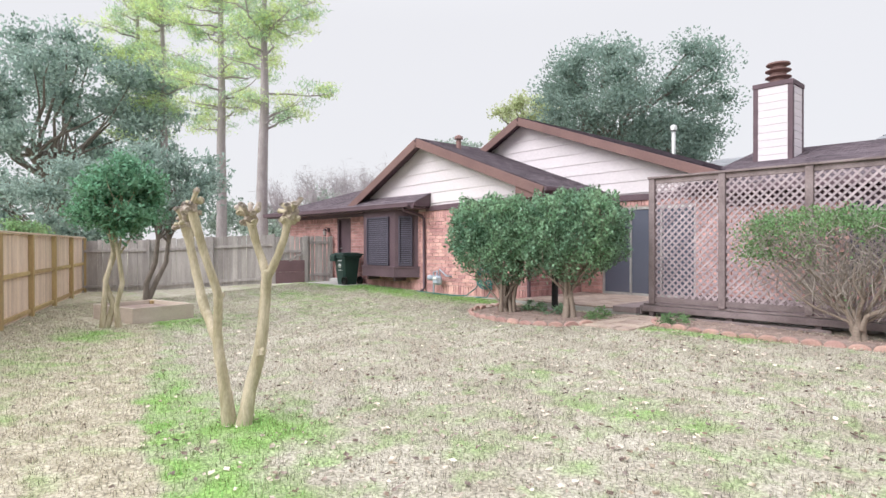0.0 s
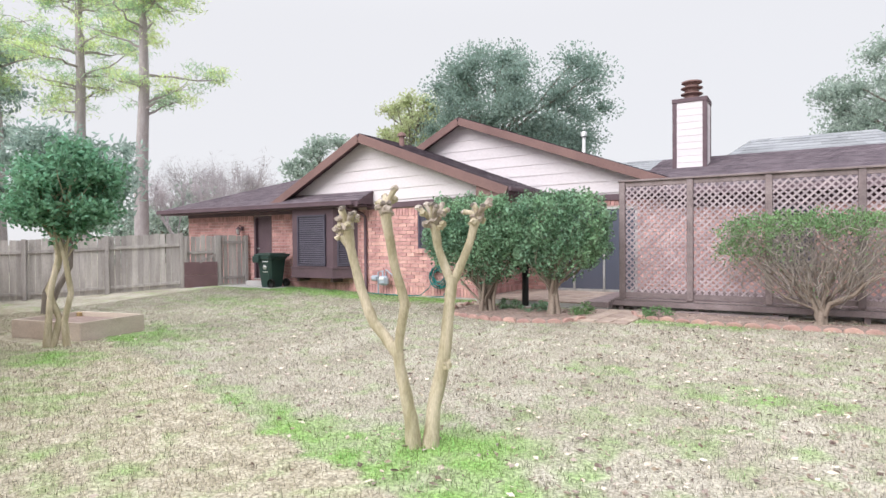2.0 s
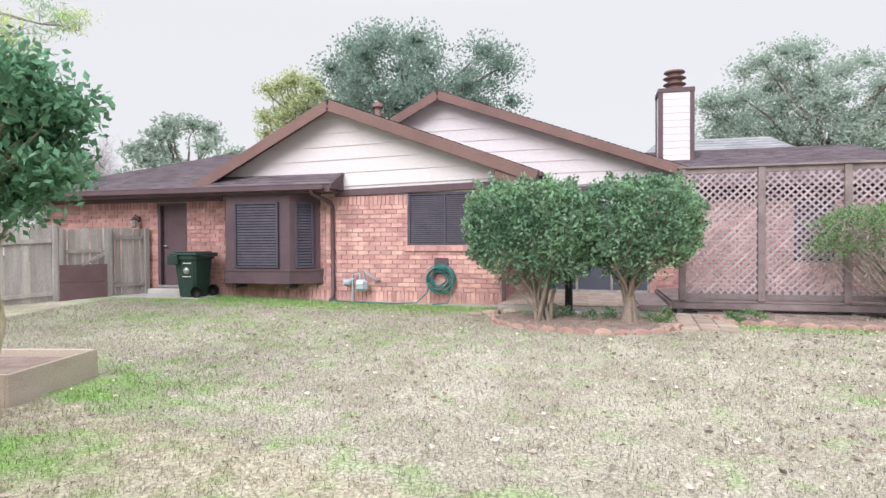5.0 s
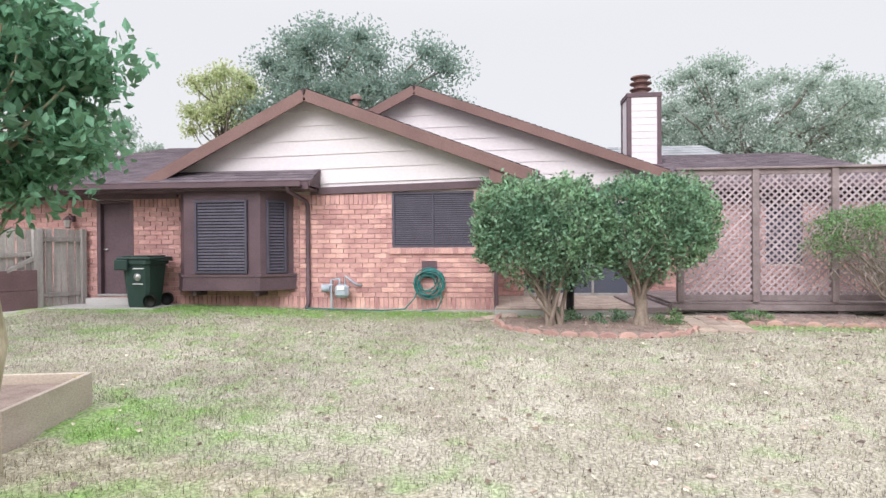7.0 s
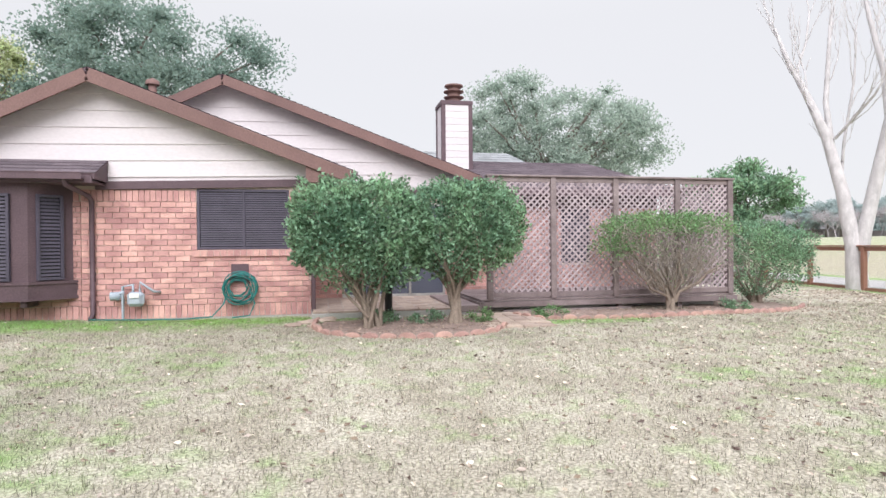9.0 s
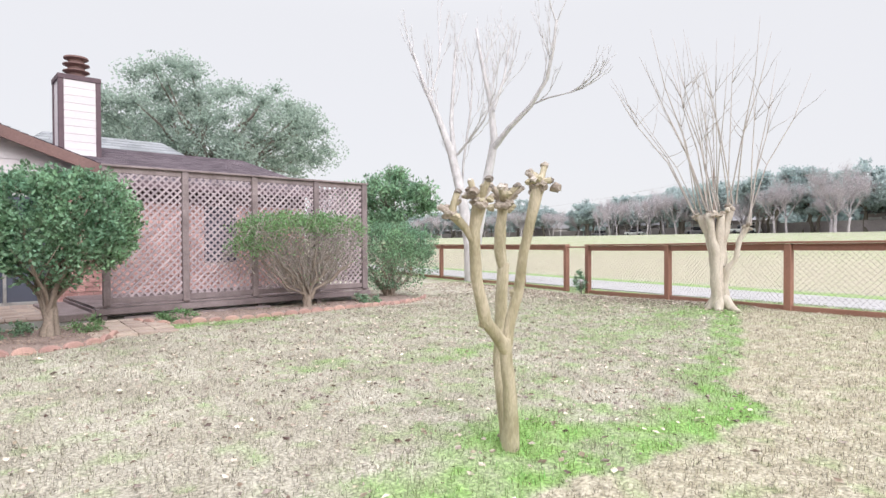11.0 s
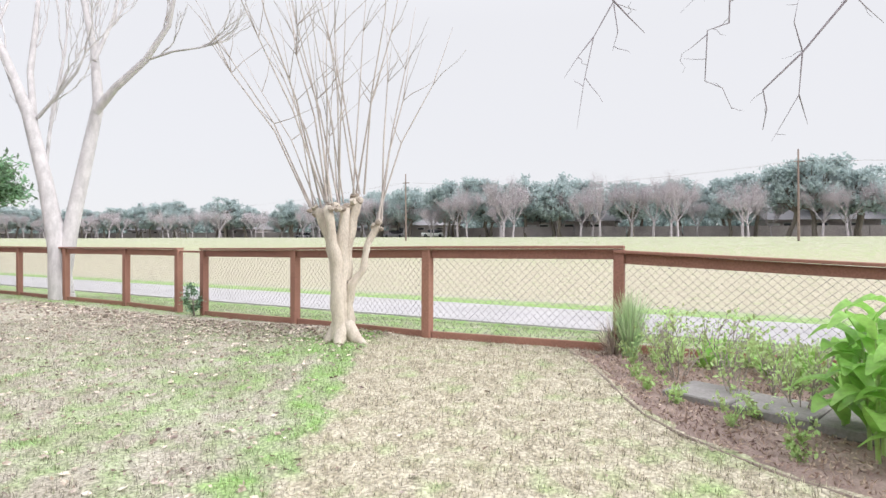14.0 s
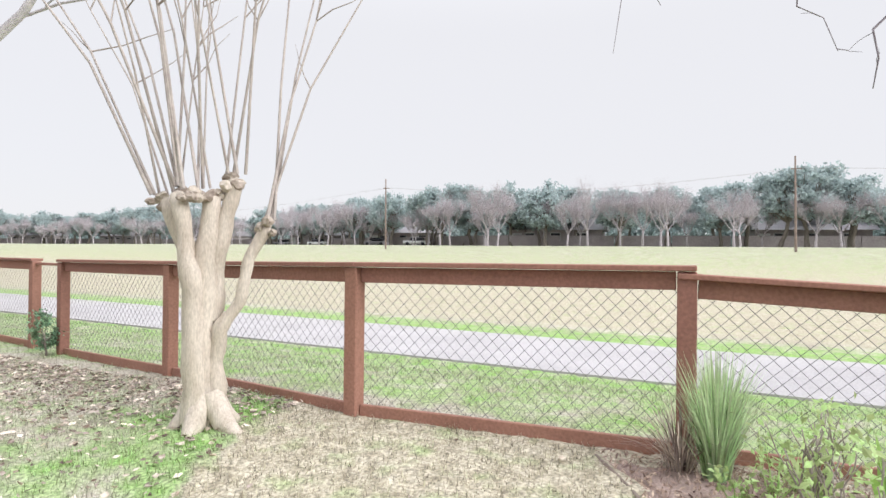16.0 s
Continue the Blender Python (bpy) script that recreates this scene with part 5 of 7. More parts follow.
# tall pale myrtle further along the fence
WB = Vector((8.35, 13.75, -0.1))
white = thing("crape_myrtle", WB, "tall bare tree with smooth whitish bark", "tree", "crape myrtles")
limbs = []
rb = random.Random(5)
stems_w = [([(8.27, 13.91, -0.12), (8.24, 14.03, 1.27), (8.14, 14.34, 3.03), (7.99, 14.76, 4.80), (7.77, 15.33, 6.32), (7.56, 15.88, 7.60), (7.41, 16.29, 8.80)], [0.33, 0.24, 0.19, 0.16, 0.11, 0.08, 0.05]),
          ([(8.27, 13.94, 0.63), (8.47, 13.87, 1.75), (8.74, 13.66, 3.55), (9.00, 13.48, 5.22), (9.07, 13.74, 6.74), (9.06, 14.21, 8.47), (9.12, 14.51, 9.71)], [0.25, 0.2, 0.18, 0.15, 0.1, 0.07, 0.05]),
          ([(8.64, 13.16, 4.88), (8.69, 12.52, 5.47), (8.84, 11.63, 6.15), (8.92, 10.94, 6.99), (8.85, 10.60, 7.99), (8.73, 10.40, 8.81)], [0.12, 0.1, 0.085, 0.065, 0.05, 0.04]),
          ([(9.15, 11.94, 6.27), (9.19, 11.06, 6.42), (9.22, 10.19, 6.43), (9.16, 9.53, 6.46)], [0.035, 0.028, 0.02, 0.008]),
          ([(8.04, 14.61, 4.40), (8.22, 15.02, 6.00), (8.49, 15.19, 7.41), (8.77, 15.35, 9.03)], [0.1, 0.085, 0.065, 0.05]),
          ([(8.08, 14.54, 4.72), (8.12, 13.91, 5.23), (8.18, 13.25, 5.81), (8.14, 12.82, 6.34)], [0.05, 0.042, 0.035, 0.02]),
          ([(8.64, 13.19, 6.24), (9.13, 13.10, 7.50), (9.53, 13.20, 8.82)], [0.06, 0.05, 0.035]),
          ([(7.77, 15.33, 6.32), (7.92, 15.93, 7.16), (8.32, 15.90, 8.28), (8.64, 16.09, 9.44)], [0.05, 0.045, 0.035, 0.03]),
          ([(8.13, 14.37, 3.03), (8.44, 14.57, 4.54), (8.84, 14.56, 6.61), (9.16, 14.76, 8.25)], [0.05, 0.045, 0.035, 0.02])]
for pts, rad in stems_w:
    tubes("stem", [(pts, rad)], WHITEBARK, white, sides=10)
for pts, rad in stems_w:
    for k in range(6):
        i = rb.randrange(max(1, len(pts) - 3), len(pts))
        p = Vector(pts[i - 1]).lerp(Vector(pts[i]), rb.uniform(0.2, 1.0))
        d = (Vector(pts[i]) - Vector(pts[i - 1])).normalized()
        grow(limbs, p, d + Vector((rb.uniform(-0.6, 0.6), rb.uniform(-0.6, 0.6), 0.35)), rb.uniform(0.45, 0.95), 0.022, 3, rb, 0.4, 2, 0.3, 0.66)
tubes("branchwork", limbs, WHITEBARK, white, sides=5)["kind"] = "stuff"

# overhanging bare tree beyond the fence corner
over = thing("pecan_tree", (9.6, -6.4, -0.3), "large bare tree with drooping grey limbs", "tree")
limbs = []
tubes("trunk", [([(9.6, -6.4, -0.4), (9.5, -6.3, 2), (9.3, -6.0, 4.5), (9.0, -5.6, 6.5)], [0.42, 0.34, 0.3, 0.26])], BARK, over, sides=12)
rp = random.Random(8)
main = [([(9.0, -5.6, 6.2), (8.9, -4.3, 6.6)] + [(7.86, -2.53, 6.16), (6.53, -1.43, 5.67), (5.63, -0.68, 5.24), (5.07, -0.11, 4.83)], [0.2, 0.16, 0.12, 0.105, 0.09, 0.07]),
        ([(9.0, -5.6, 6.3), (9.3, -4.8, 6.2), (9.02, -4.82, 6.81)], [0.15, 0.13, 0.11]),
        ([(9.0, -5.6, 6.5), (8.8, -4.0, 7.0), (7.55, -2.56, 6.26)], [0.12, 0.09, 0.06]),
        ([(9.0, -5.6, 6.4), (7.6, -6.6, 7.6), (5.6, -7.4, 8.4), (3.6, -7.9, 8.8)], [0.15, 0.11, 0.08, 0.05]),
        ([(9.0, -5.6, 6.5), (10.4, -5.2, 8.0), (11.6, -4.4, 9.6)], [0.14, 0.1, 0.05])]
for pts, rad in main:
    tubes("bough", [(pts, rad)], BOUGH, over, sides=9)
# bare sprays that hang from the ends of the boughs
near_spray = [[(4.86, -0.11, 4.78), (4.92, -0.27, 4.47), (4.97, -0.42, 4.30), (5.06, -0.63, 4.08)], [(4.92, -0.27, 4.47), (4.82, -0.04, 4.02), (4.77, 0.07, 3.46), (4.73, 0.15, 2.87)], [(4.82, -0.04, 4.02), (4.74, 0.14, 3.77), (4.67, 0.30, 3.50)], [(4.92, -0.27, 4.43), (4.93, -0.32, 4.08), (4.90, -0.26, 3.85)]]
far_spray = [[(9.02, -4.82, 6.81), (8.71, -4.10, 6.03), (8.56, -3.74, 5.54), (8.24, -2.98, 4.56), (7.99, -2.38, 3.94), (8.01, -2.44, 3.63), (7.98, -2.38, 3.30)], [(8.24, -2.98, 4.56), (8.21, -2.93, 3.87), (8.03, -2.52, 3.12)], [(8.21, -2.93, 3.87), (8.26, -3.07, 3.39)], [(8.56, -3.74, 5.54), (8.63, -3.92, 5.34), (8.76, -4.24, 5.05)], [(8.24, -2.98, 4.58), (8.20, -2.85, 5.05), (8.23, -2.92, 5.44)]]
mid_spray = [[(7.55, -2.56, 6.26), (7.30, -1.96, 5.61), (7.23, -1.81, 5.31), (7.22, -1.80, 4.82), (7.09, -1.49, 4.70), (7.07, -1.46, 3.93), (7.17, -1.71, 3.83), (7.23, -1.85, 3.51)], [(7.23, -1.81, 5.15), (7.35, -2.09, 5.29), (7.54, -2.56, 5.38)], [(7.09, -1.49, 4.64), (7.00, -1.28, 4.45), (6.94, -1.12, 4.33)], [(7.30, -1.96, 5.61), (7.05, -1.36, 5.24), (6.94, -1.10, 4.96)]]
for group_, thick in ((near_spray, 0.018), (far_spray, 0.028), (mid_spray, 0.018)):
    for k, line in enumerate(group_):
        q = thick * (1 if k == 0 else 0.45)
        limbs.append((line, [q * (1 - 0.8 * i_ / (len(line) - 1)) for i_ in range(len(line))]))
        for p, p2 in zip(line[1:], line[2:]):
            for j in range(1):
                a = Vector(p).lerp(Vector(p2), rp.uniform(0, 1))
                e = a + Vector((rp.uniform(-0.3, 0.3), rp.uniform(-0.3, 0.3), rp.uniform(-0.35, 0.15)))
                limbs.append((bend(a, e, 3, 0.05, rp), [0.005, 0.004, 0.003, 0.002]))
for k in range(9):
    s_ = Vector(main[0][0][-1]).lerp(Vector(main[0][0][-3]), rp.uniform(0.1, 1.0))
    e = s_ + Vector((rp.uniform(-0.5, 0.2), rp.uniform(-0.1, 0.6), rp.uniform(0.1, 0.7)))
    limbs.append((bend(s_, e, 3, 0.08, rp), [0.03, 0.02, 0.012, 0.004]))
for pts, rad in main[3:]:
    for k in range(7):
        i = rp.randrange(1, len(pts))
        p = Vector(pts[i - 1]).lerp(Vector(pts[i]), rp.uniform(0.3, 1.0))
        grow(limbs, p, (rp.uniform(-0.8, 0.8), rp.uniform(-0.8, 0.8), rp.uniform(-0.2, 0.8)), rp.uniform(0.6, 1.0), 0.028, 3, rp, 0.75, 2, 0.1, 0.6, 0.12)
tubes("twig_mass", limbs, BOUGH, over, "thin drooping twigs", 5)["kind"] = "stuff"

# small glossy trees by the planter
evergreen("camellia_tree", (-11.25, 2.05, -0.05), (-11.35, 2.2, 2.48), (0.66, 0.72, 0.74), 52, 13000, 0.1, 0.09, GLOSS_LEAF, "small glossy evergreen tree with slim pale trunks", seed=31, trunks=3, trunk_r=0.05, bark=MYRTLE, clump=0.27)
evergreen("loquat_tree", (-16.2, 4.2, -0.05), (-16.0, 4.6, 3.2), (1.6, 1.6, 1.2), 36, 9000, 0.2, 0.12, DARK_LEAF, "dark evergreen tree with long drooping leaves", seed=32, trunks=2, trunk_r=0.07, ratio=0.3, clump=0.45)
evergreen("fence_bush", (-17.0, -0.9, -0.05), (-17.0, -0.9, 2.3), (1.3, 1.3, 1.1), 30, 9000, 0.1, 0.1, HEDGE_LEAF, "rounded green shrub behind the cedar fence", "shrub", seed=33, trunks=2, trunk_r=0.05, clump=0.35)
evergreen("evergreen_bush", (8.3, 19.3, -0.1), (8.2, 19.3, 3.2), (2.1, 2.0, 1.25), 40, 16000, 0.2, 0.12, HEDGE_LEAF, "round dark evergreen tree inside the rail fence", seed=34, trunks=3, trunk_r=0.07, clump=0.5, ratio=0.35)

# trees behind the house and the fences
evergreen("live_oak", (-17, 29, -0.1), (-16.2, 29, 8.9), (6.2, 5.5, 3.6), 95, 72000, 0.19, 0.3, OAK_LEAF, "broad dark green live oak behind the house", seed=41, trunk_r=0.4, clump=0.98)
evergreen("live_oak", (-23.2, 29, -0.1), (-22.6, 28.6, 8.8), (2.3, 2.6, 2.3), 46, 12000, 0.2, 0.3, YELLOW_OAK, "thin yellow-green tree behind the house", seed=47, trunk_r=0.22, clump=0.6)
evergreen("live_oak", (7.5, 33, -0.1), (6.0, 33, 7.6), (7.0, 5.2, 4.0), 150, 70000, 0.19, 0.3, OAK_PALE, "broad grey-green live oak beyond the roofs", seed=42, trunk_r=0.4, clump=0.88)
evergreen("live_oak", (-31, 33, -0.1), (-33, 33, 6.8), (4.6, 4, 3.0), 40, 13000, 0.3, 0.3, OAK_PALE, "small grey-green tree beyond the roof", seed=43, trunk_r=0.25, clump=0.8)
evergreen("live_oak", (-40, 7.5, -0.1), (-40, 6.0, 8.4), (6.8, 7.0, 5.4), 110, 48000, 0.28, 0.3, DARK_LEAF, "large dark oak behind the plank fence", seed=44, trunk_r=0.3, clump=1.05)
evergreen("live_oak", (-29, 4, -0.1), (-29, 4.0, 3.2), (4.5, 3.2, 2.6), 36, 14000, 0.22, 0.3, DARK_LEAF, "grey-green shrubby tree behind the plank fence", seed=45, trunk_r=0.15, clump=0.8)
evergreen("far_shrub", (-34, 18, -0.1), (-34, 18, 2.5), (7, 5, 2.2), 40, 12000, 0.28, 0.3, OAK_PALE, "dull green shrubs beyond the fence", "shrub", seed=46, trunk_r=0.12, clump=0.9)


def pine(base, height, seed, lean=0.0):
    """A straight grey trunk, crooked side limbs and flat needle sprays at their ends."""
    r, rr = np.random.default_rng(seed), random.Random(seed)
    t = thing("pine_tree", base, "tall slender pine with sparse light green needle clumps", "tree", "tall pines")
    b = Vector(base)
    trunk = [b + Vector((lean * k / 8 + rr.uniform(-0.08, 0.08), rr.uniform(-0.08, 0.08), height * k / 8)) for k in range(9)]
    tubes("trunk", [(trunk, [0.34, 0.29, 0.26, 0.23, 0.2, 0.16, 0.12, 0.07, 0.03])], PINEBARK, t, sides=10)
    limbs, bright, dull = [], [], []
    for k in range(40):
        f = rr.uniform(0.3, 1.0) ** 0.75
        i = min(7, int(f * 8))
        st = trunk[i].lerp(trunk[i + 1], f * 8 - i)
        a = rr.uniform(0, 2 * math.pi)
        ln = rr.uniform(1.3, 3.8) * (1.15 - 0.55 * f) * (0.6 if f < 0.5 else 1)
        e = st + Vector((math.cos(a) * ln, math.sin(a) * ln, rr.uniform(-0.1, 0.75) * ln))
        line = bend(st, e, 5, 0.1 * ln, rr)
        limbs.append((line, [0.07, 0.055, 0.042, 0.03, 0.02, 0.01]))
        bare_limb = f < 0.52 and rr.random() < 0.55
        for j in range(2 if bare_limb else 8):
            p = line[rr.choice((2, 3, 4, 4, 5, 5))]
            q = p + Vector((rr.uniform(-0.8, 0.8), rr.uniform(-0.8, 0.8), rr.uniform(-0.15, 0.4)))
            limbs.append((bend(p, q, 2, 0.06, rr), [0.018, 0.012, 0.006]))
            if bare_limb:
                continue
            m = rr.randint(45, 95)
            spray = np.array(q) + r.normal(0, 1, (m, 3)) * np.array([0.27, 0.27, 0.13])
            (dull if rr.random() < 0.35 else bright).append(spray)
    tubes("branchwork", limbs, PINEBARK, t, sides=5)["kind"] = "stuff"
    leaves_mesh("needles", np.concatenate(bright), 0.26, PINE_LEAF, t, rng=r, up=0.5, ratio=0.16)
    leaves_mesh("needles", np.concatenate(dull), 0.26, PINE_DARK, t, rng=r, up=0.5, ratio=0.16)


pine((-25.2, 11.7, -0.1), 16.5, 51, 0.6)
pine((-30.4, 11.9, -0.1), 19.0, 52, 0.3)
pine((-36.0, 10.8, -0.1), 19.0, 53, -0.4)
pine((-39.5, 10.2, -0.1), 19.5, 54, 0.2)


def bare_tree(name, base, height, seed, mat, label, category="tree", group="", depth=5, kids=3, spread=0.55):
    rr = random.Random(seed)
    t = thing(name, base, label, category, group)
    b = Vector(base)
    top = b + Vector((rr.uniform(-0.3, 0.3), rr.uniform(-0.3, 0.3), height * 0.24))
    tubes("trunk", [(bend(b, top, 3, 0.08, rr), [height * 0.024, height * 0.02, height * 0.018, height * 0.017])], mat, t, sides=7)
    limbs = []
    for k in range(4):
        a = k * 1.57 + rr.uniform(-0.5, 0.5)
        grow(limbs, top, (math.cos(a) * 0.7, math.sin(a) * 0.7, 1.0), height * 0.22, height * 0.011, depth - 1, rr, spread, kids, 0.22, 0.62)
    tubes("branchwork", limbs, mat, t, sides=3)["kind"] = "stuff"
    r = np.random.default_rng(seed)
    ends = np.array([list(l[0][-1]) for l in limbs])
    m = 3200
    c = ends[r.integers(0, len(ends), m)] + r.normal(0, height * 0.035, (m, 3))
    leaves_mesh("twig_mass", c, height * 0.07, mat, t, rng=r, up=0.4, ratio=0.035)["kind"] = "stuff"
    return t


bare_tree("bare_tree", (-33, 22, -0.1), 7.5, 61, HAZED_WOOD, "bare grey winter tree beyond the fence", group="bare trees beyond the fence")
bare_tree("bare_tree", (-37, 26, -0.1), 8.0, 62, HAZED_WOOD, "bare grey winter tree beyond the fence", group="bare trees beyond the fence")
bare_tree("bare_tree", (-24.5, 13.5, -0.1), 5.2, 63, HAZED_WOOD, "bare grey winter tree beyond the fence", group="bare trees beyond the fence")

# ---- woods and houses across the field ----
line_pts = [(84, -75), (82, -40), (80, -5), (79, 22), (93, 44), (113, 78), (118, 150), (110, 230)]


def along(s):
    seg = [(Vector(a), Vector(b)) for a, b in zip(line_pts, line_pts[1:])]
    total = sum((b - a).length for a, b in seg)
    d = s * total
    for a, b in seg:
        if d <= (b - a).length:
            return a.lerp(b, d / (b - a).length)
        d -= (b - a).length
    return seg[-1][1]


# leaf green paled and blued: haze over the field put into its colour
HAZED_GREEN = leaf_material("hazed_green_leaf", (0.52, 0.60, 0.60), (0.42, 0.50, 0.50), 0.25, 0.55, 0.8, 0.1)
proto_bare = [bare_tree("bare_tree", (0, 0, 0), 9.5, 70 + k, HAZED_WOOD, "leafless grey tree at the edge of the field, paled for haze", group="trees across the field", depth=5, kids=3) for k in range(3)]
proto_oak = [evergreen("far_oak", (0, 0, 0), (0, 0, 6.3), (4.0, 4.0, 3.1), 60, 6000, 0.5, 0.3, HAZED_GREEN, "green oak at the edge of the field, paled for haze", seed=80 + k, trunk_r=0.28, group="trees across the field", clump=0.85) for k in range(3)]
rf = random.Random(13)
used_b, used_o = set(), set()
for k in range(115):
    for protos, used, back in ((proto_bare, used_b, 0.0), (proto_oak, used_o, 7.0)):
        p = along((k + rf.uniform(0.05, 0.95)) / 115)
        x, y = p.x + back + rf.uniform(-5, 7), p.y + rf.uniform(-2.5, 2.5)
        j = rf.randrange(3)
        sc = (rf.uniform(0.85, 1.12) * 0.94 if back else rf.uniform(0.65, 1.1) * 0.88)
        m = Matrix.LocRotScale((x, y, float(ground_z(x, y)) - 0.05), Euler((0, 0, rf.uniform(0, 6.28))), None)
        if j not in used:
            used.add(j)
            ob = protos[j]
            ob.matrix_basis = m
        else:
            ob = copy_thing(protos[j], m)
        ob.scale = (sc, sc, sc * rf.uniform(0.9, 1.1))

FARWALL = material("far_brick_wall", (0.46, 0.41, 0.42), (0.38, 0.33, 0.34), rough=0.9, scale=0.8, fine=6, bump=0.1)
FARROOF = material("far_roof", (0.36, 0.345, 0.37), (0.29, 0.275, 0.30), rough=0.9, scale=0.6, fine=6, bump=0.1)
WHITE = material("white_paint", (0.8, 0.8, 0.8), (0.7, 0.7, 0.7), rough=0.6, scale=2, fine=20, bump=0.05)
for k in range(9):
    p = along((k + 0.5) / 9.0)
    x, y = p.x + 16, p.y
    g = float(ground_z(x, y))
    hs = thing("far_house", (x, y, g), "low brown brick house behind the trees", "house", "houses across the field")
    box("wall", x - 4, x + 4, y - 7, y + 7, g - 0.2, g + 2.7, FARWALL, hs, 0)
    prism("roof", [(x - 4.8, g + 2.6), (x + 4.8, g + 2.6), (x, g + 5.2)], y - 7.6, y + 7.6, FARROOF, hs)
    for dy in (-4, 0, 4):
        win = box("window", x - 4.06, x - 3.98, y + dy - 0.8, y + dy + 0.8, g + 0.9, g + 2.2, WHITE, hs, 0)
        box("pane", x - 4.08, x - 4.065, y + dy - 0.7, y + dy + 0.7, g + 1.0, g + 2.1, GLASS, win, 0)
    box("garage_door", x - 4.07, x - 4.0, y + 5.2, y + 6.8, g, g + 2.1, WHITE, hs, 0)
far_fence = thing("far_fence", (95, 0, 2.3), "long dark board fence behind the trees", "fence")
for k in range(40):
    a, b = along(k / 40), along((k + 1) / 40 - 0.0005)
    beam("fence_panel", (a.x + 10.5, a.y, float(ground_z(a.x + 10.5, a.y)) + 0.8), (b.x + 10.5, b.y, float(ground_z(b.x + 10.5, b.y)) + 0.8), 0.05, 1.8, FARWALL, far_fence, 0)


def car(x, y, ang, mat, label):
    g = float(ground_z(x, y))
    c = thing("car", (x, y, g), label, "car", "parked cars across the field")
    m = Matrix.Translation((x, y, g)) @ Matrix.Rotation(ang, 4, "Z")
    bm = bmesh.new()
    add_box(bm, -2.2, 2.2, -0.9, 0.9, 0.3, 0.85, 0.12, m)
    part("body", bm, mat, c)
    bm = bmesh.new()
    add_box(bm, -1.2, 1.1, -0.8, 0.8, 0.85, 1.45, 0.2, m)
    part("cabin", bm, GLASS, c)
    for dx in (-1.35, 1.35):
        for dy in (-0.85, 0.85):
            q = m @ Vector((dx, dy, 0.33))
            o = m.to_3x3() @ Vector((0, 0.1, 0))
            tubes("wheel", [([q - o, q + o], [0.33, 0.33])], GLASS, c, sides=12)


for s, col in ((0.36, WHITE), (0.4, FARROOF), (0.47, WHITE), (0.52, FARROOF)):
    p = along(s)
    car(p.x + 4.5, p.y, 1.6, col, "small parked car at the edge of the field")

rwd = np.random.default_rng(77)
n = 60000
ws = rwd.uniform(0, 1, n)
wp = np.array([list(along(s)) for s in ws])
wx, wy = wp[:, 0] + 24 + rwd.normal(0, 2.5, n), wp[:, 1]
wz = ground_z(wx, wy) + rwd.uniform(0, 1, n) * (6.4 + 1.0 * np.sin(wy * 0.35) + 0.8 * np.sin(wy * 1.1))
tagged(leaves_mesh("far_woods", np.stack([wx, wy, wz], 1), 1.05, HAZED_GREEN, rng=rwd), "dull green undergrowth of the woods behind the houses, paled for haze", "woods", kind="stuff")

POLEWOOD = material("pole_wood", (0.26, 0.2, 0.17), rough=0.9, scale=3, fine=20)
poles = []
for x, y, h in ((66, 29.6, 8.6), (60, -13.2, 8.6), (120, 120, 9.5)):
    g = float(ground_z(x, y))
    t = thing("utility_pole", (x, y, g), "thin wooden utility pole in the field", "pole", "utility poles")
    tubes("pole", [([(x, y, g - 0.2), (x + 0.05, y + 0.1, g + h)], [0.12, 0.07])], POLEWOOD, t)
    box("crossarm", x - 0.05, x + 0.05, y - 0.45, y + 0.45, g + h - 1.2, g + h - 1.1, POLEWOOD, t)
    poles.append(Vector((x, y, g + h - 1.1)))
cable = thing("power_cable", poles[0], "thin overhead power cable between poles", "cable")
lines = []
for a, b in ((poles[1], poles[0]), (poles[0], poles[2]), (poles[1] + (poles[1] - poles[0]) * 1.5, poles[1])):
    for dy in (-0.4, 0.4):
        lines.append(([a.lerp(b, q / 8) + Vector((0, dy, -1.2 * math.sin(math.pi * q / 8))) for q in range(9)], [0.006] * 9))
tubes("wire", lines, POLEWOOD, cable, sides=3)

# ---- beds, edging and paving ----
def bed(name, outline, lift, mat, label):
    bm = bmesh.new()
    c = Vector((sum(p[0] for p in outline) / len(outline), sum(p[1] for p in outline) / len(outline)))
    rings = []
    for f in (1.0, 0.8, 0.5, 0.2):
        rings.append([bm.verts.new((c.x + (p[0] - c.x) * f, c.y + (p[1] - c.y) * f, float(ground_z(c.x + (p[0] - c.x) * f, c.y + (p[1] - c.y) * f)) + (lift if f < 1 else -0.02) + 0.02 * noise.noise(Vector((p[0] * 3, p[1] * 3, f * 5))))) for p in outline])
    for a, b in zip(rings, rings[1:]):
        for i in range(len(outline)):
            j = (i + 1) % len(outline)
            bm.faces.new((a[i], a[j], b[j], b[i]))
    bm.faces.new(rings[-1])
    bmesh.ops.recalc_face_normals(bm, faces=bm.faces)
    return tagged(part(name, bm, mat), label, "soil", kind="structure")


def smooth_line(pts, n):
    """A rounded line through a few points."""
    out = []
    for i in range(len(pts) - 1):
        p0, p1, p2, p3 = (Vector(pts[max(0, min(len(pts) - 1, i + k))]) for k in (-1, 0, 1, 2))
        for k in range(n):
            t = k / n
            out.append(0.5 * ((2 * p1) + (p2 - p0) * t + (2 * p0 - 5 * p1 + 4 * p2 - p3) * t * t + (3 * p1 - p0 - 3 * p2 + p3) * t ** 3))
    out.append(Vector(pts[-1]))
    return out


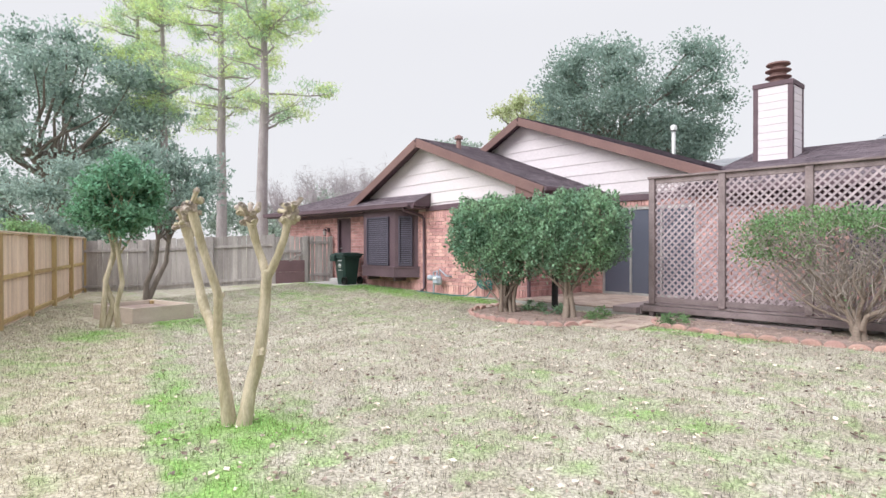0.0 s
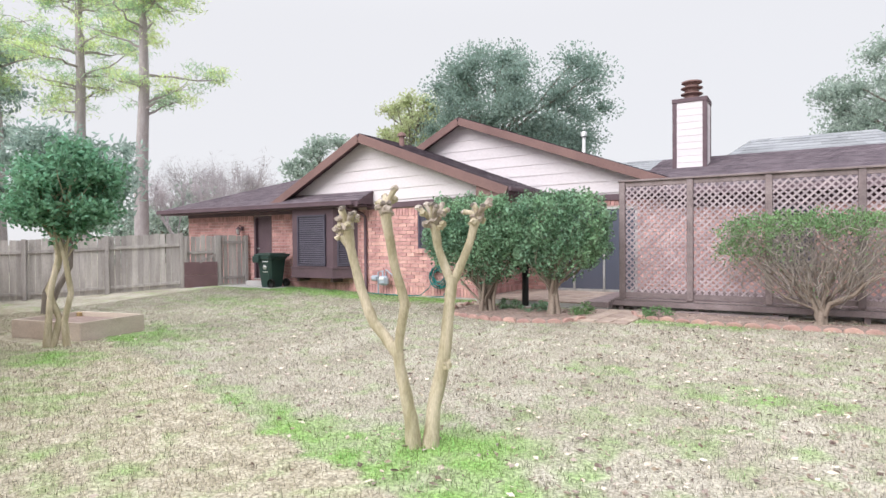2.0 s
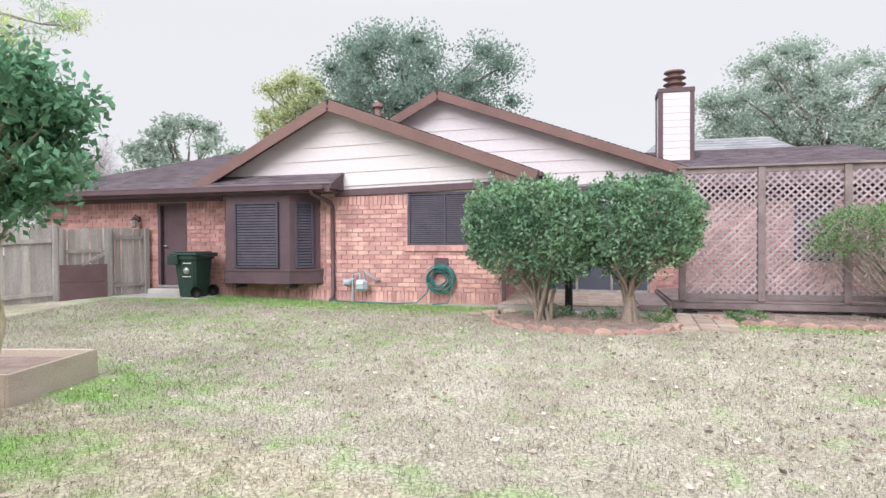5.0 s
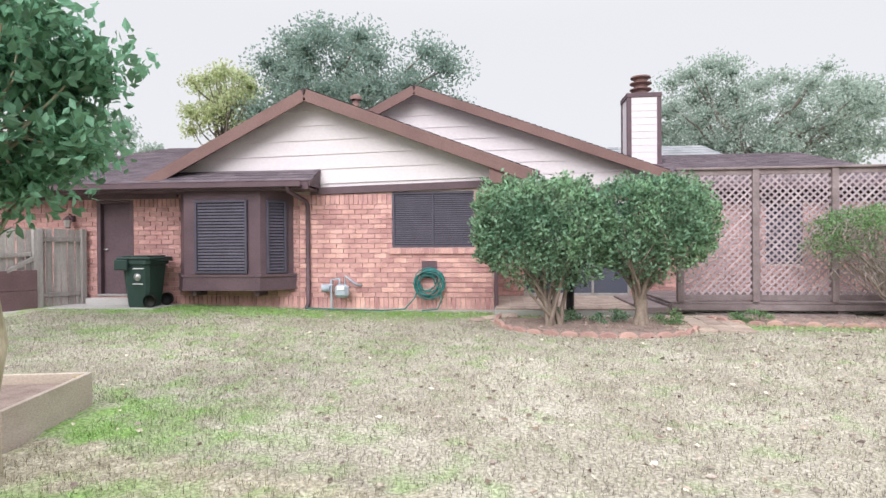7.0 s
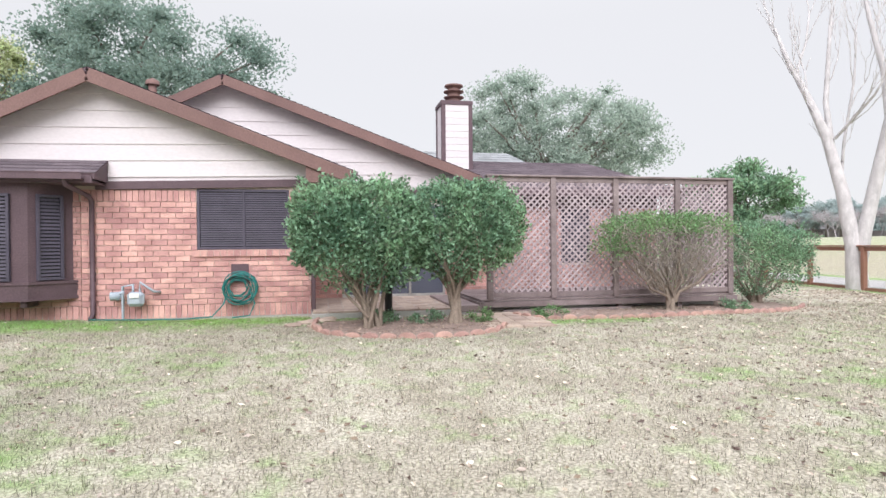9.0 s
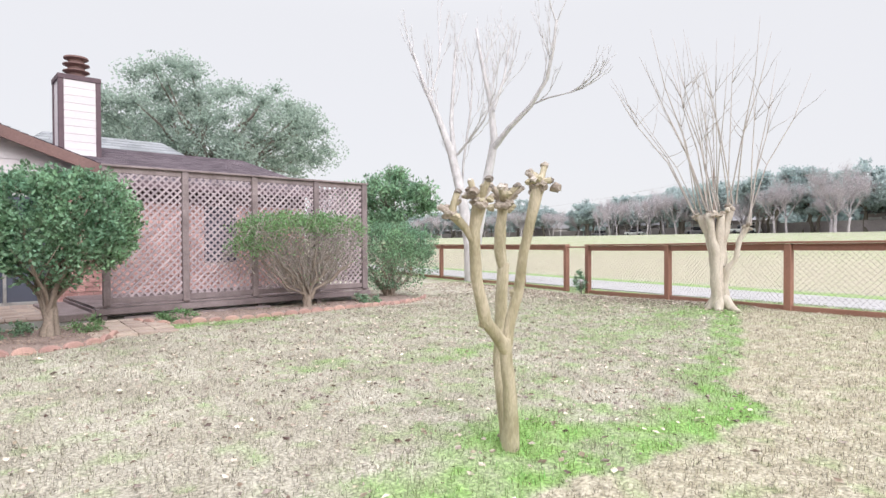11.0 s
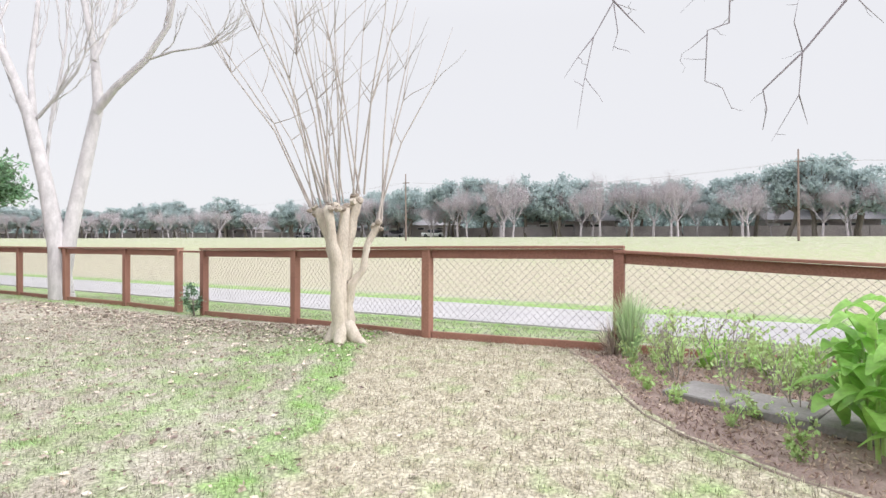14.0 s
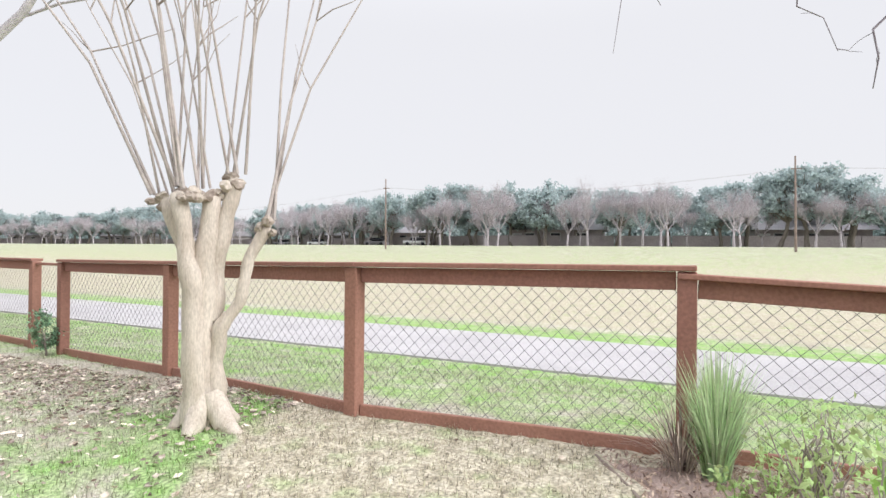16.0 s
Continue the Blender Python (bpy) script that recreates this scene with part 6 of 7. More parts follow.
E1 = smooth_line([(-8.05, 9.7), (-8.1, 8.9), (-7.8, 8.15), (-7.0, 7.7), (-6.0, 7.6), (-5.3, 7.85), (-4.95, 8.3)], 8)
E2 = smooth_line([(-4.3, 9.55), (-4.05, 9.05), (-3.2, 8.8), (-1.6, 8.75), (-0.2, 8.95), (1.2, 9.4), (2.5, 10.0), (3.1, 10.6)], 8)
bed("planting_bed", [tuple(p) for p in E1] + [(-4.95, 9.6), (-6, 9.95)], 0.03, MULCH, "dark mulch bed under the clipped shrubs")
bed("planting_bed", [tuple(p) for p in E2] + [(3.2, 12), (1.2, 12), (1.0, 10.1), (-4.2, 10.1)], 0.03, MULCH, "dark mulch bed along the deck")


def edging(line, label):
    t = thing("edging_blocks", (line[0].x, line[0].y, float(ground_z(*line[0]))), label, "edging")
    total, acc, pos = 0.0, 0.0, []
    for a, b in zip(line, line[1:]):
        seg = (b - a).length
        while acc <= total + seg:
            q = a.lerp(b, (acc - total) / seg)
            pos.append((q, math.atan2(b.y - a.y, b.x - a.x)))
            acc += 0.285
        total += seg
    me = None
    r = random.Random(3)
    for q, ang in pos:
        if me is None:
            bm = bmesh.new()
            outline = [(-0.135, -0.06), (0.135, -0.06)] + [(0.135 * math.cos(a), 0.035 + 0.075 * math.sin(a)) for a in np.linspace(0, math.pi, 7)]
            lo = [bm.verts.new((p[0], -0.035, p[1])) for p in outline]
            hi = [bm.verts.new((p[0], 0.035, p[1])) for p in outline]
            bm.faces.new(lo)
            bm.faces.new(hi[::-1])
            for i in range(len(lo)):
                j = (i + 1) % len(lo)
                bm.faces.new((lo[j], lo[i], hi[i], hi[j]))
            bmesh.ops.recalc_face_normals(bm, faces=bm.faces)
            bmesh.ops.bevel(bm, geom=list(bm.edges), offset=0.01, segments=1, affect="EDGES")
            me = bpy.data.meshes.new("block")
            bm.to_mesh(me)
            bm.free()
        ob = link_mesh("block", me, TERRA, t)
        ob.matrix_basis = Matrix.Translation(Vector((q.x, q.y, float(ground_z(q.x, q.y)) - 0.025 + r.uniform(-0.015, 0.012))) - t.location) @ Matrix.Rotation(ang + r.uniform(-0.06, 0.06), 4, "Z") @ Matrix.Rotation(r.uniform(-0.12, 0.12), 4, "X")
    return t


edging(E1, "scalloped terracotta concrete edging round the shrub bed")
edging(E2, "scalloped terracotta concrete edging along the deck bed")

patio = box("patio", -8.16, -4.93, 10.0, 12.9, -0.05, 0.165, CONCRETE, None, 0.02)
tagged(patio, "raised brick-paved patio before the sliding door", "patio", kind="structure")
pav = random.Random(6)
for iy in range(12):
    for ix in range(11):
        x0 = -8.14 + ix * 0.29 + (iy % 2) * 0.02
        box("paver", x0, x0 + 0.278, 10.01 + iy * 0.24, 10.01 + iy * 0.24 + 0.228, 0.166, 0.19 + pav.uniform(0, 0.006), PAVER, patio, 0)
walkway = thing("stepping_pavers", (-4.9, 9.0, 0.05), "mixed tan pavers set between patio and lawn", "paving")
for iy in range(6):
    for ix in range(4):
        x0, y0 = -5.25 + ix * 0.3 + iy * 0.02, 8.15 + iy * 0.3
        g = float(ground_z(x0, y0))
        box("paver", x0, x0 + 0.285, y0, y0 + 0.285, g - 0.04, g + 0.03 + pav.uniform(0, 0.012), PAVER, walkway, 0.006)
apron = box("concrete_apron", -17.3, -14.9, 9.55, 10.58, 0.0, 0.2, CONCRETE, None, 0.02)
tagged(apron, "pale concrete landing slab by the back door", "pavement", kind="structure")
apron2 = box("gate_apron", -18.6, -17.3, 8.9, 10.55, 0.0, 0.18, CONCRETE, None, 0.02)
tagged(apron2, "pale concrete strip under the gate", "pavement", kind="structure")

# raised planter box
PA, PB = Vector((-11.52, 2.5)), Vector((-11.78, 3.72))
pd = (PB - PA).normalized()
pn = Vector((-pd.y, pd.x))
planter = thing("planter_box", (-12, 3, -0.06), "low raised planter box of raw pine boards", "planter")
cor = [PA, PB, PB + pn * 1.6, PA + pn * 1.6]
for i in range(4):
    a, b = cor[i], cor[(i + 1) % 4]
    dd = (b - a).normalized() * (0.02 if i % 2 else -0.02)
    beam("board", (a.x + dd.x, a.y + dd.y, 0.1), (b.x - dd.x, b.y - dd.y, 0.1), 0.04, 0.32, PLANTWOOD, planter, 0.005)
for c in cor:
    q = c + ((cor[0] + cor[2]) / 2 - c).normalized() * 0.07
    box("corner_post", q.x - 0.04, q.x + 0.04, q.y - 0.04, q.y + 0.04, -0.06, 0.24, POSTWOOD, planter)
prism("soil", [tuple(c + ((cor[0] + cor[2]) / 2 - c).normalized() * 0.03) for c in cor], -0.05, 0.17, MULCH, planter, "dry dark soil", axis="z")

# bed by the rail fence
SLATE = material("grey_stone_slab", (0.30, 0.285, 0.285), (0.22, 0.205, 0.20), rough=0.9, scale=3, fine=40, bump=0.4)
BE = smooth_line([(4.85, 0.25), (4.3, 0.0), (3.4, -0.34), (2.45, -0.7), (1.8, -1.25), (1.3, -1.95), (1.0, -3.0), (1.0, -4.5)], 6)
bed("planting_bed", [tuple(p) for p in BE] + [(4.3, -5.0), (4.75, -3.0), (4.95, -0.35)], 0.02, MULCH, "reddish bark mulch bed by the rail fence")
EDGE = material("dark_edging_board", (0.27, 0.215, 0.185), (0.19, 0.15, 0.13), rough=0.95, scale=5, fine=40, bump=0.4)
edge = thing("bed_edging", (3, -0.5, 0), "almost buried dark brown edging round the mulch bed", "edging")
for a, b in zip(BE[::3], BE[3::3]):
    beam("edging_board", (a.x, a.y, float(ground_z(a.x, a.y)) - 0.018), (b.x, b.y, float(ground_z(b.x, b.y)) - 0.018), 0.03, 0.05, EDGE, edge, 0.008)
slab = thing("stepping_slab", (3.5, -1.7, 0.05), "grey stone stepping slabs in the mulch bed", "paving", "stone slabs")
sd = Vector((-0.5, -0.87)).normalized()
for k in range(3):
    c = Vector((3.22, -0.98)) + sd * (0.6 * k + 0.3)
    box("slab", -0.29, 0.29, -0.29, 0.29, -0.04, 0.05, SLATE, slab, 0.012, m=Matrix.Translation((c.x, c.y, 0.09)) @ Matrix.Rotation(math.atan2(sd.y, sd.x) + 0.04 * k, 4, "Z"))


def blade_tuft(name, base, n, h, spread, width, mat, label, category, seed, droop=0.5):
    """Long arching blades from one root."""
    r = np.random.default_rng(seed)
    t = thing(name, base, label, category)
    v, f = [], []
    for k in range(n):
        a, ln = r.uniform(0, 2 * math.pi), h * r.uniform(0.55, 1.1)
        out = spread * r.uniform(0.1, 1.0)
        d = np.array([math.cos(a), math.sin(a), 0])
        s = np.array([-d[1], d[0], 0]) * width * r.uniform(0.6, 1.2) / 2
        o = len(v)
        b = np.array(base) + d * r.uniform(0, 0.07)
        for q in (0, 0.35, 0.7, 1.0):
            p = b + d * out * q ** 1.6 + np.array([0, 0, ln * (q - droop * out / max(h, 0.1) * q ** 3)])
            wq = (1 - q ** 2.2) + 0.03
            v += [p - s * wq, p + s * wq]
        for q in range(3):
            f.append((o + 2 * q, o + 2 * q + 1, o + 2 * q + 3, o + 2 * q + 2))
    raw("blade_tuft", v, f, mat, t)["kind"] = "stuff"
    return t


blade_tuft("grass_clump", (4.62, -0.5, 0.03), 560, 0.9, 0.3, 0.014, TUFT, "tall ornamental grass clump against fence post", "grass clump", 91)
blade_tuft("grass_clump", (4.75, -0.3, 0.03), 160, 0.6, 0.5, 0.012, DEADLEAF, "dry straw blades at the foot of the grass clump", "grass clump", 92)
r9 = random.Random(19)
for k, (x, y) in enumerate(((4.3, -1.3), (4.45, -1.75), (4.1, -1.9), (4.5, -2.2), (3.9, -2.5), (4.35, -2.7), (3.4, -2.6), (4.2, -3.2), (3.2, -3.1), (4.5, -1.0), (3.75, -3.0), (4.55, -3.5), (3.95, -2.15), (3.6, -2.0), (4.35, -1.5), (4.05, -2.9), (3.0, -2.4), (3.55, -3.4), (4.25, -2.3), (2.9, -2.9))):
    blade_tuft("lily_clump", (x, y, 0.05), 18, 0.42 + 0.16 * r9.random(), 0.34, 0.07, WEED_LEAF if k % 2 else BRIGHT_LEAF, "fresh green broad-leaved lily clump", "plant", 100 + k, 0.7)["group"] = "lily clumps"


def canna(base, h, seed):
    """Upright stalks with broad pointed leaves that arch outwards."""
    rr = random.Random(seed)
    t = thing("canna_plant", base, "tall canna with large fresh green leaves", "plant", "cannas")
    b = Vector(base)
    for k in range(3):
        foot = b + Vector((rr.uniform(-0.12, 0.12), rr.uniform(-0.12, 0.12), -0.03))
        top = foot + Vector((rr.uniform(-0.1, 0.1), rr.uniform(-0.1, 0.1), h * rr.uniform(0.7, 1.0)))
        stalk = tubes("stalk", [(bend(foot, top, 4, 0.02, rr), [0.016, 0.014, 0.012, 0.01, 0.006])], WEED_LEAF, t)
        for j in range(7):
            s = foot.lerp(top, 0.22 + 0.78 * j / 6)
            ang = j * 2.4 + k * 1.3 + rr.uniform(-0.4, 0.4)
            d = Vector((math.cos(ang), math.sin(ang), 0))
            side = Vector((-d.y, d.x, 0))
            ln, wd, rise = rr.uniform(0.32, 0.5), rr.uniform(0.065, 0.1), rr.uniform(0.75, 1.1)
            v, f = [], []
            for i in range(8):
                q = i / 7
                c = s + d * ln * q * (0.55 + 0.25 * q) + Vector((0, 0, ln * (rise * q - 0.75 * q ** 2.6)))
                w = wd * (math.sin(math.pi * min(1, q * 0.92 + 0.06)) ** 0.8) + 0.003
                curl = Vector((0, 0, w * (0.35 + 0.12 * math.sin(q * 14 + j))))
                v += [c - side * w + curl, c, c + side * w + curl]
                if i:
                    o = 3 * i
                    f += [(o - 3, o - 2, o + 1, o), (o - 2, o - 1, o + 2, o + 1)]
            raw("leaf", [tuple(q) for q in v], f, BRIGHT_LEAF, stalk, shade=True)
    return t


for k, (x, y, h) in enumerate(((2.0, -2.15, 1.05), (1.72, -2.35, 0.8), (2.2, -2.5, 1.0), (2.35, -2.2, 0.75))):
    canna((x, y, 0.03), h, 120 + k)
for k, (x, y, h) in enumerate(((3.65, -1.0, 0.7), (3.1, -1.45, 0.55), (4.15, -0.95, 0.72), (2.8, -1.9, 0.5), (3.95, -1.4, 0.7), (3.35, -1.8, 0.6), (3.6, -2.3, 0.6))):
    t = thing("rose_bush", (x, y, 0.04), "sparse thorny bush with few small leaves", "shrub", "sparse bushes")
    limbs = []
    for j in range(6):
        grow(limbs, (x, y, 0.0), (r9.uniform(-0.6, 0.6), r9.uniform(-0.6, 0.6), 1), h * 0.42, 0.008, 2, r9, 0.6, 2, 0.3, 0.7)
    tubes("branchwork", limbs, TWIG, t, sides=4)
    ends = np.array([list(l[0][-1]) for l in limbs])
    rr = np.random.default_rng(k)
    leaves_mesh("foliage", ends[rr.integers(0, len(ends), 190)] + rr.normal(0, 0.06, (190, 3)), 0.055, WEED_LEAF, t, rng=rr)
evergreen("small_shrub", (6.72, 8.05, -0.05), (6.72, 8.05, 0.32), (0.24, 0.24, 0.27), 12, 1500, 0.05, 0.05, HEDGE_LEAF, "small round green shrub by the fence gate", "shrub", seed=131, trunk_r=0.015, clump=0.1)
for k, (x, y, sx) in enumerate(((-3.75, 9.2, 0.32), (-6.1, 9.0, 0.4), (-6.9, 9.2, 0.3), (-5.2, 8.9, 0.3), (0.6, 9.7, 0.35))):
    g = float(ground_z(x, y))
    evergreen("low_plant", (x, y, g), (x, y, g + 0.1), (sx, sx * 0.8, 0.12), 10, 900, 0.05, 0.05, WEED_LEAF if k > 4 else HEDGE_LEAF if k % 3 else HEDGE_LIGHT, "low leafy green ground plant", "plant", seed=140 + k, trunk_r=0.008, group="low ground plants", clump=0.09)
for k, (x, y) in enumerate(((-15.0, 1.2), (-16.3, 1.6), (-17.4, 2.0))):
    evergreen("vine", (x, y - 0.35, 0.0), (x, y - 0.25, 1.85), (0.6, 0.25, 0.2), 12, 900, 0.09, 0.05, HEDGE_LIGHT, "leafy vine growing over the cedar fence", "vine", seed=160 + k, trunk_r=0.02, group="vines", clump=0.16)

def sprig(base, h, seed):
    """A few thin stems with soft small leaves."""
    rr, r = random.Random(seed), np.random.default_rng(seed)
    t = thing("weed_sprig", base, "small soft green weed in the mulch", "plant", "weeds in the bed")
    limbs, pts = [], []
    for k in range(5):
        a = rr.uniform(0, 6.28)
        e = Vector(base) + Vector((math.cos(a) * h * 0.5, math.sin(a) * h * 0.5, h * rr.uniform(0.6, 1.0)))
        line = bend(Vector(base), e, 3, 0.02, rr)
        limbs.append((line, [0.005, 0.004, 0.003, 0.0015]))
        for q in line[1:]:
            pts.append(np.array(q) + r.normal(0, 0.022, (7, 3)))
    tubes("stalk", limbs, WEED_LEAF, t, sides=4)["kind"] = "stuff"
    leaves_mesh("foliage", np.concatenate(pts), 0.045, WEED_LEAF, t, rng=r, ratio=0.6)


for k, (x, y, h) in enumerate(((2.75, -0.95, 0.2), (2.3, -1.35, 0.24), (3.55, -0.6, 0.16), (2.05, -1.75, 0.2), (2.55, -1.55, 0.18), (3.1, -0.72, 0.14), (4.15, -0.55, 0.3), (4.3, -0.75, 0.34), (1.75, -1.7, 0.14), (3.75, -0.85, 0.3))):
    sprig((x, y, float(ground_z(x, y)) + 0.015), h, 300 + k)

# ---- loose things ----
BINGREEN = material("dark_green_plastic", (0.035, 0.068, 0.06), (0.026, 0.052, 0.046), rough=0.5, scale=3, fine=60, bump=0.1)
BLACK = material("black_plastic", (0.02, 0.02, 0.02), rough=0.5, scale=5)
can = thing("trash_bin", (-15.35, 10.0, 0.2), "dark green wheeled trash bin with closed lid", "trash bin")
bx, by, bz = -15.35, 10.02, 0.2
bm = bmesh.new()
secs = [(0.22, 0.25, 0.0), (0.23, 0.26, 0.05), (0.29, 0.34, 0.86), (0.33, 0.38, 0.88), (0.33, 0.38, 0.96)]
rings = []
for hx, hy, z in secs:
    c = 0.06
    rings.append([bm.verts.new((bx + sx * (hx - (c if k else 0)), by + sy * (hy - (0 if k else c)), bz + z)) for sx, sy, k in ((-1, -1, 1), (1, -1, 1), (1, -1, 0), (1, 1, 0), (1, 1, 1), (-1, 1, 1), (-1, 1, 0), (-1, -1, 0))])
for a, b in zip(rings, rings[1:]):
    for k in range(8):
        bm.faces.new((a[k], a[(k + 1) % 8], b[(k + 1) % 8], b[k]))
bm.faces.new(rings[0][::-1])
bm.faces.new(rings[-1])
part("body", bm, BINGREEN, can)
bm = bmesh.new()
add_box(bm, bx - 0.36, bx + 0.38, by - 0.41, by + 0.41, bz + 0.965, bz + 1.02, 0.02)
add_box(bm, bx - 0.28, bx + 0.28, by - 0.33, by + 0.33, bz + 1.02, bz + 1.05, 0.015)
part("lid", bm, BINGREEN, can)
box("lid_flap", bx - 0.38, bx - 0.1, by - 0.44, by - 0.38, bz + 0.76, bz + 0.97, BINGREEN, can, 0.015)
tubes("handle", [([(bx + 0.42, by - 0.3, bz + 0.95), (bx + 0.42, by + 0.3, bz + 0.95)], [0.02, 0.02])], BINGREEN, can)
for dy in (-0.3, 0.3):
    tubes("wheel", [([(bx + 0.3, by + dy - 0.04, bz + 0.13), (bx + 0.3, by + dy + 0.04, bz + 0.13)], [0.13, 0.13])], BLACK, can, "black rubber wheel", 16)
tubes("emblem", [([(bx + 0.05, by - 0.30, bz + 0.62), (bx + 0.05, by - 0.335, bz + 0.62)], [0.075, 0.075])], ALU, can, "pale round printed emblem", 16)
box("print_bar", bx - 0.02, bx + 0.2, by - 0.352, by - 0.33, bz + 0.78, bz + 0.8, WHITE, can, 0)
box("print_bar", bx - 0.05, bx + 0.16, by - 0.322, by - 0.30, bz + 0.47, bz + 0.488, WHITE, can, 0)

METER = material("meter_grey_paint", (0.44, 0.50, 0.58), (0.35, 0.40, 0.47), rough=0.5, scale=6, fine=60, bump=0.1)
meter = thing("gas_meter", (-11.3, 10.42, 0.15), "grey gas meter with pipes on the brick wall", "gas meter")
bm = bmesh.new()
add_box(bm, -11.42, -11.14, 10.3, 10.46, 0.36, 0.62, 0.05)
add_box(bm, -11.38, -11.18, 10.27, 10.31, 0.4, 0.58, 0.02)
part("meter_body", bm, METER, meter)
box("dial", -11.36, -11.2, 10.25, 10.268, 0.52, 0.6, WHITE, meter, 0.004)
tubes("pipe", [([(-11.52, 10.44, 0.1), (-11.52, 10.44, 0.72), (-11.34, 10.42, 0.75), (-11.34, 10.4, 0.6)], [0.025] * 4), ([(-11.22, 10.4, 0.6), (-11.22, 10.4, 0.8), (-11.0, 10.45, 0.62), (-10.92, 10.58, 0.6)], [0.025] * 4)], METER, meter)
tubes("regulator", [([(-11.72, 10.44, 0.55), (-11.58, 10.44, 0.55)], [0.08, 0.08]), ([(-11.72, 10.44, 0.55), (-11.5, 10.44, 0.62)], [0.03, 0.03])], METER, meter, sides=12)

HOSE = material("green_hose", (0.03, 0.22, 0.21), (0.015, 0.12, 0.12), rough=0.4, scale=10, fine=50, bump=0.1)
hose = thing("garden_hose", (-9.5, 10.4, 0.2), "coiled green garden hose on a wall hanger", "hose")
rh = random.Random(2)
pts = []
for k in range(200):
    a = k * 2 * math.pi / 20
    rad = 0.23 + 0.075 * math.sin(k * 0.043 + 1) + 0.03 * math.sin(k * 0.37) + 0.012 * rh.uniform(-1, 1)
    pts.append((-9.5 + rad * math.cos(a), 10.50 - 0.1 * (k / 200) + 0.01 * rh.uniform(-1, 1), 0.66 + (rad * 1.02 if math.sin(a) < 0 else rad * 0.92) * math.sin(a)))
tubes("coil", [(pts, [0.0115] * len(pts))], HOSE, hose, sides=6)
tubes("loose_end", [([(-9.72, 10.45, 0.55), (-9.78, 10.4, 0.35), (-9.95, 10.2, 0.15), (-10.4, 10.1, 0.13), (-11.2, 10.15, 0.14), (-12.0, 10.2, 0.16)], [0.014] * 6), ([(-9.3, 10.42, 0.6), (-9.22, 10.4, 0.35), (-9.3, 10.3, 0.14), (-9.6, 10.2, 0.12)], [0.014] * 4)], HOSE, hose, sides=6)
bm = bmesh.new()
for k in range(9):
    a = math.pi * k / 8
    add_box(bm, -9.5 + 0.17 * math.cos(a) - 0.012, -9.5 + 0.17 * math.cos(a) + 0.012, 10.42, 10.59, 0.74 + 0.17 * math.sin(a) - 0.012, 0.74 + 0.17 * math.sin(a) + 0.012, 0)
add_box(bm, -9.66, -9.34, 10.57, 10.587, 0.75, 1.1, 0.01)
part("hanger", bm, BROWN, hose, "brown metal hose hanger")

lamp = thing("wall_lantern", (-17.36, 10.5, 1.85), "small dark brown carriage wall lantern, unlit", "lamp")
box("bracket", -17.4, -17.32, 10.52, 10.588, 1.98, 2.12, BROWN, lamp, 0.01)
tubes("arm", [([(-17.36, 10.55, 2.08), (-17.36, 10.45, 2.15), (-17.36, 10.4, 2.08)], [0.012] * 3)], BROWN, lamp)
bm = bmesh.new()
bmesh.ops.create_cone(bm, segments=6, radius1=0.1, radius2=0.02, depth=0.09, cap_ends=True, matrix=Matrix.Translation((-17.36, 10.4, 2.06)))
bmesh.ops.create_cone(bm, segments=6, radius1=0.055, radius2=0.05, depth=0.03, cap_ends=True, matrix=Matrix.Translation((-17.36, 10.4, 1.85)))
part("cap", bm, BROWN, lamp)
bm = bmesh.new()
bmesh.ops.create_cone(bm, segments=6, radius1=0.055, radius2=0.085, depth=0.15, cap_ends=True, matrix=Matrix.Translation((-17.36, 10.4, 1.94)))
part("glass_shade", bm, ALU, lamp, "frosted glass shade")

grill = thing("pedestal_grill", (-6.75, 9.75, 0.06), "small black pedestal grill behind the shrubs", "grill")
tubes("pole", [([(-6.75, 9.75, 0.0), (-6.75, 9.75, 0.95)], [0.075, 0.075])], BLACK, grill, sides=10)
bm = bmesh.new()
add_box(bm, -7.0, -6.5, 9.55, 9.95, 0.95, 1.25, 0.06)
part("firebox", bm, BLACK, grill)
box("foot_slab", -7.0, -6.5, 9.5, 9.98, 0.02, 0.09, CONCRETE, grill)

stones = thing("loose_stones", (-8.3, 9.3, 0.1), "few flat tan stones at the wall corner", "stone")
for k, (x, y, s) in enumerate(((-8.45, 9.2, 0.16), (-8.2, 9.5, 0.2), (-7.9, 9.75, 0.22), (-8.1, 9.05, 0.13))):
    bm = bmesh.new()
    knuckle(bm, (0, 0, 0), s, None)
    bmesh.ops.scale(bm, vec=(1, 0.8, 0.3), verts=bm.verts)
    bmesh.ops.translate(bm, vec=(x, y, float(ground_z(x, y)) + 0.02), verts=bm.verts)
    part("stone", bm, PAVER, stones)

# ---- turf, litter ----
def inside_house(x, y):
    return ((y > 10.5) & (x > -20.5) & (x < -8.1)) | ((y > 9.9) & (x > -8.2) & (x < 1.0))


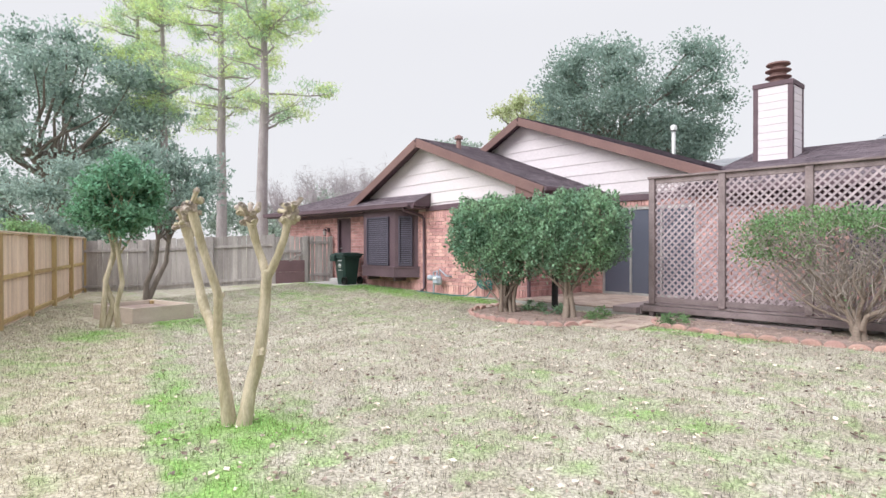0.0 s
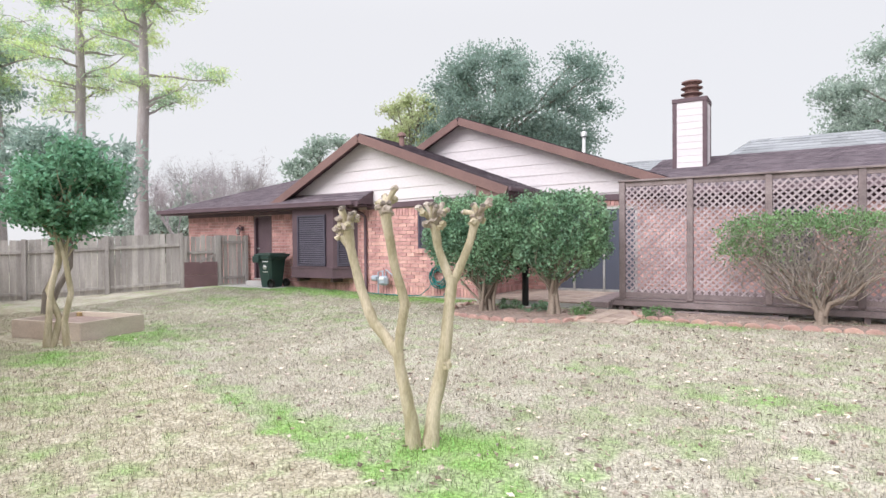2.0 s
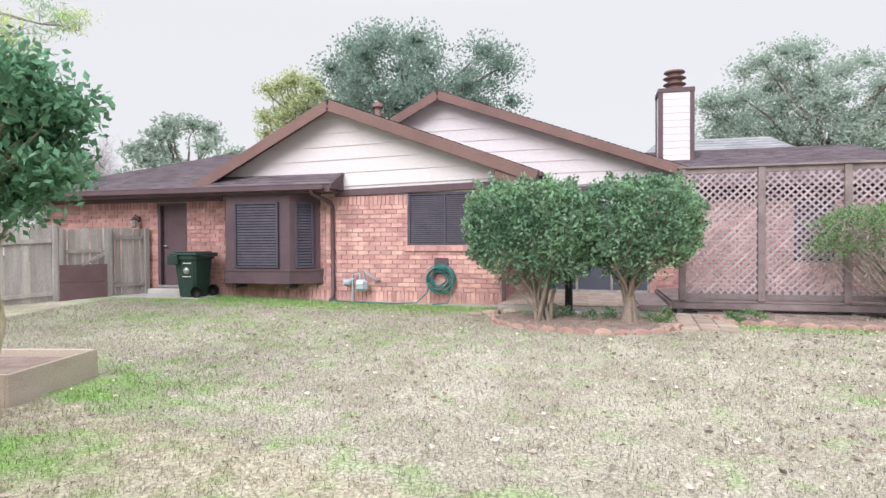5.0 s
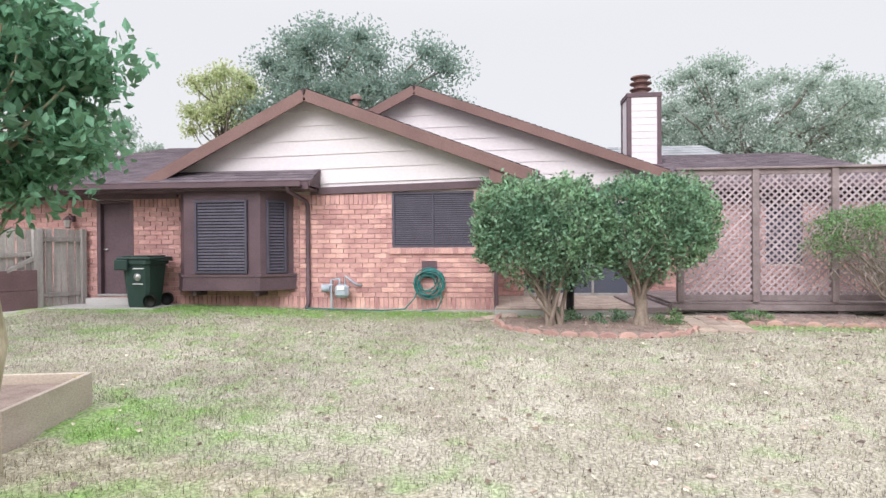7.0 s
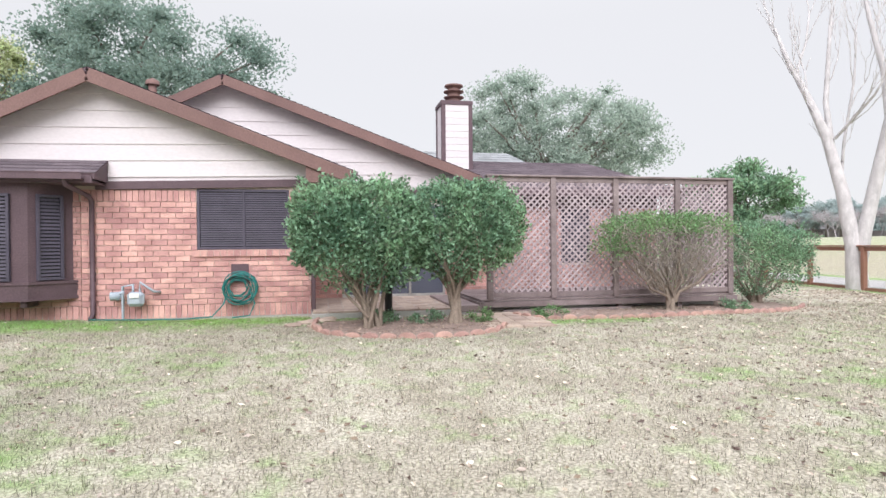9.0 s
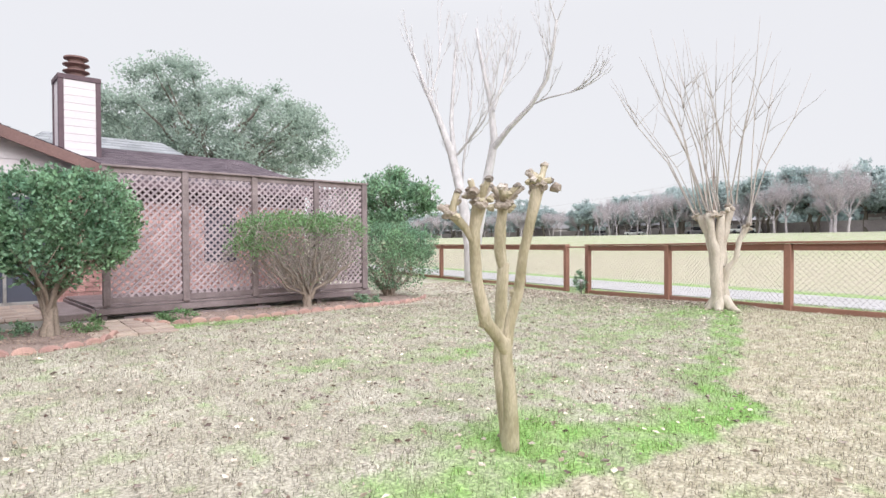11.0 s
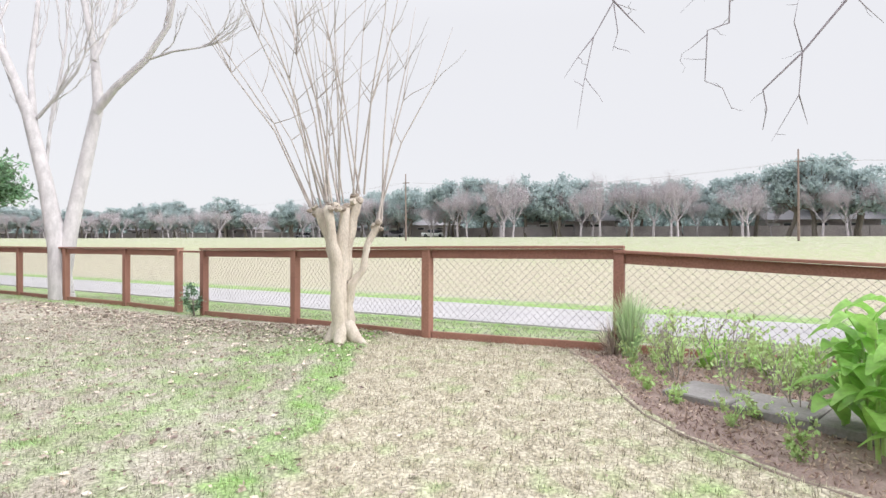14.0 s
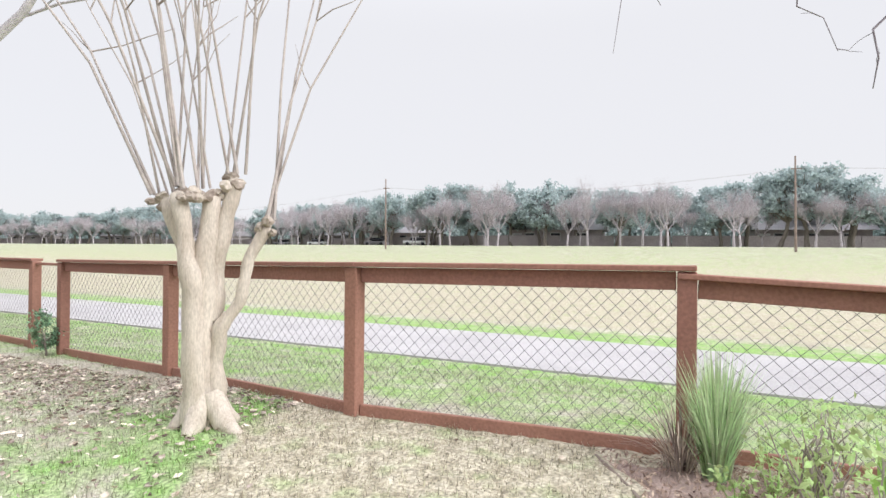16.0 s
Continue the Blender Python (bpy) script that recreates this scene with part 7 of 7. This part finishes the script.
def in_beds(x, y):
    b1 = ((x + 6.5) / 1.7) ** 2 + ((y - 8.75) / 1.1) ** 2 < 1
    b2 = (x > -4.3) & (x < 3) & (y > 8.85 + 0.08 * np.maximum(x + 1, 0) ** 1.3) & (y < 10.2)
    b3 = (x > 1.0) & (x < 5) & (y < np.interp(x, [1.0, 1.3, 1.8, 2.45, 3.4, 4.3, 4.85], [-3, -1.95, -1.25, -0.7, -0.34, 0, 0.25])) & (y > -5.5)
    b4 = (x > -13.5) & (x < -11.4) & (y > 1.9) & (y < 3.8)
    b5 = (x > -18.6) & (x < -14.9) & (y > 9.5)
    b6 = (x > -5.3) & (x < -4.0) & (y > 8.1) & (y < 10)
    return b1 | b2 | b3 | b4 | b5 | b6


def turf(name, n, x0, x1, y0, y1, h, w, seed, keep, label):
    r = np.random.default_rng(seed)
    x, y = r.uniform(x0, x1, n), r.uniform(y0, y1, n)
    ok = keep(x, y, r) & ~inside_house(x, y) & ~in_beds(x, y)
    x, y = x[ok], y[ok]
    n = len(x)
    g = green_amount(x, y)
    a = r.uniform(0, 2 * math.pi, n)
    ln = h * r.uniform(0.5, 1.3, n) * (1 + 0.35 * np.clip(g, 0, 1))
    tilt = r.uniform(0.15, 1.3, n)
    b = np.stack([x, y, ground_z(x, y) - 0.004], 1)
    s = np.stack([-np.sin(a), np.cos(a), np.zeros(n)], 1) * (w * r.uniform(0.6, 1.3, n))[:, None] / 2
    d = np.stack([np.cos(a) * np.sin(tilt), np.sin(a) * np.sin(tilt), np.cos(tilt)], 1) * ln[:, None]
    v = np.stack([b - s, b + s, b + d], 1).reshape(-1, 3)
    ob = raw(name, v, np.arange(3 * n).reshape(-1, 3), BLADE)
    turf_attribute(ob, "green", np.repeat(g + r.normal(0, 0.12, n), 3))
    turf_attribute(ob, "sod", np.repeat(sod_amount(x, y), 3))
    return tagged(ob, label, "grass", kind="stuff")


turf("lawn_grass", 640000, -17, 6.5, -4.2, 10.5, 0.05, 0.006, 201, lambda x, y, r: (x - 0.16 * y < 5.0) & (y > -0.35 * x - 6.0), "short dry straw-coloured lawn grass with green patches")
turf("verge_grass", 110000, 4.5, 14, -6, 16, 0.055, 0.007, 202, lambda x, y, r: (x - 0.16 * y > 5.05) & (x - 0.16 * y < 9.1), "short green grass between fence and trail")
r8 = np.random.default_rng(9)
n = 36000
lx, ly = r8.uniform(-14, 7, n), r8.uniform(-3.5, 14, n)
dens = np.where(ly > sod_edge(lx), 0.14 + 0.36 * smooth(-9, -2, lx) + 0.5 * smooth(1.0, 5.0, lx - 0.16 * ly + 0.3 * smooth(2, 6, ly)) * smooth(3.2, 5.0, ly), 0.035)
ok = (r8.uniform(size=n) < dens) & ~inside_house(lx, ly) & (lx - 0.16 * ly < 5.0)
lx, ly = lx[ok], ly[ok]
fy = r8.uniform(2.9, 14, 3400)
fx = 4.75 + 0.2 * fy - np.abs(r8.normal(0, 0.75, len(fy)))
lx, ly = np.concatenate([lx, fx]), np.concatenate([ly, fy])
lv = np.stack([lx, ly, ground_z(lx, ly) + 0.028], 1)
litter = leaves_mesh("leaf_litter", lv, 0.068, DEADLEAF, rng=r8, up=0, ratio=0.7, normals=None)
vv = np.zeros(len(litter.data.vertices) * 3, np.float32)
litter.data.vertices.foreach_get("co", vv)
vv = vv.reshape(-1, 3)
gzv = ground_z(vv[:, 0], vv[:, 1]) + 0.02
vv[:, 2] = gzv + np.clip((vv[:, 2] - gzv) * 0.45, -0.005, 0.05)
litter.data.vertices.foreach_set("co", vv.ravel())
tagged(litter, "scattered curled brown dead leaves on the lawn", "leaves", kind="stuff")
for nm, cxs, count, sd_ in (("mulch_chips", (1.0, 4.9, -4.5, 0.3), 18000, 1), ("mulch_chips", (-8.0, -4.9, 7.7, 9.7), 1500, 2), ("mulch_chips", (-4.2, 3.2, 8.8, 10.1), 1800, 3)):
    rc = np.random.default_rng(sd_)
    mx, my = rc.uniform(cxs[0], cxs[1], count), rc.uniform(cxs[2], cxs[3], count)
    ok = in_beds(mx, my)
    mx, my = mx[ok], my[ok]
    chips = leaves_mesh(nm, np.stack([mx, my, ground_z(mx, my) + 0.035], 1), 0.048, CHIPS, rng=rc, up=0, ratio=0.3)
    tagged(chips, "reddish brown bark mulch chips in a bed", "mulch", kind="stuff")

# ---- bricks of the nearest wall ----
brick_me = None
for x, z, w, h in brick_layout(-12.25, -8.18, 0.1, 2.5, holes):
    if brick_me is None:
        bm = bmesh.new()
        add_box(bm, -0.5, 0.5, -0.5, 0.5, -0.5, 0.5)
        brick_me = bpy.data.meshes.new("brick")
        bm.to_mesh(brick_me)
        bm.free()
    ob = link_mesh("brick", brick_me, BRICK, wall)
    ob.location, ob.scale = (x, F - 0.002 * (hash((round(x * 50), round(z * 50))) % 3), z), (w, 0.024, h)
